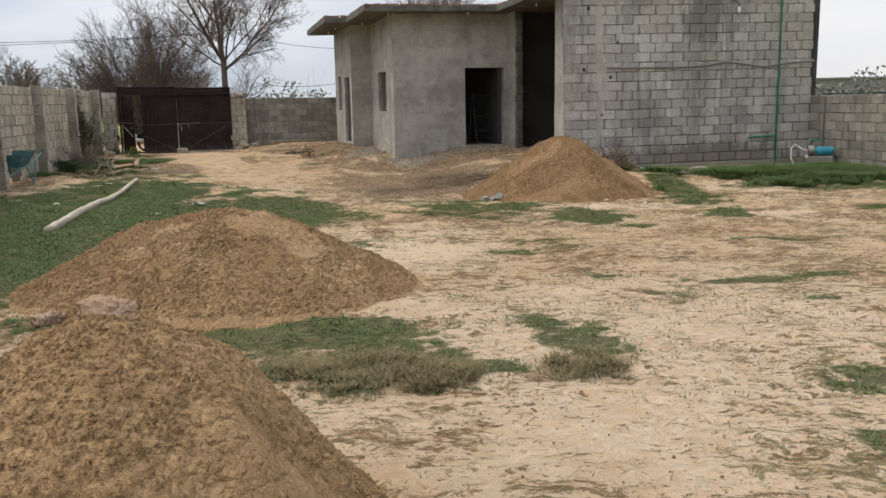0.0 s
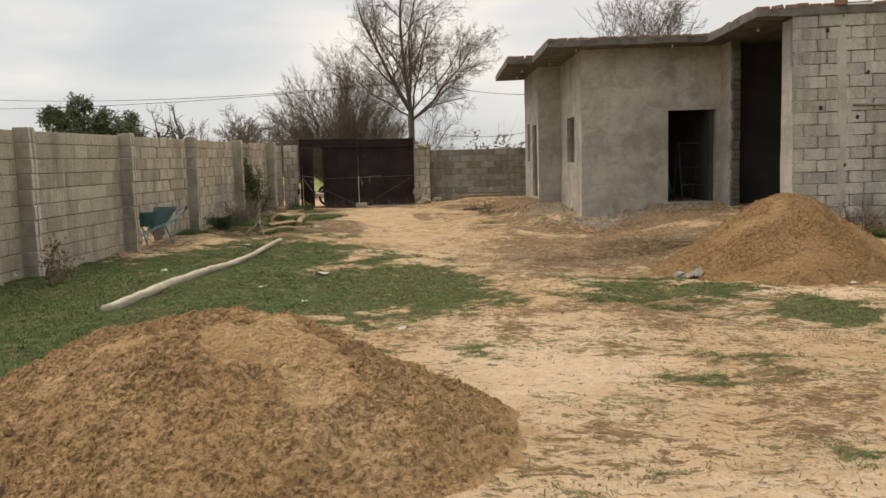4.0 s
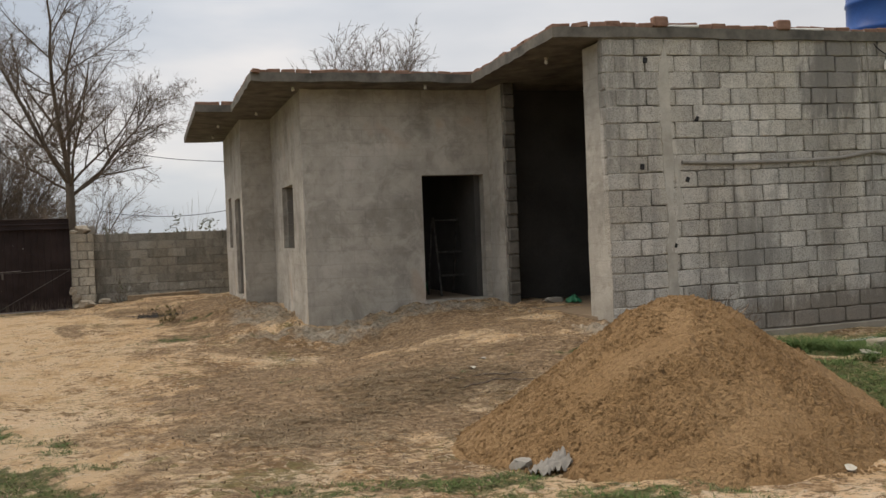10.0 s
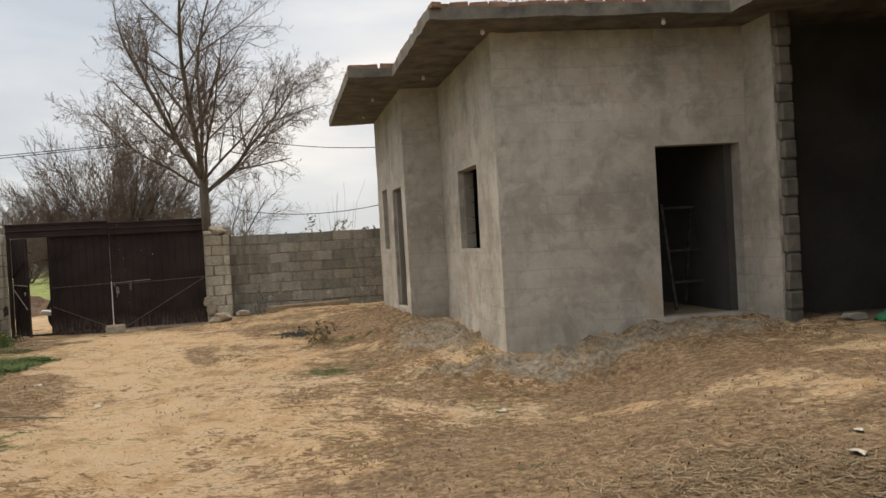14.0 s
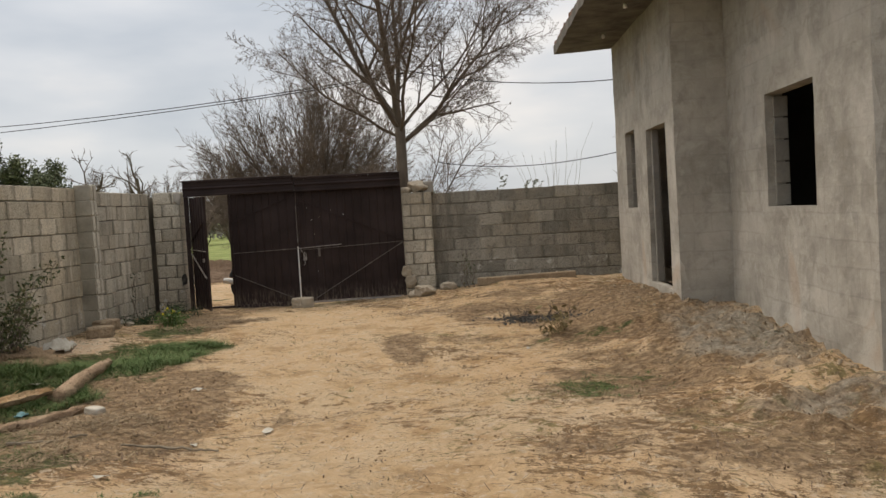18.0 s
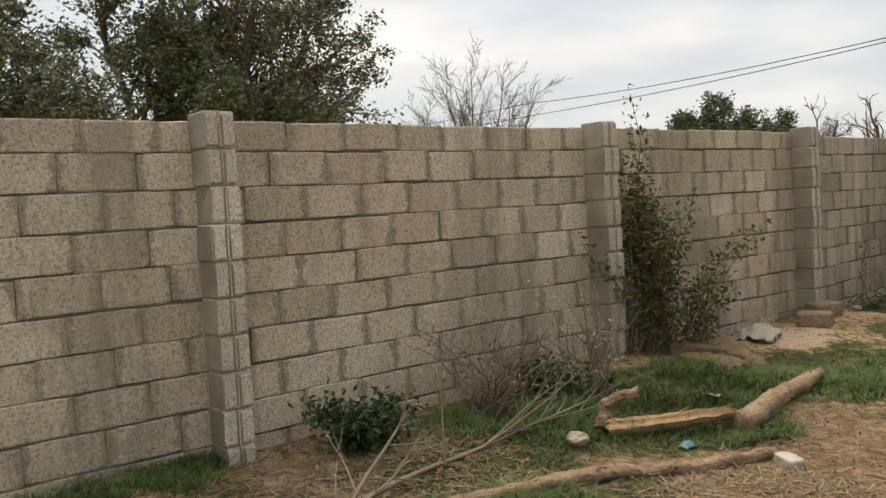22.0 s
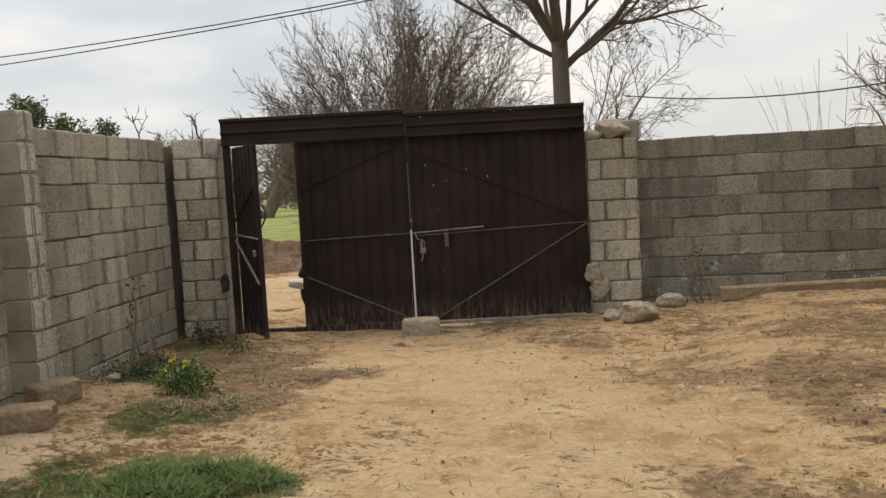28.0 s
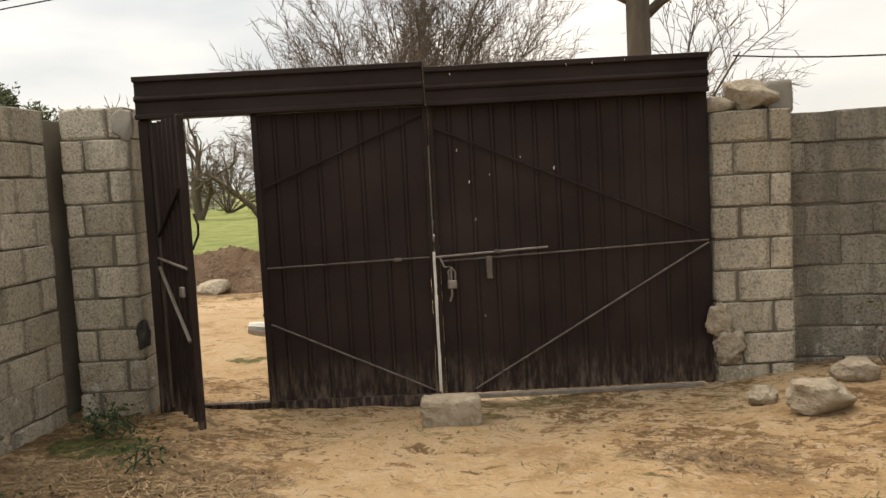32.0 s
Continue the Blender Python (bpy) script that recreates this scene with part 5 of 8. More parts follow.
def lintel(x0, x1, z0, z1, lift):
    beam = part("lintel", boxes(((x0, -0.02, z0 + lift), (x1, 0.10, z1 + lift)), bevel=0.004), M_GATE, gate, "ribbed sheet-steel box lintel")
    part("flange", boxes(((x0 - 0.002, -0.05, z1 - 0.022 + lift), (x1 + 0.002, 0.11, z1 + 0.012 + lift)), bevel=0.004), M_GATE, beam)
    part("flange", boxes(((x0 + 0.001, -0.045, z0 + lift - 0.012), (x1 - 0.001, 0.1, z0 + 0.018 + lift)), bevel=0.004), M_GATE, beam)
    mid = (z0 + z1) / 2 + lift - 0.005
    part("rib", tube([(x0 + 0.001, -0.025, mid), (x1 - 0.001, -0.025, mid)], 0.02, 8), M_GATE, beam)
    return beam


lintel(0.027, MID - 0.015, 1.865, 2.105, 0.0)
lintel(MID - 0.005, GW, 1.852, 2.07, 0.0)
part("post", boxes(((0.03, 0.0, -0.1), (WK0 - 0.005, 0.08, 1.85))), M_GATE, gate)
part("post", boxes(((GW - 0.04, 0.06, -0.1), (GW + 0.01, 0.12, 1.86))), M_GATE, gate)
leaf_w = part("gate_leaf", sheet_leaf(WK1 + 0.042, MID - 0.03, 0.0, 1.85), M_GATE, gate, "fixed brown ribbed leaf")
leaf_e = part("gate_leaf", sheet_leaf(MID + 0.035, GW + 0.008, 0.0, 1.86), M_GATE, gate, "closed brown ribbed leaf with white paint spots")
part("stile", boxes(((WK1, 0.01, 0.0), (WK1 + 0.04, 0.08, 1.85))), M_GATE, leaf_w)
part("stile", boxes(((MID - 0.028, 0.02, 0.0), (MID - 0.002, 0.07, 1.85))), M_GATE, leaf_w)
part("stile", boxes(((MID + 0.008, 0.012, 0.0), (MID + 0.034, 0.066, 1.86))), M_GATE, leaf_e)
part("threshold", boxes(((WK0, 0.015, -0.06), (MID, 0.07, 0.012))), M_GATE, gate)
part("threshold", boxes(((MID + 0.02, 0.0, -0.03), (GW - 0.07, 0.03, 0.0))), M_STEEL, leaf_e, "worn bottom edge")
part("cover_strip", boxes(((MID - 0.012, 0.0, 0.03), (MID + 0.006, 0.012, 0.93))), M_WHITE, leaf_w, "pale scraped meeting edge")
part("cover_strip", boxes(((MID - 0.007, 0.004, 0.99), (MID + 0.001, 0.012, 1.6))), M_STEEL, leaf_w)
for p, q, leaf in (((WK1 + 0.03, 0.022, 0.875), (MID - 0.03, 0.022, 0.895), leaf_w), ((MID + 0.03, 0.022, 0.865), (GW - 0.01, 0.022, 0.915), leaf_e)):
    bar(p, q, 0.006, M_DULL, "rail", leaf, "scuffed round rail")
for p, q, leaf, mat in (((WK1 + 0.04, 0.024, 0.515), (MID - 0.03, 0.024, 0.03), leaf_w, M_DULL), ((MID + 0.22, 0.024, 0.03), (GW - 0.01, 0.024, 0.90), leaf_e, M_DULL),
                        ((WK1 + 0.04, 0.026, 1.38), (MID - 0.03, 0.026, 1.80), leaf_w, M_GATE), ((MID + 0.03, 0.026, 1.71), (GW - 0.07, 0.026, 0.97), leaf_e, M_GATE)):
    bar(p, q, 0.0075, mat, "brace", leaf)
bolt = bar((MID + 0.01, 0.0, 0.895), (MID + 0.72, 0.0, 0.925), 0.007, M_STEEL, "bolt", leaf_e, "long sliding bolt")
for bx, bz in ((-0.26, 0.88), (0.38, 0.90)):
    part("bolt_loop", boxes(((MID + bx, -0.012, bz), (MID + bx + 0.05, 0.03, bz + 0.022))), M_DULL, leaf_e)
part("hasp", boxes(((MID + 0.325, -0.006, 0.74), (MID + 0.365, 0.02, 0.885))), M_DULL, leaf_e, "steel hasp plate with a slot")
lock = part("padlock", boxes(((MID + 0.075, -0.03, 0.69), (MID + 0.135, 0.0, 0.745)), bevel=0.006), M_STEEL, leaf_e, "brass padlock hanging from its chain")
part("shackle", tube([(MID + 0.085, -0.015, 0.74), (MID + 0.082, -0.015, 0.805), (MID + 0.105, -0.015, 0.827), (MID + 0.126, -0.015, 0.795), (MID + 0.124, -0.015, 0.74)], 0.006), M_STEEL, leaf_e)
part("chain", tube([(MID + 0.03, 0.0, 0.9), (MID + 0.06, -0.012, 0.83), (MID + 0.1, -0.014, 0.83), (MID + 0.1, -0.014, 0.65), (MID + 0.085, -0.014, 0.61)], 0.007, 5), M_STEEL, leaf_e)
rng_sp = random.Random(8)
for sx, sz, sr in ((2.63, 1.42, 0.011), (2.42, 1.50, 0.006), (2.02, 1.56, 0.008), (2.09, 1.36, 0.007), (2.12, 1.12, 0.006), (2.22, 1.40, 0.006), 
                   (2.88, 2.05, 0.006), (2.72, 2.05, 0.006), (3.08, 2.06, 0.006), (2.0, 2.03, 0.005), (2.15, 0.5, 0.005)):
    y = 0.036 if sz < 1.85 else -0.052
    vs = [(sx + sr * 0.5 * math.cos(a) * rng_sp.uniform(0.6, 1.2), y - 0.001, sz + sr * 1.5 * math.sin(a) * rng_sp.uniform(0.6, 1.2)) for a in [i * math.pi / 3 for i in range(6)]]
    part("paint_spot", (vs + [(a, b + 0.004, c) for a, b, c in vs], [(5, 4, 3, 2, 1, 0)] + [(i, (i + 1) % 6, 6 + (i + 1) % 6, 6 + i) for i in range(6)]), M_WHITE, leaf_e)

wicket = thing("wicket_door", pose(0, 0, 0), "narrow brown ribbed wicket door standing open into the yard", "door")
wicket.parent = gate
wicket.matrix_local = pose(WK0, 0.03, 0.0, 0, 0, -58)
for key in ("category",):
    del wicket[key]
part("door_sheet", sheet_leaf(0.0, 0.65, 0.02, 1.83, 0.01, 0.105, 0.016, 0.026), M_GATE, wicket)
part("door_stile", boxes(((0.625, -0.012, 0.0), (0.655, 0.03, 1.83))), M_GATE, wicket)
bar((0.02, -0.02, 0.98), (0.66, -0.02, 0.95), 0.009, M_STEEL, "rail", wicket)
bar((0.03, -0.018, 0.92), (0.62, -0.018, 0.52), 0.012, M_STEEL, "brace", wicket)
bar((0.05, -0.014, 1.12), (0.62, -0.014, 1.42), 0.012, M_GATE, "brace", wicket)
part("padlock", boxes(((0.56, -0.045, 0.78), (0.61, -0.02, 0.84)), bevel=0.005), M_STEEL, wicket, "small steel padlock")
part("handle", tube([(0.68, 0.02, 1.06), (0.74, 0.04, 1.14), (0.75, 0.04, 1.2), (0.71, 0.03, 1.26)], 0.008, 6), M_DARK, wicket)


# ---- trees ----
def grow_limb(rng, p, d, length, r, level, spec, out, tips):
    """One limb as a bent tube, then its own limbs; thick ones go to the trunk, thin ones to the crown."""
    n = spec["seg"][level]
    pts, radii = [p.copy()], [r]
    step = length / n
    taper = spec.get("taper", 0.35)
    for i in range(n):
        wob = Vector((rng.gauss(0, 1), rng.gauss(0, 1), rng.gauss(0, 1))) * spec["wob"]
        d = (d + wob + Vector((0, 0, spec["up"][level]))).normalized()
        p = p + d * step
        pts.append(p.copy())
        radii.append(r * (1 - (1 - taper) * (i + 1) / n))
    tube_into(*out[0 if level < spec["thick"] else 1], pts, radii, spec["sides"][level], cap=False)
    if level + 1 >= len(spec["kids"]) + 1:
        tips.append((pts, d))
        return
    kids = spec["kids"][level]
    count = kids if isinstance(kids, int) else rng.randint(*kids)
    for k in range(count):
        f = spec["from"][level] + (1 - spec["from"][level]) * (k + rng.random()) / count
        j = min(int(f * n), n - 1)
        q = pts[j].lerp(pts[j + 1], f * n - j)
        axis = (pts[j + 1] - pts[j]).normalized()
        side = axis.orthogonal().normalized()
        side.rotate(Matrix.Rotation(rng.uniform(0, 2 * math.pi), 3, axis))
        tilt = radians(rng.uniform(*spec["tilt"][level]))
        nd = (axis * math.cos(tilt) + side * math.sin(tilt)).normalized()
        nl = length * rng.uniform(*spec["len"][level]) * (1.15 - 0.5 * f)
        nr = max(radii[j] * rng.uniform(0.45, 0.68), spec["rmin"])
        grow_limb(rng, q, nd, nl, nr, level + 1, spec, out, tips)


def leaf_into(vs, fs, rng, p, size, d=None):
    d = d or Vector((rng.gauss(0, 1), rng.gauss(0, 1), rng.gauss(0, 0.7))).normalized()
    side = d.orthogonal().normalized()
    side.rotate(Matrix.Rotation(rng.uniform(0, 6.28), 3, d))
    a = len(vs)
    n = d.cross(side) * size * 0.12
    vs.extend((tuple(p), tuple(p + d * size * 0.5 + side * size * 0.24 + n), tuple(p + d * size), tuple(p + d * size * 0.5 - side * size * 0.24 + n)))
    fs.append((a, a + 1, a + 2, a + 3))


def tree(name, p, z, stems, spec, seed, label, twig=None, leaf=None, leaves=0, leaf_size=0.05, droop=False, category="tree", scale=1.0):
    rng = random.Random(seed)
    t = thing(name, pose(p[0], p[1], z), label, category)
    out, tips = [([], []), ([], [])], []
    for d, length, r in stems:
        grow_limb(rng, Vector((rng.gauss(0, 0.06), rng.gauss(0, 0.06), -0.1)) * (0 if len(stems) == 1 else 1), Vector(d).normalized(), length, r, 0, spec, out, tips)
        if len(stems) > 1:
            part("stem", out[0], spec.get("bark", M_BARK), t, "", True)
            out[0] = ([], [])
    if out[0][0]:
        part("trunk", out[0], spec.get("bark", M_BARK), t, "", True)
    if out[1][0]:
        part("crown", out[1], twig or M_TWIG, t, "bare fine twigs" if not leaf or leaves < 3000 else "", True)
    if leaf:
        vs, fs = [], []
        for i in range(leaves):
            pts, d = tips[rng.randrange(len(tips))]
            q = pts[rng.randrange(len(pts))] + Vector((rng.gauss(0, 1), rng.gauss(0, 1), rng.gauss(0, 1))) * spec.get("puff", 0.03)
            leaf_into(vs, fs, rng, q, leaf_size * rng.uniform(0.6, 1.4), Vector((rng.gauss(0, 0.35), rng.gauss(0, 0.35), -1)).normalized() if droop else None)
        ob = part("leaves", (vs, fs), leaf, t)
        ob["kind"] = "stuff"
    return t


BIG = dict(seg=[3, 7, 5, 4, 3, 2], wob=0.10, up=[0.05, 0.05, 0.05, 0.05, 0.05, 0.05], sides=[10, 8, 6, 4, 3, 3], thick=3, kids=[0, (10, 12), (7, 8), (4, 6), (2, 4)],
           **{"from": [0.5, 0.18, 0.15, 0.12, 0.1]}, tilt=[(20, 30), (28, 58), (28, 60), (25, 65), (25, 70)], len=[(1, 1), (0.30, 0.52), (0.40, 0.64), (0.4, 0.66), (0.4, 0.7)], rmin=0.0042, taper=0.3)


def big_tree():
    """The bare tree behind the gate: a short bole that forks into three leaders and low side limbs."""
    rng = random.Random(21)
    p = at(-7.45, 30.6)
    t = thing("bare_tree", pose(p[0], p[1], 0.05, 0, 0, 18.8), "tall bare grey-brown tree with a few dry leaves, behind the gate", "tree")
    out, tips = [([], []), ([], [])], []
    tube_into(*out[0], [(0, 0, -0.2), (0.02, 0.02, 0.9), (-0.03, 0, 2.0), (-0.03, 0.02, 3.05)], [0.16, 0.12, 0.11, 0.105], 12)
    fork = Vector((-0.03, 0.02, 3.0))
    for d, l, r, drop in (((-0.56, 0.1, 0.9), 4.6, 0.075, 0.0), ((-0.10, -0.1, 1), 5.2, 0.08, 0.0), ((0.06, 0.15, 1), 4.9, 0.06, 0.1), ((0.74, 0.1, 0.72), 3.9, 0.055, 0.3), ((0.95, -0.2, 0.30), 2.9, 0.03, 0.25),
                          ((-0.93, 0.1, 0.36), 3.1, 0.036, 0.15), ((0.3, -0.75, 0.8), 3.4, 0.042, 0.1), ((-0.25, 0.75, 0.8), 3.4, 0.042, 0.1), ((0.5, 0.5, 0.9), 3.6, 0.04, 0.0), ((-0.4, -0.5, 0.9), 3.6, 0.04, 0.0)):
        grow_limb(rng, fork - Vector((0, 0, drop)), Vector(d).normalized(), l * 0.92, r * 0.9, 1, BIG, out, tips)
    part("trunk", out[0], M_BARK, t, "", True)
    part("crown", out[1], M_TWIG, t, "bare fine twigs", True)
    vs, fs = [], []
    for i in range(1300):
        pts, d = tips[rng.randrange(len(tips))]
        leaf_into(vs, fs, rng, pts[rng.randrange(len(pts))], 0.05 * rng.uniform(0.6, 1.3), Vector((rng.gauss(0, 0.3), rng.gauss(0, 0.3), -1)).normalized())
    part("leaves", (vs, fs), M_LEAF_DRY, t, "dry hanging leaves")["kind"] = "stuff"
    return t


big_tree()

BUSH = dict(seg=[7, 5, 4, 3], wob=0.085, up=[0.03, 0.02, 0.01, 0.0], sides=[6, 4, 3, 3], thick=1, kids=[(11, 14), (7, 10), (4, 6)], **{"from": [0.15, 0.1, 0.1]},
            tilt=[(18, 45), (18, 50), (20, 60)], len=[(0.3, 0.5), (0.35, 0.6), (0.35, 0.6)], rmin=0.005, taper=0.25)


def fan(rng, n, lo, hi, lmin, lmax, r):
    stems = []
    for i in range(n):
        a, tl = rng.uniform(0, 6.28), radians(rng.uniform(lo, hi))
        stems.append(((math.cos(a) * math.sin(tl), math.sin(a) * math.sin(tl), math.cos(tl)), rng.uniform(lmin, lmax), r * rng.uniform(0.7, 1.2)))
    return stems


def dome(rng, n, rx, h, r, steep=82):
    """Stems whose tips end on a rounded crown rx wide and h high."""
    stems, zc = [], 0.36 * h
    for i in range(n):
        a, tl = rng.uniform(0, 6.28), radians(steep * math.sqrt(rng.random()))
        u, w = math.sin(tl), math.cos(tl)
        hz = h - zc
        qa, qb, qc = (u / rx) ** 2 + (w / hz) ** 2, -2 * w * zc / hz ** 2, (zc / hz) ** 2 - 1
        reach = (-qb + math.sqrt(max(qb * qb - 4 * qa * qc, 0.0))) / (2 * qa)
        stems.append(((math.cos(a) * u, math.sin(a) * u, w), reach * rng.uniform(0.74, 0.86), r * rng.uniform(0.7, 1.2)))
    return stems


DOME = dict(seg=[7, 5, 4, 3], wob=0.06, up=[0.0, 0.02, 0.02, 0.0], sides=[6, 4, 3, 3], thick=1, kids=[(9, 11), (6, 8), (3, 5)], **{"from": [0.3, 0.15, 0.1]},
            tilt=[(12, 40), (14, 45), (18, 55)], len=[(0.26, 0.42), (0.4, 0.62), (0.4, 0.65)], rmin=0.0068, taper=0.25)
rng_f = random.Random(4)
tree("bare_willow_thicket", at(-12.9, 38.4), 0.0, dome(rng_f, 96, 3.6, 6.7, 0.034, 60), DOME, 31, "dense leafless brown willow thicket beyond the gate", M_TWIG)
tree("bare_shrub", at(-8.3, 32.2), 0.0, fan(rng_f, 7, 5, 40, 2.2, 3.4, 0.035), BUSH, 33, "low brown leafless shrub behind the gate", M_TWIG_RED)
SMALL = dict(seg=[5, 5, 4, 3], wob=0.12, up=[0.03, 0.03, 0.02, 0.0], sides=[7, 5, 4, 3], thick=2, kids=[(7, 9), (6, 8), (4, 6)], **{"from": [0.3, 0.15, 0.1]}, tilt=[(25, 60), (25, 60), (25, 60)],
             len=[(0.42, 0.7), (0.4, 0.65), (0.4, 0.6)], rmin=0.008, taper=0.3)
tree("bare_tree", at(0.1, 30.2), 0.1, fan(random.Random(17), 9, 2, 13, 4.6, 5.6, 0.06), dict(BUSH, rmin=0.007, **{"from": [0.4, 0.1, 0.1]}), 41, "slender bare tree behind the house", M_TWIG)
tree("bare_tree", at(-2.8, 37), 0.1, [((0.0, 0, 1), 3.0, 0.08), ((0.4, 0.1, 1), 2.6, 0.06)], SMALL, 42, "bushy half-bare tree with brown leaves outside the wall", M_TWIG_RED)
DEAD = dict(SMALL, kids=[(5, 6), (4, 5), (3, 4)], wob=0.22, rmin=0.022)
tree("dead_tree", at(-27.7, 47), 0.1, [((0.05, 0, 1), 3.6, 0.22), ((0.5, 0, 1), 2.8, 0.14), ((-0.4, 0.1, 1), 2.8, 0.13)], DEAD, 43, "gnarled leafless tree out in the field")
tree("dead_tree", at(-32.5, 58), 0.1, [((-0.1, 0, 1), 4.4, 0.26), ((0.7, 0, 1), 3.4, 0.16), ((-0.6, 0.1, 1), 3.4, 0.15)], DEAD, 44, "gnarled leafless tree at the field's far side")
tree("dead_tree", at(-29.5, 58.9), 0.1, [((-0.1, 0, 1), 4.6, 0.34), ((0.45, 0.35, 1), 4.2, 0.22), ((-0.5, -0.3, 1), 3.8, 0.2)], DEAD, 49, "gnarled dark leafless tree seen across the field")
GREYT = dict(BUSH, rmin=0.014)
PALE_DOME = dict(DOME, rmin=0.009, kids=[(7, 9), (5, 7), (3, 4)])
tree("bare_tree", at(-29.8, 32.8), 0.1, dome(rng_f, 44, 3.1, 7.6, 0.05, 66), PALE_DOME, 45, "pale leafless bushy tree beyond the wall", M_TWIG)
tree("bare_tree", at(-33, 28.0), 0.1, dome(rng_f, 24, 2.2, 6.6, 0.05, 60), PALE_DOME, 46, "pale leafless bushy tree beyond the wall", M_TWIG)
tree("bare_thicket", at(-29, 62), 0.1, fan(rng_f, 8, 5, 45, 3.6, 5.0, 0.06), GREYT, 47, "leafless thicket beyond the lane", M_TWIG_RED)
tree("bare_thicket", at(-21, 52), 0.1, fan(rng_f, 7, 5, 45, 2.4, 3.6, 0.06), GREYT, 48, "leafless thicket beyond the lane", M_TWIG_RED)
for i, (px, py, h) in enumerate(((-38.5, 69, 6.0), (-35, 73, 5.2), (-42, 66, 6.4), (-32, 76, 5.0), (-45, 62, 5.6))):
    tree("bare_thicket", at(px, py), 0.1, dome(random.Random(70 + i), 14, h * 0.62, h, 0.06, 70), dict(DOME, rmin=0.016, kids=[(7, 9), (5, 6), (3, 4)]), 60 + i, "grey leafless brush along the field's far edge", M_TWIG)
EVER = dict(seg=[6, 5, 4, 3], wob=0.11, up=[0.05, 0.05, 0.03, 0.02], sides=[8, 6, 4, 3], thick=2, kids=[(10, 13), (7, 9), (4, 6)], **{"from": [0.22, 0.2, 0.2]}, tilt=[(30, 68), (30, 65), (30, 65)],
            len=[(0.4, 0.62), (0.4, 0.6), (0.35, 0.55)], rmin=0.012, taper=0.3, puff=0.13)
tree("evergreen_tree", at(-28.5, 22.6), 0.1, [((0, 0, 1), 8.4, 0.27), ((0.25, 0.3, 1), 7.6, 0.2), ((-0.3, -0.5, 1), 7.2, 0.2), ((0.1, 0.38, 1), 6.4, 0.16)], EVER, 51, "tall dense dark evergreen tree beyond the wall", None, M_LEAF, 46000, 0.15)
tree("evergreen_tree", at(-26.5, 17.4), 0.1, [((0, 0, 1), 5.6, 0.22), ((0.3, 0.3, 1), 5.0, 0.16), ((-0.2, -0.5, 1), 5.0, 0.16), ((0.1, 0.6, 1), 4.6, 0.14)], EVER, 52, "broad dark evergreen tree beyond the wall", None, M_LEAF, 20000, 0.15)
tree("evergreen_tree", at(-30.6, 45.5), 0.1, [((0, 0, 1), 4.9, 0.18), ((0.3, 0.3, 1), 4.3, 0.13), ((-0.3, -0.3, 1), 4.3, 0.13), ((0.2, 0.25, 1), 4.4, 0.12), ((-0.2, -0.2, 1), 4.4, 0.12)], dict(EVER, len=[(0.26, 0.38), (0.4, 0.6), (0.35, 0.55)]), 53, "small round dark evergreen tree in the field", None, M_LEAF, 30000, 0.16)


def far_woods():
    """Low woods and hedges along the horizon, joined."""
    rng = random.Random(66)
    vs, fs = [], []
    for i in range(420):
        a = radians(rng.uniform(-75, 100))                  # from north, towards the west positive
        d = rng.uniform(95, 210) if a > -0.35 else rng.uniform(75, 130)
        h = rng.choice((1.2, 1.6, 2.0, 2.4, 2.8, 4.0)) * rng.uniform(0.7, 1.2)
        x, y, w = -math.sin(a) * d, 15 + math.cos(a) * d, rng.uniform(1.5, 4.5)
        for j in range(110):
            u, t = rng.gauss(0, 0.42), rng.random()
            p = Vector((x + u * w, y + rng.gauss(0, 0.4) * w, h * t * (1.05 - min(abs(u), 1) * 0.7)))
            leaf_into(vs, fs, rng, p, rng.uniform(0.35, 0.85))
    for i in range(130):                                    # a nearer hedge beyond the lane's field
        a, d = radians(rng.uniform(8, 62)), rng.uniform(72, 98)
        h, x, y, w = rng.uniform(1.6, 4.2), -math.sin(a) * d, 15 + math.cos(a) * d, rng.uniform(1.5, 3.5)
        for j in range(90):
            u, t = rng.gauss(0, 0.42), rng.random()
            leaf_into(vs, fs, rng, Vector((x + u * w, y + rng.gauss(0, 0.4) * w, h * t * (1.05 - min(abs(u), 1) * 0.7))), rng.uniform(0.25, 0.6))
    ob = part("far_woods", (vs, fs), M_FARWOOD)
    tagged(ob, "hazy low grey-green woods and hedges on the horizon", "woods", kind="stuff")


# distance haze is mixed into these pale grey-green leaf tones
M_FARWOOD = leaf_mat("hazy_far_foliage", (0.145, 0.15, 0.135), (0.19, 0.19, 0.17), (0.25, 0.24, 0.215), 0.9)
far_woods()


def far_house(x, y, w, d, h, turn):
    t = thing("farmhouse", pose(x, y, 0, 0, 0, turn), "small pale flat-roofed farmhouse far away across the fields", "house", "far farmhouses")
    part("wall", boxes(((-w / 2, -d / 2, -0.3), (w / 2, d / 2, h)), bevel=0.02), M_CONCRETE, t)
    part("roof", boxes(((-w / 2 - 0.3, -d / 2 - 0.3, h), (w / 2 + 0.3, d / 2 + 0.3, h + 0.25)), bevel=0.02), M_CONCRETE, t)
    for i in range(3):
        part("window", boxes(((-w / 2 + w * (i + 0.5) / 3 - 0.5, -d / 2 - 0.03, 1), (-w / 2 + w * (i + 0.5) / 3 + 0.5, -d / 2 + 0.05, 2.2)), bevel=0.01), M_DARK, t)


far_house(62, 130, 12, 7, 3.6, -20)
far_house(78, 138, 9, 7, 5.5, -25)
far_house(50, 150, 10, 6, 3.4, -20)

# ---- overhead wires ----


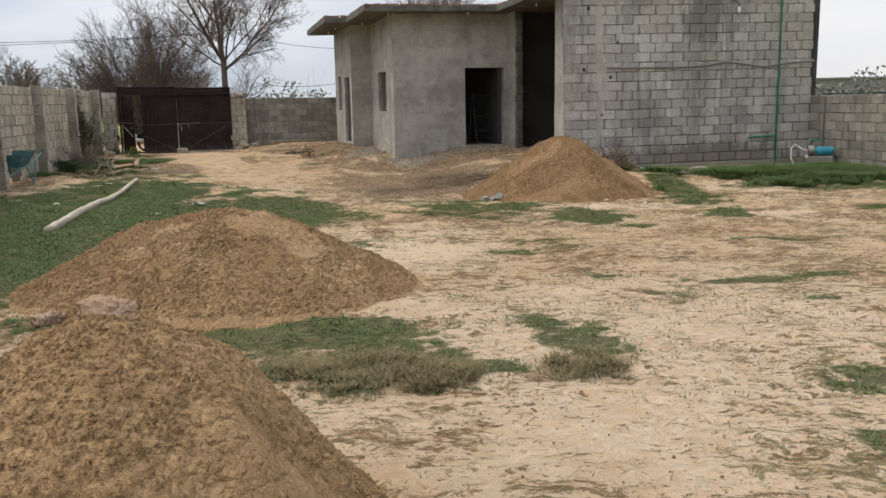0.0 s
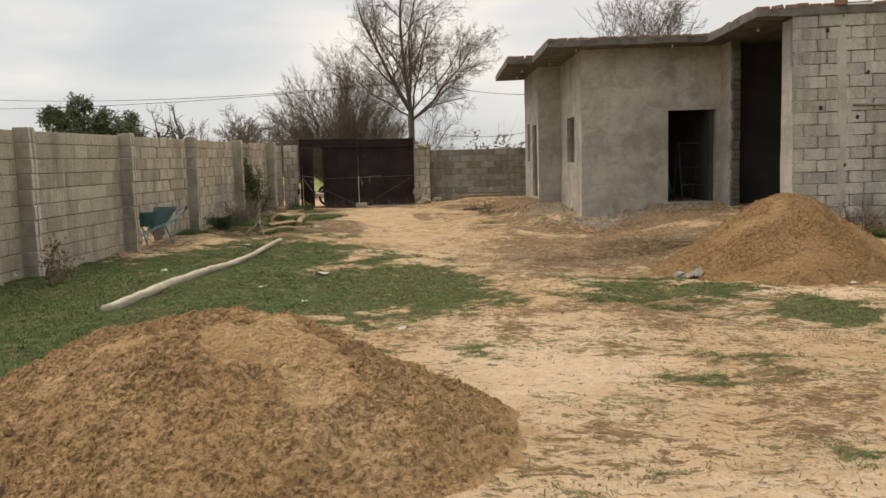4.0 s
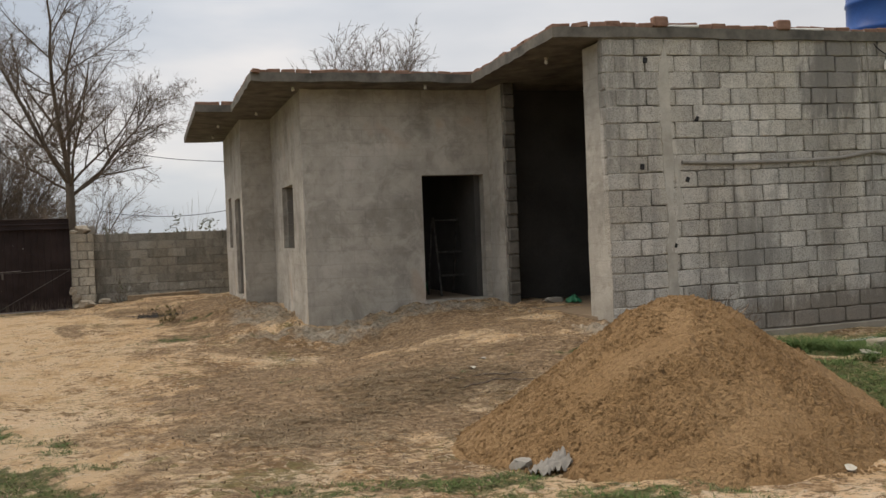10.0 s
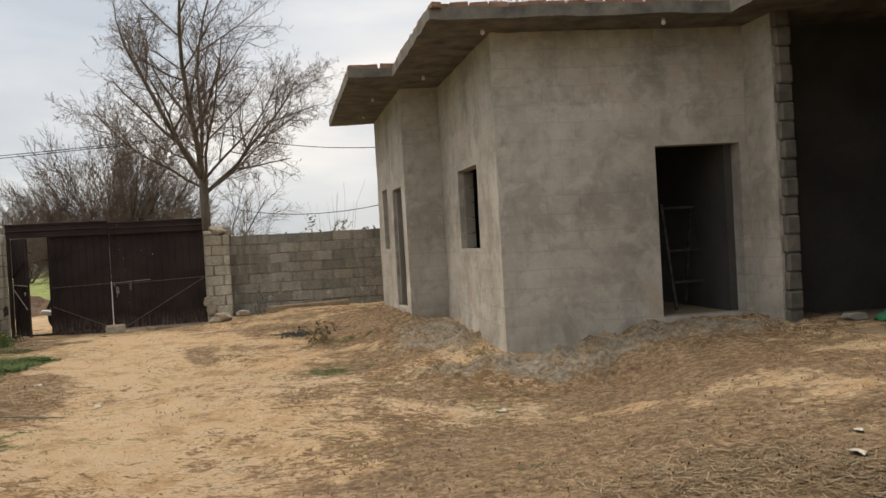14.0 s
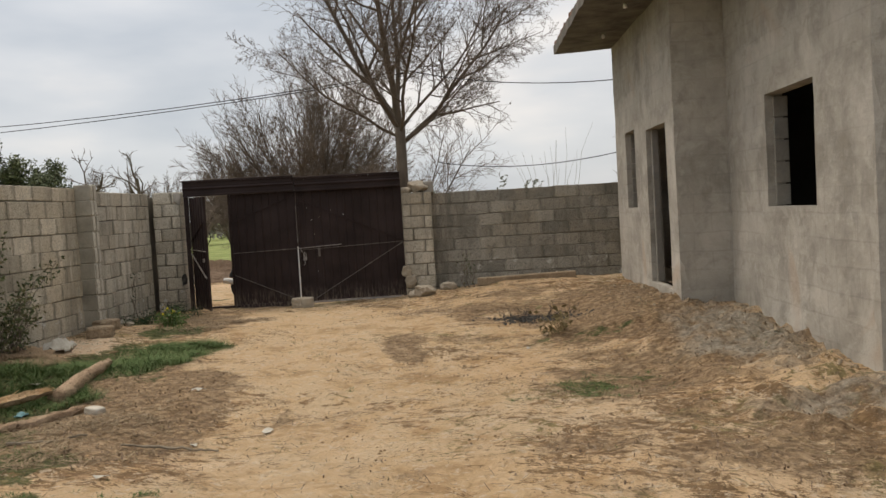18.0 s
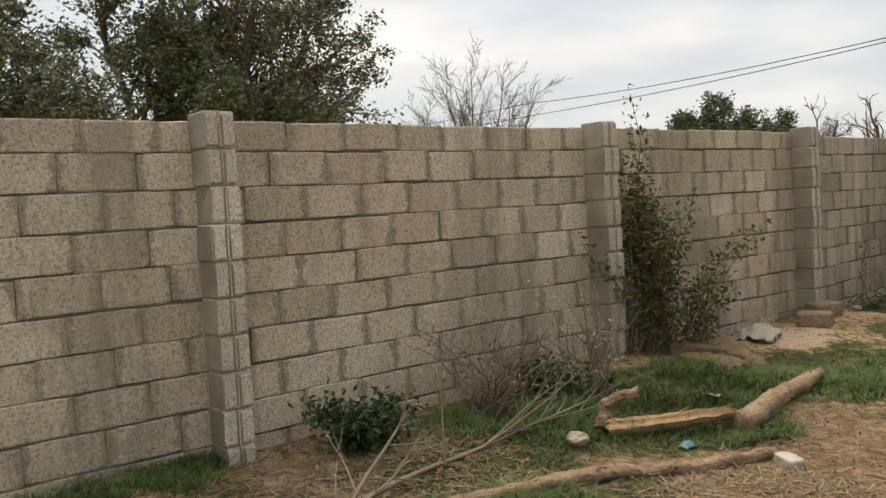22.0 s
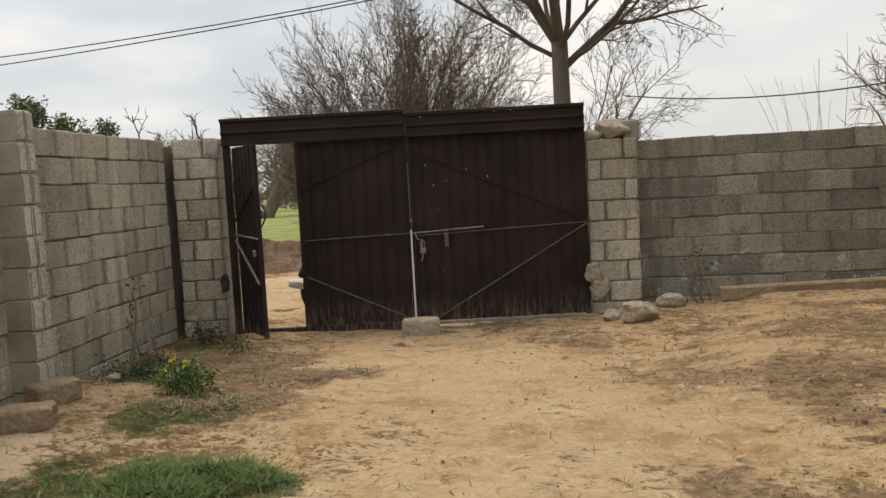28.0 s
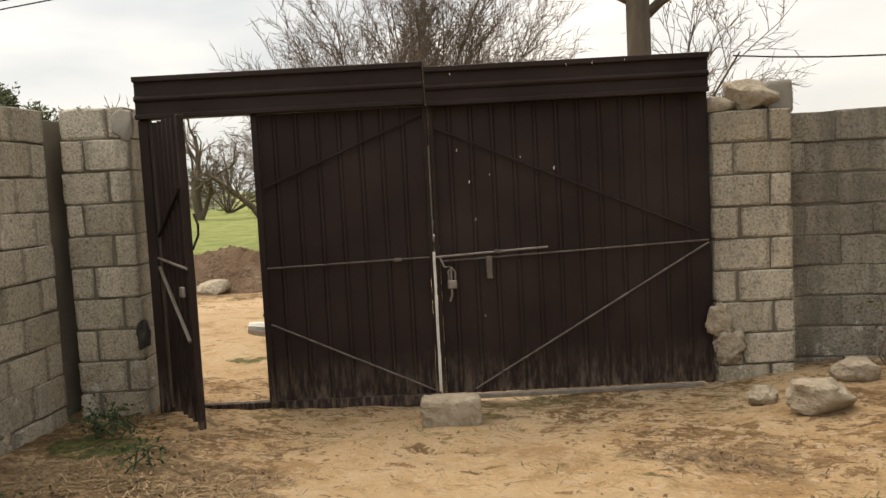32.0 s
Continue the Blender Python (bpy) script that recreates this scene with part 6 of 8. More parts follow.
def wire(pts, r, label, sag=0.0):
    fine = []
    for a, b in zip(pts, pts[1:]):
        a, b = Vector((*at(a[0], a[1]), a[2])), Vector((*at(b[0], b[1]), b[2]))
        for i in range(10):
            f = i / 10
            q = a.lerp(b, f)
            q.z -= sag * 4 * f * (1 - f)
            fine.append(q)
    fine.append(Vector((*at(pts[-1][0], pts[-1][1]), pts[-1][2])))
    ob = part("overhead_wire", tube(fine, r, 5), M_DARK)
    return tagged(ob, label, "wire", "overhead wires")


wire([(-7.3, 30.6, 4.15), (-24, 30.8, 4.2), (-60, 31.5, 5.6)], 0.009, "sagging black power wire strung past the bare tree", 0.28)
wire([(-7.3, 30.6, 4.1), (-24, 30.9, 3.85), (-60, 31.8, 4.8)], 0.009, "lower sagging black power wire beside its twin", 0.18)
wire([(-7.3, 30.6, 4.2), (-3.3, 28.6, 3.35)], 0.008, "black wire from the bare tree to the house", 0.14)
wire([(-6.7, 30.4, 2.35), (-3.3, 28.5, 2.2)], 0.007, "thin slack wire from the bare tree to the house", 0.15)

# ---- ground cover ----
M_TWIGBIT = leaf_mat("dead_twig_bit", (0.07, 0.048, 0.032), (0.13, 0.09, 0.06), (0.24, 0.175, 0.115), 0.9)


def blades(name, table, seed, n, area, hmin, hmax, material, label, flat=False, width=0.006, power=1.0, strict=False):
    """Single blades (or fallen stalks) scattered by the cover table; one joined mesh."""
    rs = np.random.RandomState(seed)
    x0, x1, y0, y1 = area
    x, y = rs.uniform(x0 * K, x1 * K, n), rs.uniform(y0 * K, y1 * K, n)
    # clumping
    d = cover(x, y, table, 60, 1.4, 2.6, 0.8, 1.6) if table is LITTER else cover(x, y, table, 50, 1.3, 2.5, 0.8, 2.1)
    if strict:                                          # none outside the table's patches
        d = d * np.clip(6 * np.max([blob(x, y, *row[:5]) for row in table], axis=0), 0, 1)
    clump = (fbm(x * 2.2, y * 2.2, seed + 3, 2) - 0.5) * 1.2 + (fbm(x * 8, y * 8, seed, 3, 0.7) - 0.5) * 2.0
    d = np.clip((d + clump - 0.25) * 1.2, 0, 1) * np.clip(d * 3, 0, 1)
    ok = rs.rand(n) < d ** power
    x, y = x[ok], y[ok]
    n = len(x)
    z = ground_height(x, y)
    a, h = rs.uniform(0, 2 * np.pi, n), rs.uniform(hmin, hmax, n)
    w = width * rs.uniform(0.6, 1.4, n)
    if flat:
        lean, rise = h, 0.004 + rs.rand(n) * 0.02
    else:
        lean, rise = h * rs.uniform(0.6, 2.6, n), h * 0.8
    dx, dy = np.cos(a), np.sin(a)
    m = 4 if flat else 3
    v = np.zeros((n, m, 3))
    v[:, 0] = np.stack([x - dy * w, y + dx * w, z - 0.004 + (0.008 if flat else 0)], -1)
    v[:, 1] = np.stack([x + dy * w, y - dx * w, z - 0.004 + (0.008 if flat else 0)], -1)
    tip = np.stack([x + dx * lean, y + dy * lean, z + rise], -1)
    if flat:
        v[:, 2] = tip + np.stack([dy * w, -dx * w, 0 * w], -1)
        v[:, 3] = tip + np.stack([-dy * w, dx * w, 0 * w], -1)
    else:
        v[:, 2] = tip
    me = bpy.data.meshes.new(name)
    me.vertices.add(n * m)
    me.vertices.foreach_set("co", v.ravel())
    me.loops.add(n * m)
    me.loops.foreach_set("vertex_index", np.arange(n * m))
    me.polygons.add(n)
    me.polygons.foreach_set("loop_start", np.arange(0, n * m, m))
    me.update(calc_edges=True)
    me.materials.append(material)
    return tagged(new(name, me), label, "straw" if flat else "grass", kind="stuff")


blades("grass", GRASS, 101, 1100000, (-3, 9.2, 3, 17), 0.006, 0.03, M_YARD_GRASS, "short patchy olive-green grass on the yard", width=0.0034, power=1.3)
blades("grass", GRASS, 111, 900000, (-9.6, -3, 3, 17), 0.006, 0.03, M_GRASS, "short green grass below the yard wall", width=0.0034, power=1.3)
blades("grass", GRASS, 110, 900000, (-9.6, 9.2, 17, 27.5), 0.006, 0.026, M_GRASS, "short dark green grass along the walls", width=0.0033, power=1.3)
blades("grass", GRASS, 102, 45000, (-9, 9, 3, 27.5), 0.015, 0.05, M_STRAW, "withered pale grass among the green", width=0.0035)
blades("grass", [(6.8, 17.3, 2.1, 1.2, 10, 1.5), (8.0, 17.4, 1.0, 1.5, 0, 1.5), (4.5, 17.8, 0.9, 0.4, 0, 1.1), (7.2, 15.9, 1.5, 0.8, 8, 1.4)], 105, 380000, (3.5, 9.2, 13, 19), 0.06, 0.19, M_GRASS, "long rank green grass near the pump", power=1.5, width=0.0045)
blades("straw_litter", LITTER, 103, 130000, (-9.6, 6, 2, 27.5), 0.03, 0.11, M_STRAW, "dry straw stalks strewn on the earth", flat=True, width=0.0019)
TWIGS = [(-6.4, 24.5, 2.6, 3.5, 0, 0.75), (-3.8, 19.5, 2.0, 3.5, 15, 0.75), (1.5, 6.0, 4.0, 4.5, 0, 0.78), (3.0, 11.0, 4.0, 3.0, 0, 0.75), (-8.6, 25.3, 1.0, 1.2, 0, 1.1), (-7.0, 23.4, 0.5, 1.0, 0, 1.1)]
blades("twig_litter", TWIGS, 107, 42000, (-9.6, 7, 2, 27.5), 0.02, 0.13, M_TWIGBIT, "short dark dead twigs strewn on the sand", flat=True, width=0.0017)
STRAW = [(-6.7, 20.3, 0.55, 0.9, 8, 1.1), (-6.2, 19.5, 0.6, 0.5, 0, 1.0), (-7.3, 19.0, 0.45, 0.6, 0, 1.3), (-7.75, 18.5, 0.6, 0.7, 0, 1.9), (-7.85, 19.3, 0.4, 0.5, 0, 1.6), (0.3, 16.7, 1.1, 0.9, 0, 1.6), (-0.6, 15.4, 1.0, 0.7, 0, 1.2), (-9.2, 25.7, 0.8, 0.6, 0, 1.35), (-8.35, 25.5, 0.6, 0.3, 25, 1.3), (-8.3, 24.7, 0.5, 0.5, 0, 0.95)]
TALL = [(-8.35, 17.75, 0.45, 0.5, 0, 1.9), (-8.3, 20.3, 0.35, 0.9, 8, 1.5), (-7.6, 22.6, 0.5, 0.7, 10, 1.2), (-7.05, 19.1, 0.22, 0.5, -10, 1.8), (-7.9, 21.5, 0.6, 1.0, 8, 1.5), (-7.9, 20.0, 0.45, 0.6, 8, 1.3), (-7.75, 23.4, 0.7, 0.22, 3, 1.4)]
blades("grass", TALL, 109, 230000, (-9.2, -6.5, 17, 25.5), 0.03, 0.10, M_GRASS, "taller rank green grass along the yard wall", power=1.2, width=0.0032, strict=True)
blades("straw", STRAW, 106, 400000, (-10.4, 2, 14, 27), 0.05, 0.16, M_STRAW, "loose pale straw trodden into the earth", flat=True, width=0.0026, strict=True)
blades("leaf_litter", LITTER, 104, 120000, (-9.6, 6, 2, 27.5), 0.008, 0.022, M_LITTER, "dead brown leaf litter on the earth", flat=True, width=0.0045)
blades("dry_grass", [(-0.45, 4.72, 0.55, 0.36, 0, 1.5), (0.85, 4.75, 0.3, 0.3, 0, 1.0)], 112, 60000, (-1.4, 1.4, 4, 5.5), 0.02, 0.07, M_SPRIG, "withered tawny grass among the green", width=0.003, strict=True)
SPRIGS = [(1.5, 6.0, 4.5, 4.0, 0, 0.75), (1.5, 11.5, 5.0, 3.0, 0, 0.75), (-6.2, 19.3, 0.8, 1.6, 0, 0.9)]
blades("withered_sprigs", SPRIGS, 108, 420000, (-9.6, 9, 2.5, 27.5), 0.006, 0.03, M_SPRIG, "low withered brown-green sprigs in the bare earth", width=0.004, power=2.0)


def crumbs(name, xs, ys, heights, smin, smax, seed, material, label, parent=None):
    """Loose crumbs of earth: low four-sided lumps, joined."""
    rs = np.random.RandomState(seed)
    n = len(xs)
    s = smin + (smax - smin) * rs.rand(n) ** 3
    a = rs.uniform(0, 2 * np.pi, n)
    v = np.zeros((n, 8, 3))
    for i in range(4):
        r, b = s * rs.uniform(0.7, 1.25, n), a + i * np.pi / 2 + rs.uniform(-0.3, 0.3, n)
        v[:, i] = np.stack([xs + r * np.cos(b), ys + r * np.sin(b), heights - 0.35 * s], -1)
        r, b = s * rs.uniform(0.4, 0.8, n), b + rs.uniform(0.1, 0.6, n)
        v[:, 4 + i] = np.stack([xs + r * np.cos(b), ys + r * np.sin(b), heights + s * rs.uniform(0.45, 0.95, n)], -1)
    k = (np.arange(n) * 8)[:, None]
    shell = [t for i in range(4) for t in ((i, (i + 1) % 4, 4 + (i + 1) % 4), (i, 4 + (i + 1) % 4, 4 + i))] + [(4, 5, 6), (4, 6, 7)]
    tris = np.concatenate([k + np.array([t]) for t in shell]).reshape(-1, 3)
    me = bpy.data.meshes.new(name)
    me.vertices.add(n * 8)
    me.vertices.foreach_set("co", v.ravel())
    me.loops.add(tris.size)
    me.loops.foreach_set("vertex_index", tris.ravel())
    me.polygons.add(len(tris))
    me.polygons.foreach_set("loop_start", np.arange(0, tris.size, 3))
    me.update(calc_edges=True)
    me.polygons.foreach_set("use_smooth", np.ones(len(tris), bool))
    me.materials.append(material)
    ob = new(name, me)
    ob["kind"] = "stuff"
    if parent:
        ob.parent = parent
    else:
        tagged(ob, label, "clods")
    return ob


M_CLOD = leaf_mat("earth_clod", (0.14, 0.088, 0.045), (0.24, 0.152, 0.078), (0.40, 0.265, 0.14), 0.95)
M_SPOIL = leaf_mat("dug_clod", (0.11, 0.068, 0.042), (0.19, 0.122, 0.078), (0.30, 0.205, 0.135), 0.95)
rs_c = np.random.RandomState(5)
cx, cy = rs_c.uniform(-9.5 * K, 6 * K, 20000), rs_c.uniform(2.2 * K, 27.2 * K, 20000)
ok_c = (fbm(cx * 1.6, cy * 1.6, 81, 3) + 0.25 * rs_c.rand(20000) > 0.56) & (cover(cx, cy, GRASS, 50, 1.3, 2.5, 0.8, 2.1) < 0.15) & ~((cx > -3.4 * K) & (cy > 21.6 * K))
crumbs("earth_grit", cx[ok_c], cy[ok_c], ground_height(cx[ok_c], cy[ok_c]), 0.003, 0.014, 6, M_CLOD, "crumbled earth clods and grit on the yard")
for hp, fn, hx, hy, rx, ry, cnt, big, seed in ((heap_a, heap_a_height, -1.03 * K, 2.43 * K, 1.1, 1.1, 16000, 0.016, 1), (heap_b, heap_b_height, -1.9 * K, 7.25 * K, 1.72, 1.5, 22000, 0.026, 2), (heap_c, heap_c_height, 2.05 * K, 14.85 * K, 1.75, 1.45, 15000, 0.022, 3)):
    rr, aa = np.sqrt(rs_c.rand(cnt)) * 1.02, rs_c.uniform(0, 2 * np.pi, cnt)
    px, py = hx + rr * rx * np.cos(aa), hy + rr * ry * np.sin(aa)
    keep_c = fbm(px * 2.2, py * 2.2, 90 + seed, 3) + 0.25 * rr > (0.56 if hp is heap_c else 0.46)
    px, py = px[keep_c], py[keep_c]
    crumbs("clod_cover", px, py, np.maximum(fn(px, py), ground_height(px, py)), 0.006, big, 20 + seed, M_SAND_PALE if hp is heap_c else M_SAND, "", hp)

bank_t = rs_c.rand(1500)
bank_x, bank_y = (-15.6 + 4.4 * bank_t) * K + rs_c.randn(1500) * 0.3, (33.3 + 1.2 * bank_t) * K + rs_c.randn(1500) * 0.45
crumbs("spoil_clods", bank_x, bank_y, ground_height(bank_x, bank_y) + 0.02, 0.03, 0.16, 45, M_SPOIL, "dug brown clods along the spoil bank outside")

# broken mortar and stones along the foot of the house
foot = []
for a, b, n in ((C0, inner_corner, 200), (C0, jog_in, 300), (jog_out, back_corner, 140), ((2.2, 18.9), (3.4, 18.5), 220), (go(inner_corner, S_ANG, -0.2), (2.3, 19.3), 200)):
    for i in range(n):
        f, off = rs_c.rand(), abs(rs_c.randn()) * 0.28 + 0.03
        px, py = a[0] + (b[0] - a[0]) * f, a[1] + (b[1] - a[1]) * f
        dx, dy = b[0] - a[0], b[1] - a[1]
        L = math.hypot(dx, dy)
        sgn = -1 if a is C0 and b is jog_in or a is jog_out else 1
        foot.append(((px + sgn * dy / L * off) * K, (py - sgn * dx / L * off) * K))
fx, fy = np.array(foot).T
M_RUBBLE = leaf_mat("mortar_crumb", (0.20, 0.145, 0.09), (0.29, 0.225, 0.15), (0.40, 0.33, 0.24), 0.95)
crumbs("mortar_rubble", fx, fy, ground_height(fx, fy), 0.004, 0.028, 31, M_RUBBLE, "crumbled mortar and stones along the foot of the house")


# ---- loose things on the ground ----
def lump(name, p, size, material, seed, label, category, sink=0.2, turn=0.0, boxy=0.0, z=None, group="", rugged=1.0):
    """A stone or lump: a subdivided, noisy, more or less boxy solid."""
    rng = random.Random(seed * 7 + 1)
    cuts = [(Vector((rng.gauss(0, 1), rng.gauss(0, 1), rng.gauss(0, 1))).normalized(), rng.uniform(0.66, 0.9)) for i in range(9)]
    bm = bmesh.new()
    bmesh.ops.create_icosphere(bm, subdivisions=4, radius=1.0)
    for v in bm.verts:
        c = v.co.normalized()
        if boxy >= 0.85:                                # a broken block: flat faces and rounded arrises
            c = c / (abs(c.x) ** 9 + abs(c.y) ** 9 + abs(c.z) ** 9) ** (1 / 9)
        elif boxy:
            m = max(abs(c.x), abs(c.y), abs(c.z))
            c = c.lerp(c / m * 0.86, boxy)
        for pn, pd in () if boxy >= 0.85 else cuts:
            over = c.dot(pn) - pd
            if over > 0:
                c = c - pn * over
        rugged_ = rugged * (0.55 if boxy >= 0.85 else 1.0)
        n = 1 + rugged_ * 0.10 * noise.noise(c * 1.7 + Vector((seed, 0, 0))) + rugged_ * 0.07 * noise.noise(c * 5 + Vector((0, seed, 0))) + rugged_ * 0.035 * noise.noise(c * 13 + Vector((0, seed, 0)))
        v.co = Vector((c.x * size[0] / 2, c.y * size[1] / 2, c.z * size[2] / 2)) * n
    ob = part(name, bm, material, None, "", True)
    gx, gy = at(*p)
    gz = (zat(gx, gy) if z is None else z) + size[2] * (0.5 - sink)
    ob.matrix_world = pose(gx, gy, gz, 0, 0, turn)
    return tagged(ob, label, category, group)


lump("gate_stop_block", (-8.13, 27.30), (0.35, 0.17, 0.19), M_STONE, 1, "worn concrete block holding the gate shut", "block", 0.12, 20, 0.9)
lump("stone", (-6.22, 27.52), (0.36, 0.26, 0.21), M_STONE, 2, "large pale worn stone beside the gate pier", "stone", 0.15, 10, 0.6, group="stones")
lump("stone", (-6.02, 28.12), (0.31, 0.23, 0.19), M_STONE, 3, "pale rounded stone beside the gate pier", "stone", 0.2, 40, 0.4, group="stones")
lump("stone", (-6.50, 27.78), (0.17, 0.14, 0.13), M_STONE, 4, "small pale stone beside the gate pier", "stone", 0.2, 0, 0.5, group="stones")
lump("rough_block", (-9.09, 23.78), (0.31, 0.21, 0.17), M_SANDSTONE, 5, "broken concrete block lying beside the yard wall", "block", 0.15, 30, 0.9)
lump("rough_block", (-9.36, 24.25), (0.31, 0.2, 0.17), M_SANDSTONE, 6, "broken concrete block leaning near the pilaster", "block", 0.1, 75, 0.9)
lump("white_brick", (-6.88, 20.80), (0.18, 0.095, 0.07), M_CLOTH, 7, "whitewashed brick lying on the litter", "brick", 0.15, -20, 0.95)
lump("stone", (-7.55, 19.95), (0.16, 0.12, 0.09), M_STONE, 8, "small pale stone beside the log", "stone", 0.2, 0, 0.4, group="stones")
lump("clay_lump", (-2.35, 5.95), (0.5, 0.34, 0.26), M_CLAY, 9, "reddish clay lump beside the sand heap", "clay lump", 0.3, 10, 0.2, rugged=3.2)
lump("clay_lump", (-2.75, 5.85), (0.26, 0.2, 0.15), M_CLAY, 10, "small reddish clay lump beside the sand heap", "clay lump", 0.3, 60, 0.2, rugged=3.0)
lump("cement_lump", (0.7, 14.1), (0.17, 0.13, 0.1), M_CONCRETE, 11, "hardened grey cement lump at the heap's foot", "cement lump", 0.15, 15, 0.5)
lump("brick", (5.2, 17.45), (0.34, 0.16, 0.14), M_STONE, 12, "pale half block lying in the grass", "brick", 0.15, 5, 0.95)
lump("earth_hump", (-8.75, 22.05), (1.0, 0.8, 0.36), M_HUMP, 13, "low bare earth hump in the grass", "earth hump", 0.6, 0, 0.0, rugged=3.0)
lump("earth_hump", (-8.35, 21.75), (0.55, 0.45, 0.22), M_HUMP, 14, "low stony hump in the grass", "earth hump", 0.6, 0, 0.2, rugged=3.4)
lump("stone", (-9.57, 25.0), (0.12, 0.1, 0.08), M_STONE, 61, "small pale stone in the weeds by the wall", "stone", 0.2, 0, 0.4, group="stones")
lump("stone", (-10.3, 26.2), (0.17, 0.13, 0.15), M_STONE, 62, "pale stone at the foot of the wall", "stone", 0.2, 30, 0.5, group="stones")
lump("earth_hump", (3.62, 18.22), (1.0, 0.55, 0.36), M_HUMP, 63, "low earth mound under the brushwood", "earth hump", 0.5, 10, 0.0, rugged=3.0)
lump("pier_rubble", (-6.55, 28.50), (0.40, 0.30, 0.24), M_STONE, 15, "broken rubble capping on the gate pier", "rubble", 0.1, 20, 0.45, z=1.75)
lump("pier_rubble", (-6.72, 28.42), (0.22, 0.2, 0.13), M_STONE, 16, "crumbled mortar on the gate pier", "rubble", 0.1, 20, 0.3, z=1.75)
lump("pier_rubble", (-6.40, 28.60), (0.17, 0.2, 0.21), M_CONCRETE, 17, "half block on the gate pier", "rubble", 0.1, 20, 0.9, z=1.75)
for i, (dx, z, sx, sz) in enumerate(((0.0, 0.44, 0.17, 0.22), (0.04, 0.27, 0.22, 0.2))):
    lump("mortar_splash", (-6.735 + dx, 28.29 + dx * 0.37), (sx, 0.07, sz), M_STONE, 18 + i * 3, "crumbling mortar patch round the gate hinge", "mortar", 0.5, 20, 0.5, z=z, group="mortar patches on the gate piers", rugged=3.0)
lump("mortar_splash", (-10.05, 27.07), (0.14, 0.08, 0.22), M_CONCRETE, 19, "lumpy mortar at the top gate hinge", "mortar", 0.0, 20, 0.3, z=1.76)
lump("mortar_splash", (-10.03, 27.08), (0.1, 0.07, 0.22), M_ASH_AND_SHADE, 20, "dark mortar round the lower gate hinge", "mortar", 0.0, 20, 0.3, z=0.42)
for i, (px, py, sx) in enumerate(((6.6, 18.45, 0.5), (7.1, 18.5, 0.6), (7.7, 18.75, 0.9), (6.9, 18.1, 0.35))):
    lump("paving_slab", (px, py), (sx, 0.32, 0.09), M_STONE, 30 + i, "pale broken slab below the tap", "slab", 0.1, 10 + i * 9, 0.95, group="slabs below the tap")
for i, (px, py, s) in enumerate(((-5.33, 20.67, 0.11), (0.74, 17.05, 0.14), (0.48, 14.55, 0.12), (1.2, 13.9, 0.16), (-7.83, 21.24, 0.12), (-1.23, 19.46, 0.1), (4.8, 16.5, 0.16), (-3.85, 13.6, 0.2), (-3.15, 11.4, 0.1), (-1.7, 10.15, 0.12),
                                 (-5.6, 19.2, 0.09), (-6.3, 16.3, 0.18), (-4.1, 12.4, 0.1), (-2.9, 14.9, 0.09), (-5.9, 13.2, 0.14), (-7.1, 11.6, 0.12), (0.9, 17.4, 0.07), (-6.4, 21.5, 0.1), (-3.9, 23.3, 0.08), (-4.6, 17.4, 0.08), (-6.7, 9.3, 0.12), (-5.7, 20.3, 0.06), (4.75, 17.0, 0.2), (2.6, 13.6, 0.1), (0.75, 14.2, 0.14))):
    rng = random.Random(200 + i)
    vs, n = [], 9
    for j in range(n):
        a = j * 2 * math.pi / n
        r = s * 0.5 * rng.uniform(0.6, 1.2)
        vs.append((r * math.cos(a) * 1.3, r * math.sin(a) * 0.8, rng.uniform(0.0, 0.25) * s))
    vs.append((0, 0, s * 0.3 * rng.random()))
    fs = [(j, (j + 1) % n, n) for j in range(n)]
    ob = part("paper_scrap", (vs + [(a, b, c - 0.003) for a, b, c in vs], fs + [tuple(k + n + 1 for k in f[::-1]) for f in fs] + [(j, j + n + 1, (j + 1) % n + n + 1, (j + 1) % n) for j in range(n)]), M_CLOTH)
    gx, gy = at(px, py)
    ob.matrix_world = pose(gx, gy, zat(gx, gy) + 0.008, 0, 0, rng.uniform(0, 360))
    tagged(ob, "crumpled dirty white scrap lying on the ground", "litter", "litter scraps")


lump("bottle_cap", (3.12, 13.2), (0.06, 0.06, 0.05), M_WHITE, 21, "small white and pale blue plastic cap at the heap's foot", "cap", 0.1, 0, 0.3)


def crumple(name, p, size, seed, label, category, material, drape=False):
    bm = bmesh.new()
    bmesh.ops.create_grid(bm, x_segments=16, y_segments=16, size=0.5)
    for v in bm.verts:
        x, y = v.co.x, v.co.y
        d = math.hypot(x, y)
        v.co = Vector((x * size[0], y * size[1], size[2] * (max(0, 1 - d * 1.7) * 0.8 + 0.75 * abs(noise.noise(Vector((x * 7, y * 7, seed)))) + 0.12 * noise.noise(Vector((x * 15, y * 15, seed))))))
    bmesh.ops.solidify(bm, geom=bm.faces[:], thickness=0.006)
    ob = part(name, bm, material, None, "", True)
    gx, gy = at(*p)
    ob.matrix_world = pose(gx, gy, zat(gx, gy) + 0.004, 0, 0, seed * 40)
    if drape:
        base = ob.matrix_world.translation.z - 0.008
        for v in ob.data.vertices:
            q = ob.matrix_world @ v.co
            v.co.z += zat(q.x, q.y) - base
    return tagged(ob, label, category)


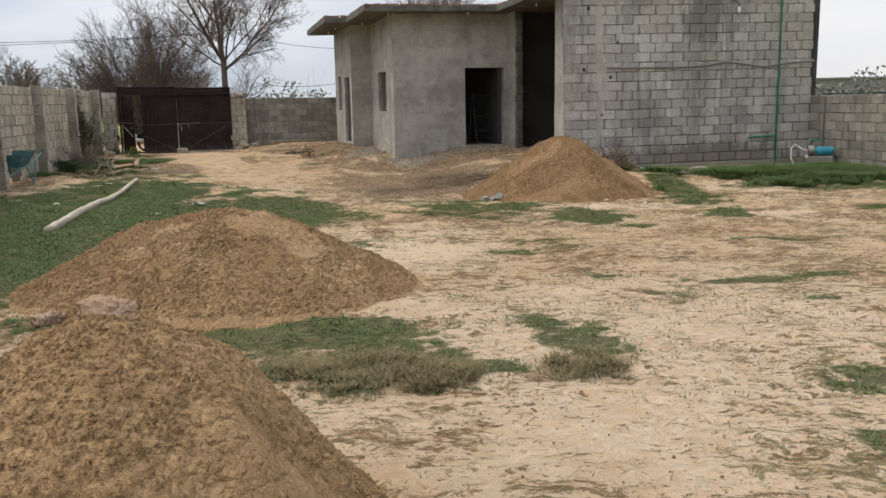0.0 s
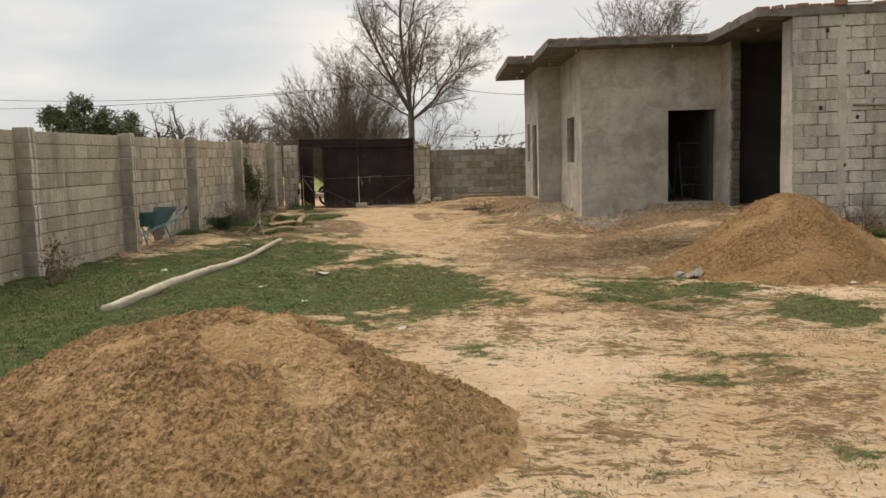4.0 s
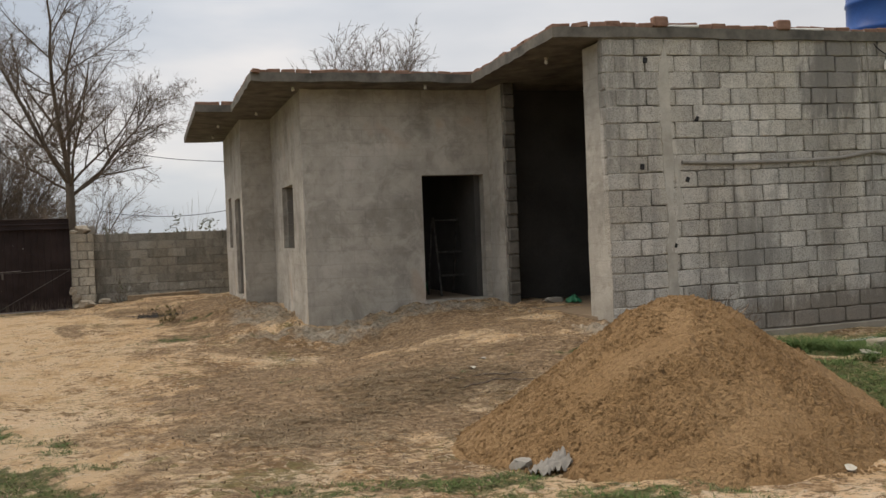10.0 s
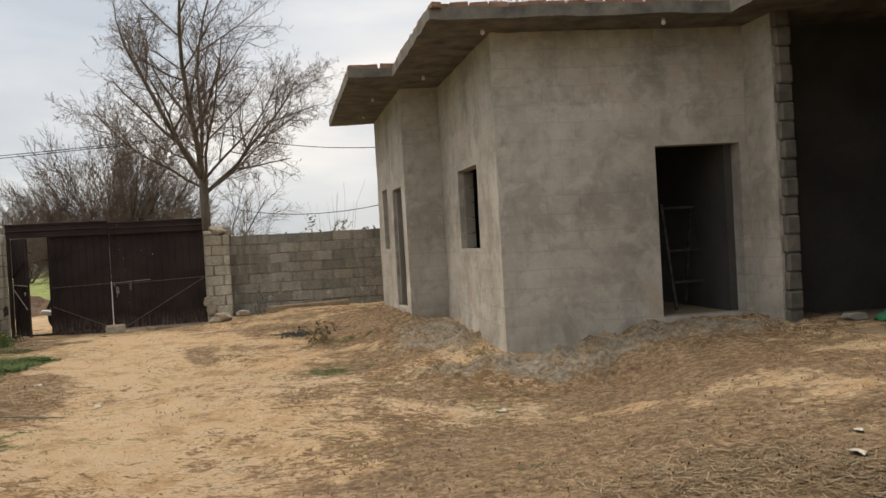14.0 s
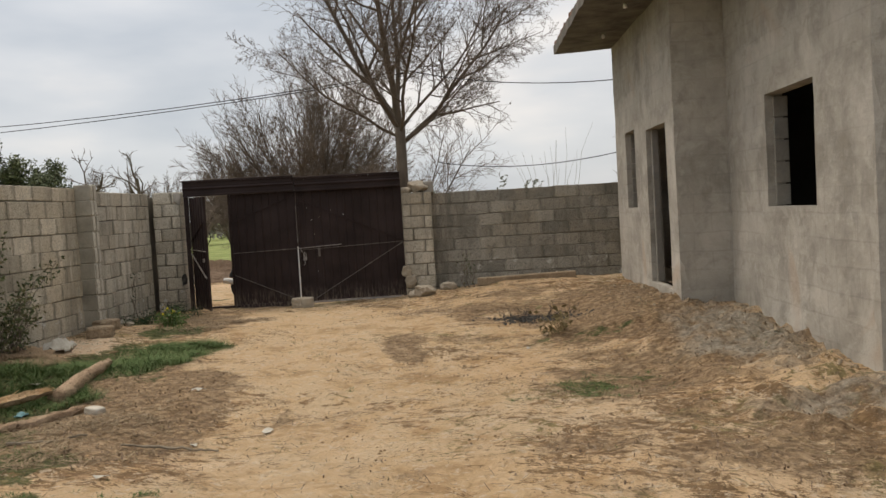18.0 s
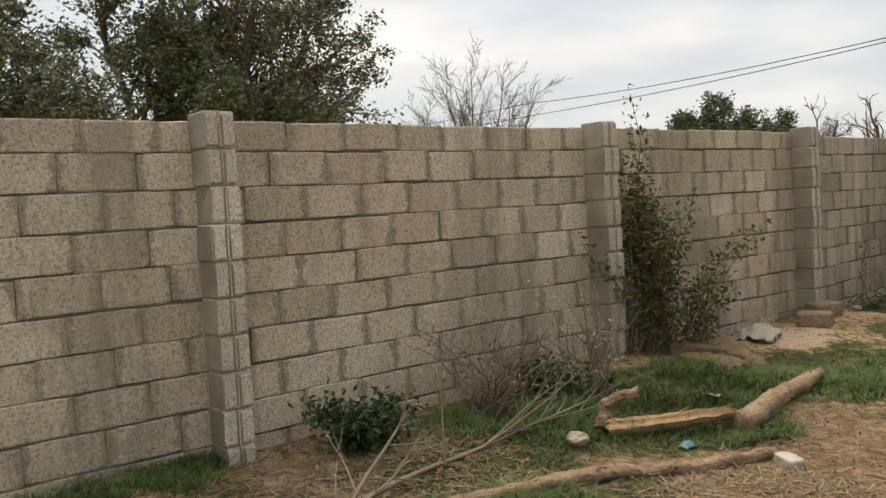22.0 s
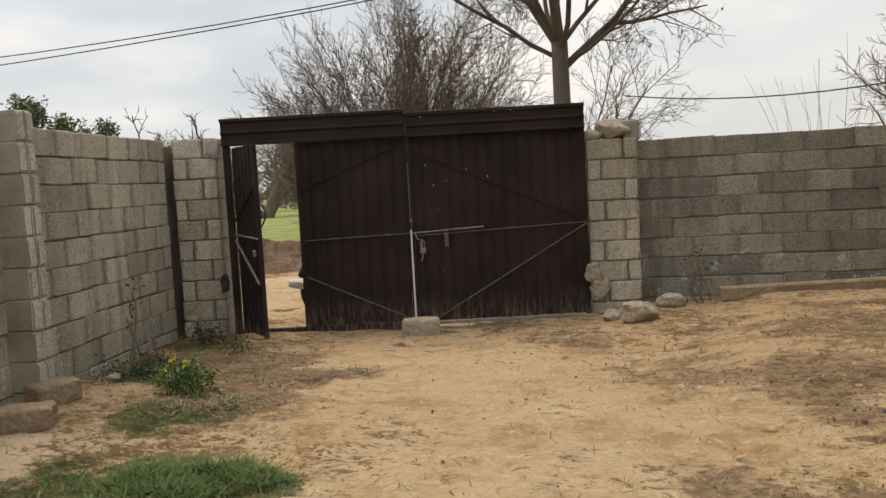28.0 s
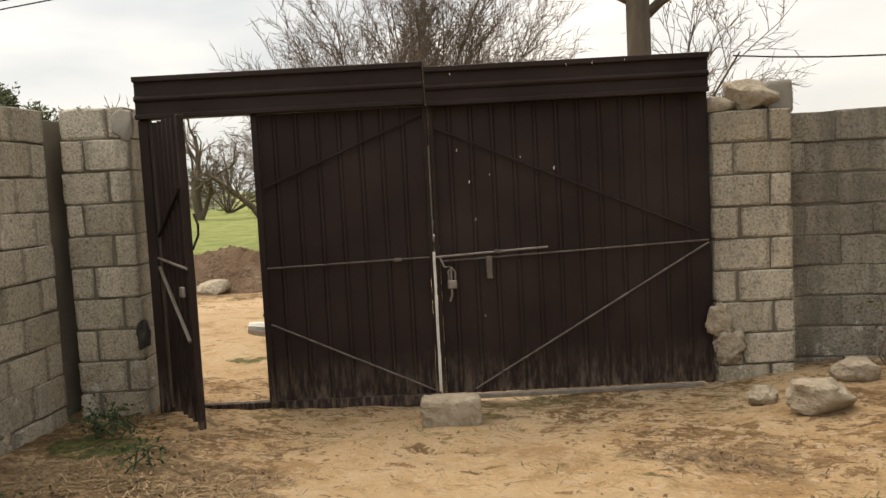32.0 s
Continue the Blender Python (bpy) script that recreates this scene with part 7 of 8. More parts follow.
crumple("old_sack", (-9.15, 23.15), (0.5, 0.34, 0.13), 3, "dirty white woven sack crumpled beside the wall", "sack", M_CLOTH)
bag = crumple("cement_bag", (0.86, 13.95), (0.24, 0.17, 0.10), 5, "torn grey paper cement bag at the sand heap", "bag", M_CONDUIT)
bag_base = bag.matrix_world.translation.z
for v in bag.data.vertices:
    q = bag.matrix_world @ v.co
    v.co.z += max(zat(q.x, q.y), float(heap_c_height(np.array([q.x]), np.array([q.y]))[0])) - bag_base + 0.004
crumple("plastic_bag", (-7.35, 20.55), (0.10, 0.07, 0.04), 7, "small pale blue plastic bag on the litter", "bag", M_TEAL)


def log(name, pts, radii, material, label, category="log", lift=0.6, n=14, seed=1, ridge=0.10):
    """A trunk lying on the ground; plan points, radii in metres."""
    vs, fs, fine, fr = [], [], [], []
    for i in range(len(pts) - 1):
        for j in range(14):
            f = j / 14
            px, py = pts[i][0] * (1 - f) + pts[i + 1][0] * f, pts[i][1] * (1 - f) + pts[i + 1][1] * f
            gx, gy = at(px, py)
            r = radii[i] * (1 - f) + radii[i + 1] * f
            extra = (pts[i][2] if len(pts[i]) > 2 else 0) * (1 - f) + (pts[i + 1][2] if len(pts[i + 1]) > 2 else 0) * f
            fine.append(Vector((gx, gy, float(base_height(np.array([gx]), np.array([gy]))[0]) + r * lift + extra)))
            fr.append(r * (1 + 0.16 * noise.noise(Vector((gx * 3, gy * 3, seed)))))
    gx, gy = at(*pts[-1][:2])
    fine.append(Vector((gx, gy, float(base_height(np.array([gx]), np.array([gy]))[0]) + radii[-1] * lift + (pts[-1][2] if len(pts[-1]) > 2 else 0))))
    fr.append(radii[-1])
    tube_into(vs, fs, fine, fr, n)
    if n > 6:                                           # bark ridges and splits along the grain
        for i, c in enumerate(fine):
            for j in range(n):
                f = 1 + ridge * 2.2 * noise.noise(Vector((j * 2.3, i * 0.17, seed * 3.1))) + ridge * noise.noise(Vector((j * 5.1, i * 0.6, seed)))
                vs[i * n + j] = tuple(c + (Vector(vs[i * n + j]) - c) * f)
    vs = [tuple(Vector(v) + Vector((noise.noise(Vector(v) * 9), noise.noise(Vector(v) * 9 + Vector((7, 0, 0))), noise.noise(Vector(v) * 9 + Vector((0, 7, 0))))) * 0.014 + Vector((noise.noise(Vector(v) * 31), 0, noise.noise(Vector(v) * 31 + Vector((5, 0, 0))))) * 0.008) for v in vs]
    o = fine[0]
    ob = part(name, ([tuple(Vector(v) - o) for v in vs], fs), material, None, "", True)
    ob.matrix_world = Matrix.Translation(o)
    return tagged(ob, label, category)


log("timber_pole", [(-4.75, 10.3), (-5.25, 13.0), (-5.72, 15.4), (-6.03, 17.1)], [0.055, 0.052, 0.047, 0.04], M_POLE, "long pale peeled timber pole lying on the grass", "pole", 0.75)
log("thin_log", [(-7.2, 18.75), (-7.14, 19.35), (-7.12, 19.8, 0.01), (-7.06, 20.3), (-7.02, 20.85)], [0.046, 0.04, 0.044, 0.038, 0.034], M_LOG, "long crooked dry log lying on the litter", "log", 0.6)
def split_log(p, q, r, label, seed=5):
    """A half trunk, its torn raw face up: a bark shell below and a splintered face with long ridges."""
    (ax, ay), (bx, by) = at(*p), at(*q)
    d = Vector((bx - ax, by - ay, 0))
    t = thing("split_log", pose(ax, ay, float(base_height(np.array([ax]), np.array([ay]))[0]) + 0.05, 0, 0, math.degrees(math.atan2(d.y, d.x))), label, "log")
    L, n, m = d.length, 40, 14
    rad = lambda u: r * (0.95 + 0.2 * noise.noise(Vector((u * 6, seed, 0)))) * (1 - 0.45 * max(0, u - 0.6) / 0.4)
    edge = lambda u: 0.03 + 0.035 * noise.noise(Vector((u * 9, seed, 4)))
    vs, fs = [], []
    for i in range(n + 1):
        u = i / n
        for k in range(m + 1):
            a = math.pi * (1 + k / m)
            rr = rad(u) * (1 + 0.10 * noise.noise(Vector((k * 1.7, u * 4, seed))))
            vs.append((u * L, rr * math.cos(a), rr * math.sin(a) * 0.8 + rad(u) * edge(u) * 4))
    for i in range(n):
        for k in range(m):
            a = i * (m + 1) + k
            fs.append((a, a + 1, a + m + 2, a + m + 1))
    part("bark", (vs, fs), M_LOG, t, "flaking brown bark", True)
    vs, fs, m = [], [], 22
    for i in range(n + 1):
        u = i / n
        for k in range(m + 1):
            w = -1 + 2 * k / m
            rag = 0.022 * noise.noise(Vector((k * 3.7, seed, 0))) + 0.5 * r * (abs(noise.noise(Vector((w * 3.3, u * 2.2, seed)))) - 0.25) + 0.012 * noise.noise(Vector((k * 9.1, u * 14, seed)))
            rise = rad(u) * 0.55 * (1 - w * w)
            over = 0.03 * noise.noise(Vector((k * 5.3, seed, 9))) if i in (0, n) else 0.0
            vs.append((u * L + over * 2, w * rad(u) * 0.98, rad(u) * edge(u) * 4 + rise + rag * (1 - w * w * 0.8)))
    for i in range(n):
        for k in range(m):
            a = i * (m + 1) + k
            fs.append((a, a + m + 1, a + m + 2, a + 1))
    part("raw_face", (vs, fs), M_RAW, t, "torn yellow raw wood")
    for i in range(16):
        rng = random.Random(seed * 50 + i)
        u, w, l = rng.uniform(0.55, 1.0), rng.uniform(-0.8, 0.8), rng.uniform(0.05, 0.14)
        z = rad(u) * (edge(u) * 4 + 0.5 * (1 - w * w))
        part("splinter", tube([(u * L, w * rad(u), z - 0.01), (u * L + l, w * rad(u) * 1.05, z + rng.uniform(-0.015, 0.03))], [rng.uniform(0.004, 0.009), 0.001], 4), M_RAW, t)
    return t


split_log((-7.66, 20.22), (-7.47, 21.02), 0.078, "splintered raw yellow log, torn at its end")
log("split_limb", [(-7.66, 20.22, 0.06), (-7.70, 20.26, 0.17), (-7.67, 20.36, 0.25), (-7.60, 20.44, 0.28)], [0.052, 0.033, 0.026, 0.03], M_LOG, "torn stub of a limb on the split log", "log", 0.0, ridge=0.25, seed=6)
log("bark_log", [(-7.42, 21.02), (-7.55, 21.45), (-7.66, 21.85), (-7.76, 22.15, 0.03)], [0.078, 0.07, 0.06, 0.045], M_LOG, "sawn log with flaking brown bark in the grass", "log", 0.6)
log("dead_stick", [(-6.1, 20.05), (-5.8, 20.12), (-5.45, 20.2)], [0.009, 0.009, 0.006], M_TWIG_GREY, "thin dry stick lying on the path", "stick", 1.0, 5)
log("dead_stick", [(-6.75, 19.75), (-6.55, 19.9), (-6.45, 20.15)], [0.014, 0.011, 0.007], M_TWIG_GREY, "forked dry stick on the litter", "stick", 1.0, 5)
log("dead_stick", [(0.5, 16.75), (0.85, 16.8), (1.2, 16.7)], [0.009, 0.008, 0.005], M_TWIG, "dark dead stick on the straw", "stick", 1.0, 5)
log("dead_stick", [(0.6, 16.5), (0.95, 16.62), (1.25, 16.5)], [0.008, 0.007, 0.005], M_TWIG, "dark dead stick on the straw", "stick", 1.0, 5)
log("plastic_pipe", [(4.15, 18.2), (5.0, 18.35), (5.75, 18.42)], [0.022, 0.022, 0.022], M_WHITE, "white plastic pipe lying along the house", "pipe", 1.0, 8)
beam = part("concrete_beam", boxes(((0, -0.07, 0), (1.62, 0.07, 0.13)), bevel=0.014), M_SANDSTONE)
beam.matrix_world = pose(*at(-5.6, 28.33), 0.15, 0, -1.5, 11.5)
tagged(beam, "weathered concrete beam lying along the back wall", "beam")


# ---- shrubs and weeds ----
def leafy(name, p, label, seed, stems, leaves, leaf_size, material, twig, spread_r, height, category="shrub", z=None, gap=0.0, tips=()):
    rng = random.Random(seed)
    gx, gy = at(*p)
    t = thing(name, pose(gx, gy, zat(gx, gy) if z is None else z), label, category)
    sv, sf, lv, lf = [], [], [], []
    for i in range(stems):
        a, rr = rng.uniform(0, 6.28), rng.uniform(0.2, 1.0) * spread_r
        q, pts = Vector((rng.gauss(0, 0.08), rng.gauss(0, 0.08), -0.03)), []
        top = Vector((math.cos(a) * rr, math.sin(a) * rr, height * rng.uniform(0.55, 1.0)))
        if i < len(tips):                               # a long spray reaching out to one side
            top = Vector(tips[i])
        for j in range(6):
            f = j / 5
            pts.append(q.lerp(top, f) + Vector((rng.gauss(0, 0.03), rng.gauss(0, 0.03), math.sin(f * 3.14) * 0.06)))
        tube_into(sv, sf, pts, [0.0065 * (1 - 0.7 * j / 5) for j in range(6)], 4)
        for j in range(leaves // stems):
            f = gap + (1 - gap) * rng.random()
            k = min(int(f * 5), 4)
            leaf_into(lv, lf, rng, pts[k].lerp(pts[k + 1], f * 5 - k) + Vector((rng.gauss(0, 1), rng.gauss(0, 1), rng.gauss(0, 1))) * 0.05, leaf_size * rng.uniform(0.6, 1.3))
    part("stalk", (sv, sf), twig, t)["kind"] = "stuff"
    if lv:
        part("foliage", (lv, lf), material, t)["kind"] = "stuff"
    return t


leafy("wall_shrub", (-8.86, 21.72), "straggly half-dead leafy shrub growing against the wall", 71, 30, 2700, 0.055, M_SHRUB, M_TWIG, 0.29, 1.42, gap=0.12,
      tips=((-0.2, 1.5, 0.98), (-0.15, 1.25, 0.92), (0.0, -0.75, 0.95), (0.05, -0.6, 0.8), (-0.1, 0.9, 0.75), (0.2, 0.3, 1.3)))
leafy("wall_shrub", (-8.98, 21.66), "thin leafy creeper climbing beside the pilaster", 72, 9, 1100, 0.05, M_SHRUB, M_TWIG, 0.09, 2.1, gap=0.25)
leafy("wall_shrub", (-8.72, 21.98), "low half-dry shrub beside the creeper", 73, 14, 700, 0.05, M_SHRUB, M_TWIG, 0.34, 0.75)
leafy("weed_bush", (-8.2, 18.98), "dense dark green nettle clump at the wall's foot", 74, 18, 1500, 0.055, M_WEED, M_WEED, 0.38, 0.22)
leafy("weed_bush", (-8.55, 20.4), "dark green weeds at the wall's foot", 75, 14, 900, 0.05, M_WEED, M_WEED, 0.4, 0.22)
leafy("dry_stalks", (-8.25, 19.85), "dry reddish dead stalks along the wall", 76, 44, 500, 0.03, M_LITTER, M_TWIG_RED, 0.6, 0.62)
leafy("dry_stalks", (-8.35, 20.7), "dry grey seeding stalks along the wall", 77, 20, 260, 0.025, M_CLOTH, M_TWIG_GREY, 0.5, 0.75)
leafy("yellow_flowers", (-8.76, 24.72), "green weed with small yellow flowers", 79, 18, 300, 0.05, M_FLOWER_LEAF, M_FLOWER_LEAF, 0.22, 0.17)
for i in range(14):
    rng = random.Random(500 + i)
    gx, gy = at(-8.76 + rng.gauss(0, 0.06), 24.72 + rng.gauss(0, 0.05))
    ob_v, ob_f = [], []
    for j in range(7):
        leaf_into(ob_v, ob_f, rng, Vector((0, 0, 0)), 0.019)
    stalk_v, stalk_f = tube([(0, 0, -0.3), (0, 0, 0)], 0.0025, 4)
    t = thing("yellow_flower", pose(gx, gy, zat(gx, gy) + rng.uniform(0.17, 0.28)), "small yellow field flower on a green stalk", "flower", "yellow flowers")
    part("petals", (ob_v, ob_f), M_YELLOW, t)
    part("stalk", (stalk_v, stalk_f), M_WEED, t)
leafy("weed_bush", (-9.5, 25.2), "low green weeds along the wall", 80, 14, 380, 0.035, M_WEED, M_WEED, 0.42, 0.1)
leafy("weed_bush", (-9.9, 26.62), "small green weeds at the pier's foot", 81, 10, 260, 0.035, M_WEED, M_WEED, 0.28, 0.13)
leafy("weed_bush", (-9.3, 26.15), "small green weed tuft", 82, 6, 90, 0.03, M_WEED, M_WEED, 0.07, 0.12)
leafy("weed_bush", (-3.72, 23.95), "coarse grey-green weed tuft beside the ashes", 83, 14, 60, 0.08, M_SPRIG, M_SPRIG, 0.26, 0.24)
leafy("weed_bush", (-5.75, 28.4), "thin weed growing up the back wall", 84, 5, 60, 0.05, M_SHRUB, M_TWIG_RED, 0.16, 0.6)
leafy("weed_bush", (-8.75, 17.6), "green grass tuft at the pilaster's foot", 85, 12, 300, 0.09, M_GRASS, M_GRASS, 0.25, 0.22)
leafy("dead_weed", (-6.35, 11.7), "rust-brown dead weed standing by the yard wall", 92, 9, 160, 0.07, M_LITTER, M_TWIG_RED, 0.3, 0.6)
leafy("dry_reeds", (-4.6, 30.3), "tall dry reed stalks behind the back wall", 86, 16, 0, 0.05, M_STRAW, M_TWIG_GREY, 0.9, 2.9)
leafy("bare_wall_twigs", (-10.15, 25.9), "thin leafless creeper on the wall", 87, 4, 40, 0.04, M_WEED, M_TWIG_GREY, 0.15, 1.0)
FALLEN = dict(seg=[7, 5, 3], wob=0.10, up=[0.0, 0.03, 0.03], sides=[6, 5, 4], thick=1, kids=[(7, 8), (4, 6)], **{"from": [0.2, 0.1]}, tilt=[(20, 50), (25, 60)], len=[(0.35, 0.55), (0.35, 0.6)], rmin=0.0026, taper=0.25, bark=M_TWIG_GREY)
tree("fallen_branch", (-7.85, 19.60), 0.05, [((-0.37, 0.9, 0.16), 1.75, 0.017)], dict(FALLEN, wob=0.05, tilt=[(12, 30), (18, 45)], len=[(0.3, 0.5), (0.35, 0.6)], **{"from": [0.42, 0.1]}), 88, "pale dry branch fallen against the wall's weeds", M_TWIG_GREY, category="branch")
tree("dead_sprig", (-8.0, 20.14), 0.08, [((-0.3, 0.18, 0.85), 0.72, 0.007)], dict(FALLEN, kids=[(4, 5), (2, 3)], tilt=[(15, 35), (20, 50)]), 93, "upright dry brown sprig among the wall's weeds", M_TWIG_RED, category="branch")
tree("fallen_branch", at(-6.9, 18.2), 0.04, [((-0.35, 0.55, 0.2), 0.9, 0.018)], FALLEN, 89, "pale dry branch lying on the grass", M_TWIG_GREY, category="branch")
BRUSH = dict(FALLEN, wob=0.16, kids=[(6, 8), (3, 5)], bark=M_TWIG_RED)
tree("brushwood_heap", at(3.55, 18.2), 0.12, fan(random.Random(9), 36, 50, 88, 0.4, 0.75, 0.022), dict(BRUSH, bark=M_LOG), 90, "tangled brown brushwood heap against the block wall", M_TWIG_RED, category="brushwood")
tree("charred_twigs", at(-4.1, 24.85), 0.07, fan(random.Random(12), 34, 72, 89, 0.25, 0.5, 0.009), dict(FALLEN, bark=M_ASH_AND_SHADE), 91, "charred twigs of a burnt-out fire", M_ASH_AND_SHADE, category="ashes")
ax_, ay_ = at(-4.12, 24.86)
ash_x, ash_y = ax_ + rs_c.randn(900) * 0.24, ay_ + rs_c.randn(900) * 0.15
crumbs("ash_litter", ash_x, ash_y, ground_height(ash_x, ash_y), 0.006, 0.03, 44, M_ASH_AND_SHADE, "black ash and char of a burnt-out fire")

# ---- wheelbarrow ----
bar_p = at(-7.93, 16.05)
barrow = thing("wheelbarrow", pose(bar_p[0], bar_p[1], zat(*bar_p), 0, 0, 98), "old teal wheelbarrow parked against the yard wall", "wheelbarrow")
tv = [(-0.3, -0.2, 0.36), (0.3, -0.16, 0.36), (0.3, 0.16, 0.36), (-0.3, 0.2, 0.36), (-0.5, -0.33, 0.62), (0.5, -0.3, 0.66), (0.5, 0.3, 0.66), (-0.5, 0.33, 0.62)]
tray = bmesh.new()
tvs = [tray.verts.new(v) for v in tv]
for f in ((3, 2, 1, 0), (0, 1, 5, 4), (1, 2, 6, 5), (2, 3, 7, 6), (3, 0, 4, 7)):
    tray.faces.new([tvs[i] for i in f])
bmesh.ops.solidify(tray, geom=tray.faces[:], thickness=0.012)
part("tray", tray, M_TEAL, barrow, "dented teal steel tray")
for sy in (-1, 1):
    part("handle", tube([(-0.62, 0.05 * sy, 0.2), (-0.2, 0.2 * sy, 0.33), (0.4, 0.26 * sy, 0.42), (0.95, 0.28 * sy, 0.62)], 0.018), M_TEAL, barrow)
    part("leg", tube([(0.1, 0.22 * sy, 0.36), (0.34, 0.25 * sy, 0.0), (0.5, 0.26 * sy, 0.42)], 0.014), M_TEAL, barrow)
    part("grip", tube([(0.85, 0.28 * sy, 0.58), (0.98, 0.28 * sy, 0.63)], 0.022), M_DARK, barrow)


def ring(r, w, n=24, axis="y"):
    pts = [(r * math.cos(2 * math.pi * i / n), 0, r * math.sin(2 * math.pi * i / n)) for i in range(n + 1)]
    return tube(pts, w, 8)


wheel = part("wheel", tube([(0, -0.05, 0), (0, 0.05, 0)], 0.05, 12), M_STEEL, barrow)
wheel.matrix_local = pose(-0.6, 0, 0.19)
tyre = part("tyre", ring(0.15, 0.04), M_DARK, wheel)
for i in range(5):
    a = i * 2 * math.pi / 5
    part("spoke", tube([(0, 0, 0), (0.14 * math.cos(a), 0, 0.14 * math.sin(a))], 0.008, 5), M_STEEL, wheel)

# ---- pump and plumbing by the side wall ----
pp = at(8.12, 18.85)
pump = thing("water_pump", pose(pp[0], pp[1], zat(*pp), 0, 0, -20), "small teal electric water pump on a stand in the grass", "pump")
part("motor", tube([(0.0, 0, 0.36), (0.06, 0, 0.36), (0.07, 0, 0.36), (0.36, 0, 0.36), (0.4, 0, 0.36)], [0.05, 0.09, 0.1, 0.1, 0.07], 14), M_MOTOR, pump, "finned teal motor")
for i in range(6):
    part("fin", ring(0.104, 0.006, 16), M_MOTOR, pump).matrix_local = pose(0.1 + i * 0.045, 0, 0.36, 0, 0, 90)
part("casing", tube([(-0.16, 0, 0.36), (-0.14, 0, 0.36), (-0.02, 0, 0.36), (0.0, 0, 0.36)], [0.05, 0.13, 0.13, 0.06], 14), M_STEEL, pump, "cast pump casing")
part("stand", boxes(((-0.15, -0.1, 0.0), (0.38, 0.1, 0.24)), bevel=0.02), M_CONCRETE, pump, "rough block stand")
part("outlet_pipe", tube([(-0.08, 0, 0.45), (-0.08, 0, 0.58), (0.0, 0, 0.62), (0.12, 0, 0.62)], 0.024), M_PIPE, pump)
part("hose", tube([(-0.16, 0.0, 0.36), (-0.3, 0.02, 0.42), (-0.42, 0.02, 0.5), (-0.5, 0.0, 0.42), (-0.5, -0.02, 0.2), (-0.42, -0.04, 0.02)], 0.017), M_WHITE, pump, "white hose loop")
part("connector", boxes(((-0.2, -0.06, 0.2), (-0.12, 0.0, 0.27)), bevel=0.01), M_WHITE, pump)


def on_block_wall(s, out, z):
    q = go(bw_corner, B_ANG, s)
    n = Vector((math.sin(radians(B_ANG)), -math.cos(radians(B_ANG)), 0)) * out
    return Vector((*at(*q), z)) + n


down = thing("water_pipe", Matrix.Translation(on_block_wall(5.2, 0.03, 0.0)), "green plastic water pipe with a tap on the block wall", "pipe")
rel = lambda s, out, z: on_block_wall(s, out, z) - on_block_wall(5.2, 0.03, 0.0)
part("riser", tube([rel(5.2, 0.03, -0.15), rel(5.2, 0.03, 3.93)], 0.021), M_PIPE, down)
part("branch", tube([rel(5.2, 0.05, 0.62), rel(4.5, 0.05, 0.59)], 0.02), M_PIPE, down)
part("tap", tube([rel(4.5, 0.05, 0.59), rel(4.44, 0.09, 0.59), rel(4.43, 0.12, 0.54)], 0.014), M_STEEL, down, "small metal tap")
for z in (0.62, 2.6, 3.6):
    part("socket", tube([rel(5.2, 0.03, z - 0.04), rel(5.2, 0.03, z + 0.04)], 0.03), M_PIPE, down)
conduit = part("wall_conduit", tube([on_block_wall(s, 0.028, 2.27 + dz) for s, dz in ((1.0, -0.04), (1.6, -0.055), (2.45, -0.05), (2.93, -0.04), (3.37, -0.015), (3.89, 0.06), (4.23, 0.02), (4.81, -0.055), (5.4, 0.02), (6.08, 0.07))], 0.024), M_CONDUIT)
tagged(conduit, "sagging grey cable conduit across the block wall", "conduit")
tagged(part("dangling_wire", tube([on_block_wall(3.84, 0.02, 3.85), on_block_wall(3.85, 0.03, 2.9), on_block_wall(3.87, 0.02, 1.82)], 0.006, 5), M_CONDUIT), "thin pale wire dangling down the block wall", "wire")
lampw = thing("wall_lamp", Matrix.Translation(on_block_wall(4.12, 0.06, 3.5)), "small white lamp on a bent bracket on the block wall", "lamp")
part("bulb", tube([(0, 0, -0.09), (0, 0, -0.06), (0, 0, 0.02), (0, 0, 0.06)], [0.02, 0.04, 0.035, 0.02], 10), M_WHITE, lampw)
part("bracket", tube([(0, 0, 0.05), (0, 0, 0.12), (-0.12, 0.02, 0.22), (-0.2, 0.06, 0.36)], 0.008, 6), M_DARK, lampw)
for a, b in ((0.84, 1.3), (2.62, 3.16)):
    tl = thing("tube_lamp", Matrix.Translation(on_block_wall((a + b) / 2, 0.0, 3.945)), "white fluorescent tube lamp fixed along the roof edge", "lamp", "tube lamps")
    part("tube", tube([on_block_wall(a, 0.01, 3.945) - tl.matrix_world.translation, on_block_wall(b, 0.01, 3.955) - tl.matrix_world.translation], 0.021), M_WHITE, tl)
    part("holder", tube([on_block_wall(a - 0.05, 0.0, 3.95) - tl.matrix_world.translation, on_block_wall(a, 0.01, 3.945) - tl.matrix_world.translation], 0.028), M_CONDUIT, tl)
    lump("roof_brick", go(bw_corner, B_ANG, a - 0.08), (0.2, 0.12, 0.13), M_BRICK, 50, "loose red brick on the roof edge", "brick", 0.0, 10, 0.9, z=3.93)
tagged(part("corner_cable", tube([on_block_wall(6.05, -0.02, 3.6), on_block_wall(6.09, 0.02, 2.8), on_block_wall(6.05, 0.03, 2.1), on_block_wall(6.12, 0.04, 1.75), on_block_wall(6.35, 0.06, 1.58), (*at(8.6, 19.0), 1.57), (*at(9.2, 16.5), 1.575), (*at(9.9, 13.6), 1.58)], 0.011, 6), M_DARK), "black cable running down the corner and along the wall top", "cable")
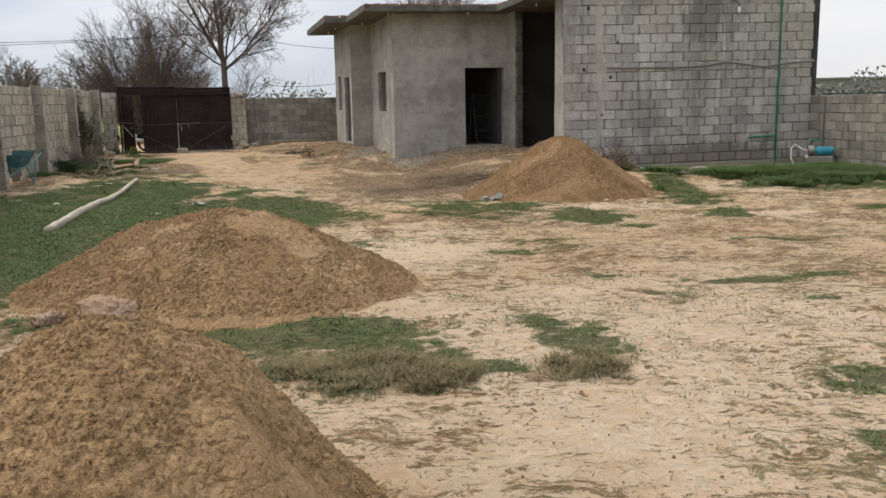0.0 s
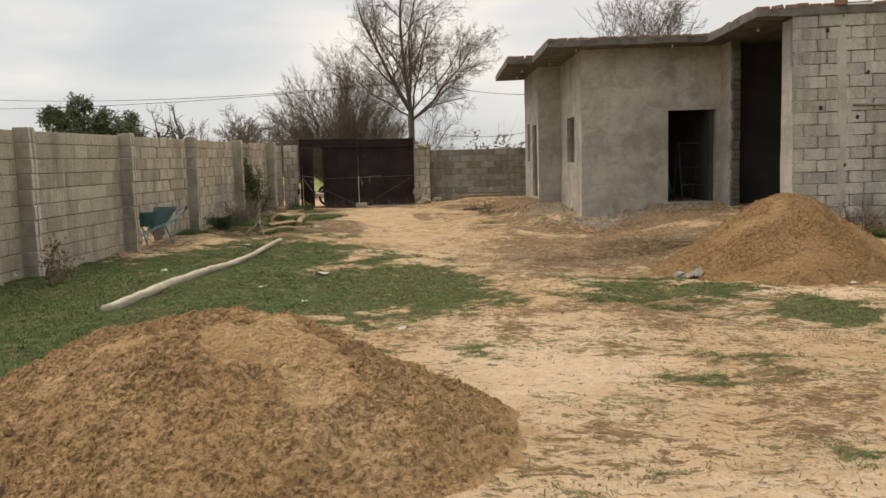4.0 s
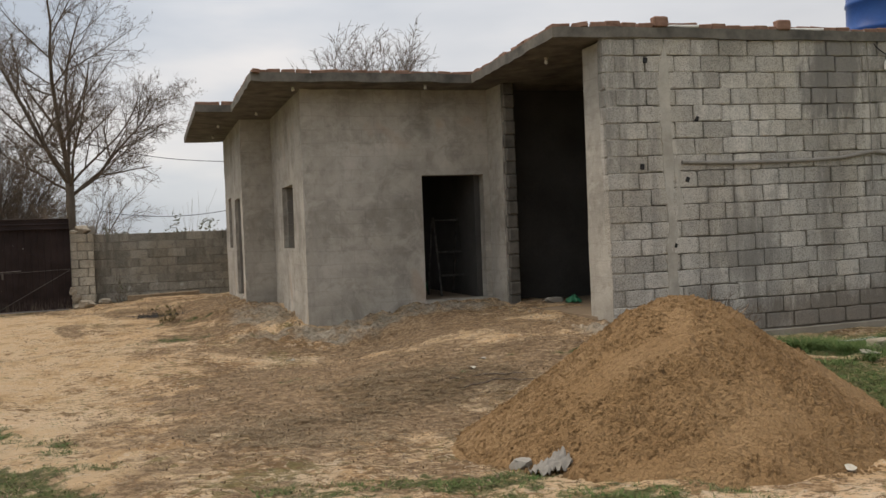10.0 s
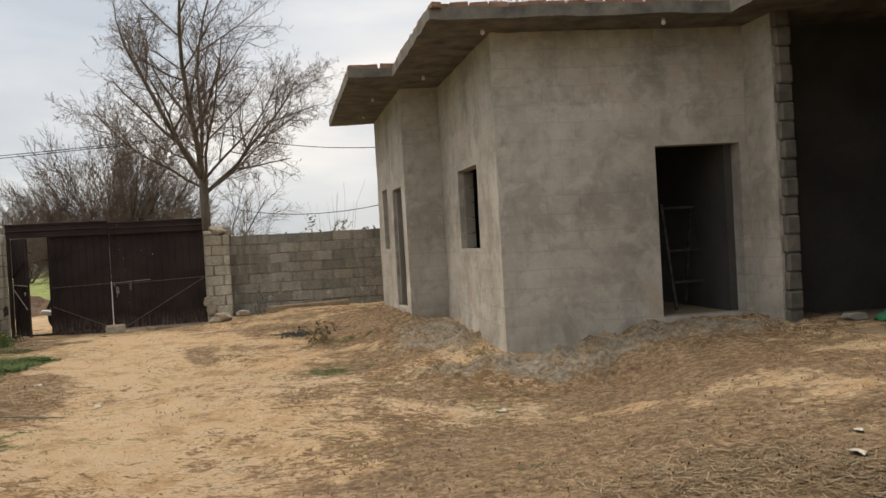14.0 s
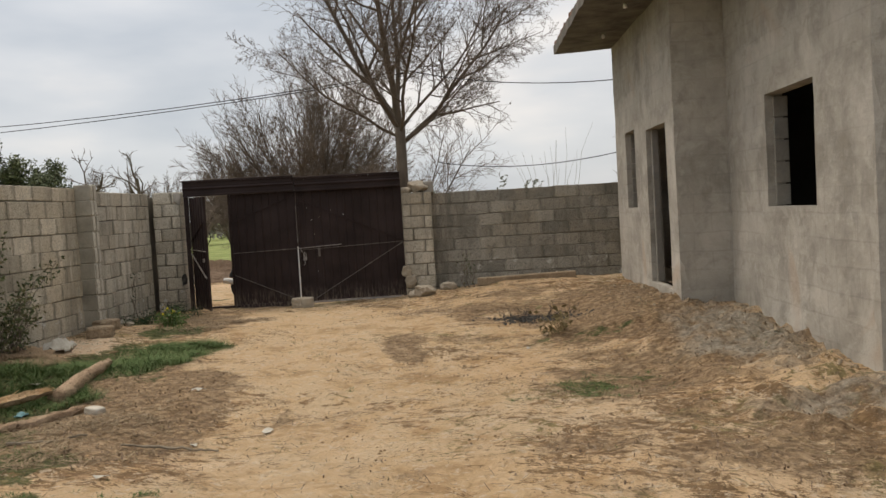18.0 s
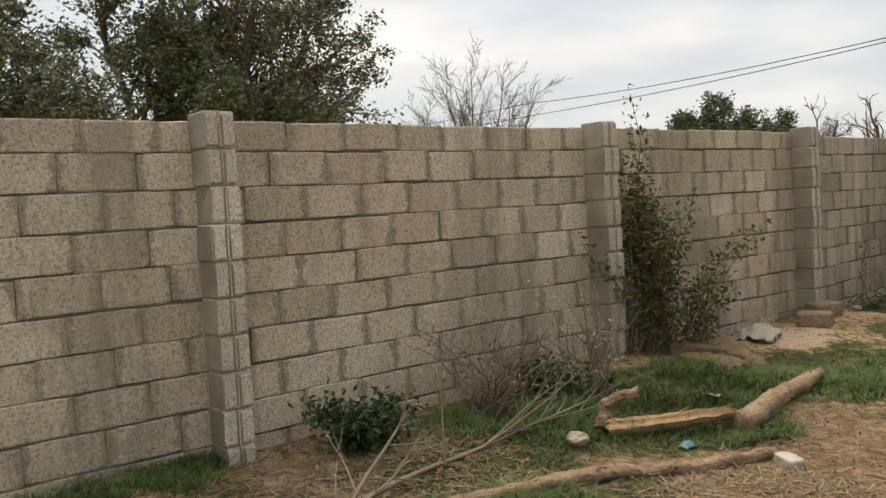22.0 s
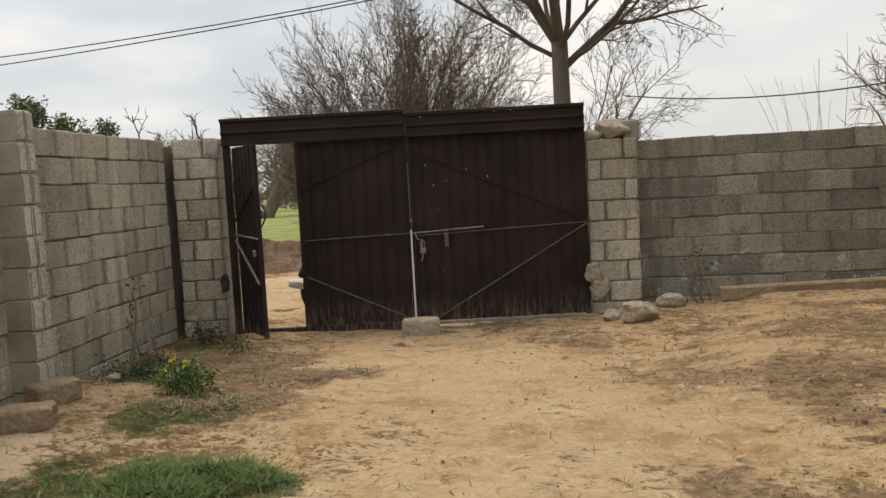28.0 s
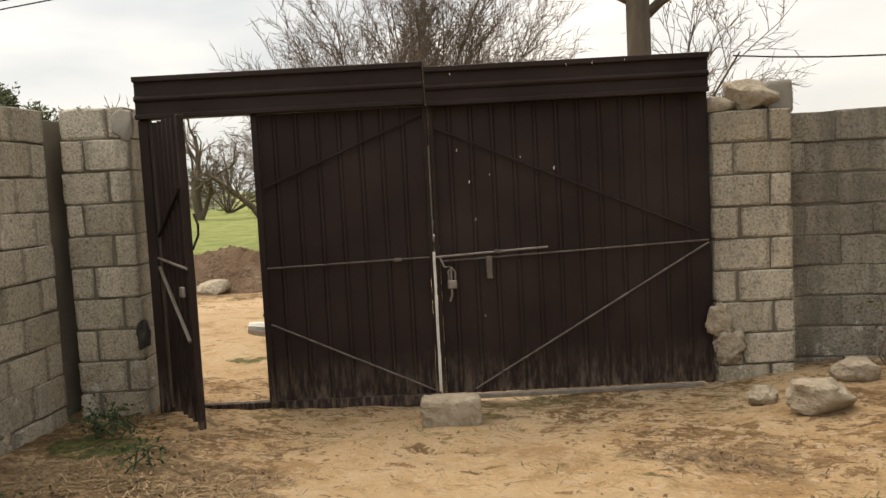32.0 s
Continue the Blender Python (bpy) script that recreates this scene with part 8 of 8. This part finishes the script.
tagged(part("wall_pipe", tube([(*at(8.43, 19.2), 1.5), (*at(8.42, 19.2), 0.0)], 0.016, 6), M_CONDUIT), "thin rusty pipe standing against the side wall", "pipe")

tk = at(7.15, 20.5)
tank = thing("water_tank", pose(tk[0], tk[1], 3.89), "blue plastic water tank on the roof", "water tank")
part("body", tube([(0, 0, 0), (0, 0, 0.02), (0, 0, 0.3), (0, 0, 0.32), (0, 0, 0.36), (0, 0, 0.38), (0, 0, 0.7), (0, 0, 0.72), (0, 0, 0.76), (0, 0, 0.78), (0, 0, 1.0), (0, 0, 1.12), (0, 0, 1.16)], [0.43, 0.45, 0.45, 0.465, 0.465, 0.45, 0.45, 0.465, 0.465, 0.45, 0.44, 0.3, 0.2], 28), M_TANK, tank, "", True)
part("lid", tube([(0, 0, 1.15), (0, 0, 1.2)], 0.2, 20), M_DARK, tank)

# ceiling bulbs below the roof's overhang
for i, (px, py) in enumerate(((-1.22, 21.32), (0.7, 21.45), (2.16, 19.75), (-2.05, 23.7), (-2.95, 25.2), (-3.35, 26.9))):
    gx, gy = at(px, py)
    bl = thing("ceiling_bulb", pose(gx, gy, 3.755), "bare white bulb in a socket below the roof slab", "lamp", "bulbs below the roof")
    part("socket", tube([(0, 0, 0.03), (0, 0, -0.012)], 0.03, 10), M_CONCRETE, bl)
    part("bulb", tube([(0, 0, -0.01), (0, 0, -0.03), (0, 0, -0.05), (0, 0, -0.065), (0, 0, -0.07)], [0.012, 0.022, 0.027, 0.018, 0.006], 12), M_WHITE, bl, "", True)

# ---- inside the house ----
lad = thing("trestle", pose(*at(1.05, 23.0), 0.375, 0, 0, 20), "wooden trestle standing in the room, near-black for the shade", "trestle")
# near-black material puts the room's shade into the trestle's colour
for sx in (-0.24, 0.24):
    for sy in (-1, 1):
        part("leg", tube([(sx, 0.28 * sy, 0.0), (sx, 0.03 * sy, 1.35)], 0.022, 4), M_ASH_AND_SHADE, lad)
for z in (0.35, 0.75, 1.3):
    part("rung", tube([(-0.26, -0.28 * (1 - z / 1.5), z), (0.26, -0.28 * (1 - z / 1.5), z)], 0.02, 4), M_ASH_AND_SHADE, lad)
crumple("green_net", (0.45, 23.2), (0.5, 0.5, 0.7), 8, "heap of green plastic netting in the room", "net", M_PIPE).location.z = 0.38
crumple("green_net", (2.75, 21.2), (0.22, 0.18, 0.12), 9, "small heap of green plastic netting on the store floor", "net", M_PIPE).location.z = 0.305
lump("store_rubble", (2.5, 21.4), (0.3, 0.2, 0.1), M_CONCRETE, 55, "broken mortar rubble on the store floor", "rubble", 0.1, 0, 0.4, z=0.30)

# bare block reveals in the windows
rng_rv = random.Random(19)
for p0_, z0_, n_ in ((go(C0, S_ANG, 2.22), 1.29, 5), (go(jog_out, S_ANG, 2.95), 1.31, 5)):
    for k in range(n_):
        ob = part("block", boxes(((-0.004, -0.15, 0), (0.015, -0.012, 0.2)), bevel=0.006), M_CONCRETE, house)
        ob.matrix_local = HOUSE_INV @ pose(*at(*p0_), z0_ + 0.008 + k * 0.211, 0, 0, S_ANG + 180) @ pose(0, 0.225, 0)
doorpost = part("door_post", boxes(((0, 0.0, 0), (0.06, 0.08, 1.93)), bevel=0.004), M_CONDUIT, house, "grey steel door frame post")
doorpost.matrix_local = HOUSE_INV @ pose(*at(*go(jog_out, S_ANG, 1.46)), 0.37, 0, 0, S_ANG + 180) @ pose(0, 0.05, 0)

# ---- motorbike outside the gate ----
mp_ = at(-9.02, 28.42)
bike = thing("motorbike", pose(mp_[0] + 0.01, mp_[1] + 0.005, zat(*mp_), 0, 0, G_ANG + 4), "small dark motorbike with a chrome exhaust parked outside the gate", "motorbike")
for x in (-0.62, 0.6):
    wh = part("wheel", tube([(0, -0.05, 0), (0, 0.05, 0)], 0.045, 12), M_STEEL, bike)
    wh.matrix_local = pose(x, 0, 0.28)
    part("tyre", ring(0.25, 0.035, 28), M_DARK, wh)
    part("rim", ring(0.215, 0.012, 28), M_STEEL, wh)
    for i in range(12):
        a = i * math.pi / 6
        part("spoke", tube([(0, 0, 0), (0.21 * math.cos(a), 0, 0.21 * math.sin(a))], 0.003, 4), M_STEEL, wh)
part("fuel_tank", tube([(0.02, 0, 0.74), (0.1, 0, 0.76), (0.28, 0, 0.78), (0.38, 0, 0.76)], [0.06, 0.11, 0.12, 0.05], 12), M_DARK, bike, "", True)
part("seat", tube([(-0.62, 0, 0.76), (-0.5, 0, 0.77), (-0.1, 0, 0.74), (0.02, 0, 0.76)], [0.05, 0.1, 0.1, 0.06], 10), M_DARK, bike, "", True)
part("engine", boxes(((-0.12, -0.12, 0.28), (0.22, 0.12, 0.55)), bevel=0.03), M_STEEL, bike)
part("chassis", tube([(-0.62, 0, 0.28), (-0.2, 0, 0.42), (-0.3, 0, 0.68), (0.35, 0, 0.7), (0.42, 0, 0.6), (0.1, 0, 0.3), (-0.2, 0, 0.3)], 0.02), M_DARK, bike)
part("fork", tube([(0.6, 0, 0.28), (0.45, 0, 0.72), (0.38, 0, 0.95)], 0.025), M_STEEL, bike)
part("handlebar", tube([(0.3, -0.34, 1.02), (0.38, -0.2, 0.98), (0.38, 0.2, 0.98), (0.3, 0.34, 1.02)], 0.013), M_STEEL, bike)
part("exhaust", tube([(0.2, -0.14, 0.32), (-0.2, -0.16, 0.28), (-0.3, -0.17, 0.3), (-0.94, -0.19, 0.4), (-1.0, -0.19, 0.41)], [0.02, 0.025, 0.045, 0.052, 0.04], 10), M_WHITE, bike, "bright chrome silencer")
part("mudguard", tube([(-0.9, 0, 0.45), (-0.82, 0, 0.58), (-0.62, 0, 0.64)], [0.03, 0.05, 0.06], 8), M_DARK, bike)
part("headlamp", tube([(0.46, 0, 0.86), (0.52, 0, 0.86), (0.58, 0, 0.86)], [0.05, 0.09, 0.08], 12), M_STEEL, bike)
lump("spoil_stone", (-13.4, 32.4), (0.5, 0.4, 0.25), M_STONE, 60, "pale slab of stone on the spoil bank outside", "stone", 0.2, 0, 0.7)
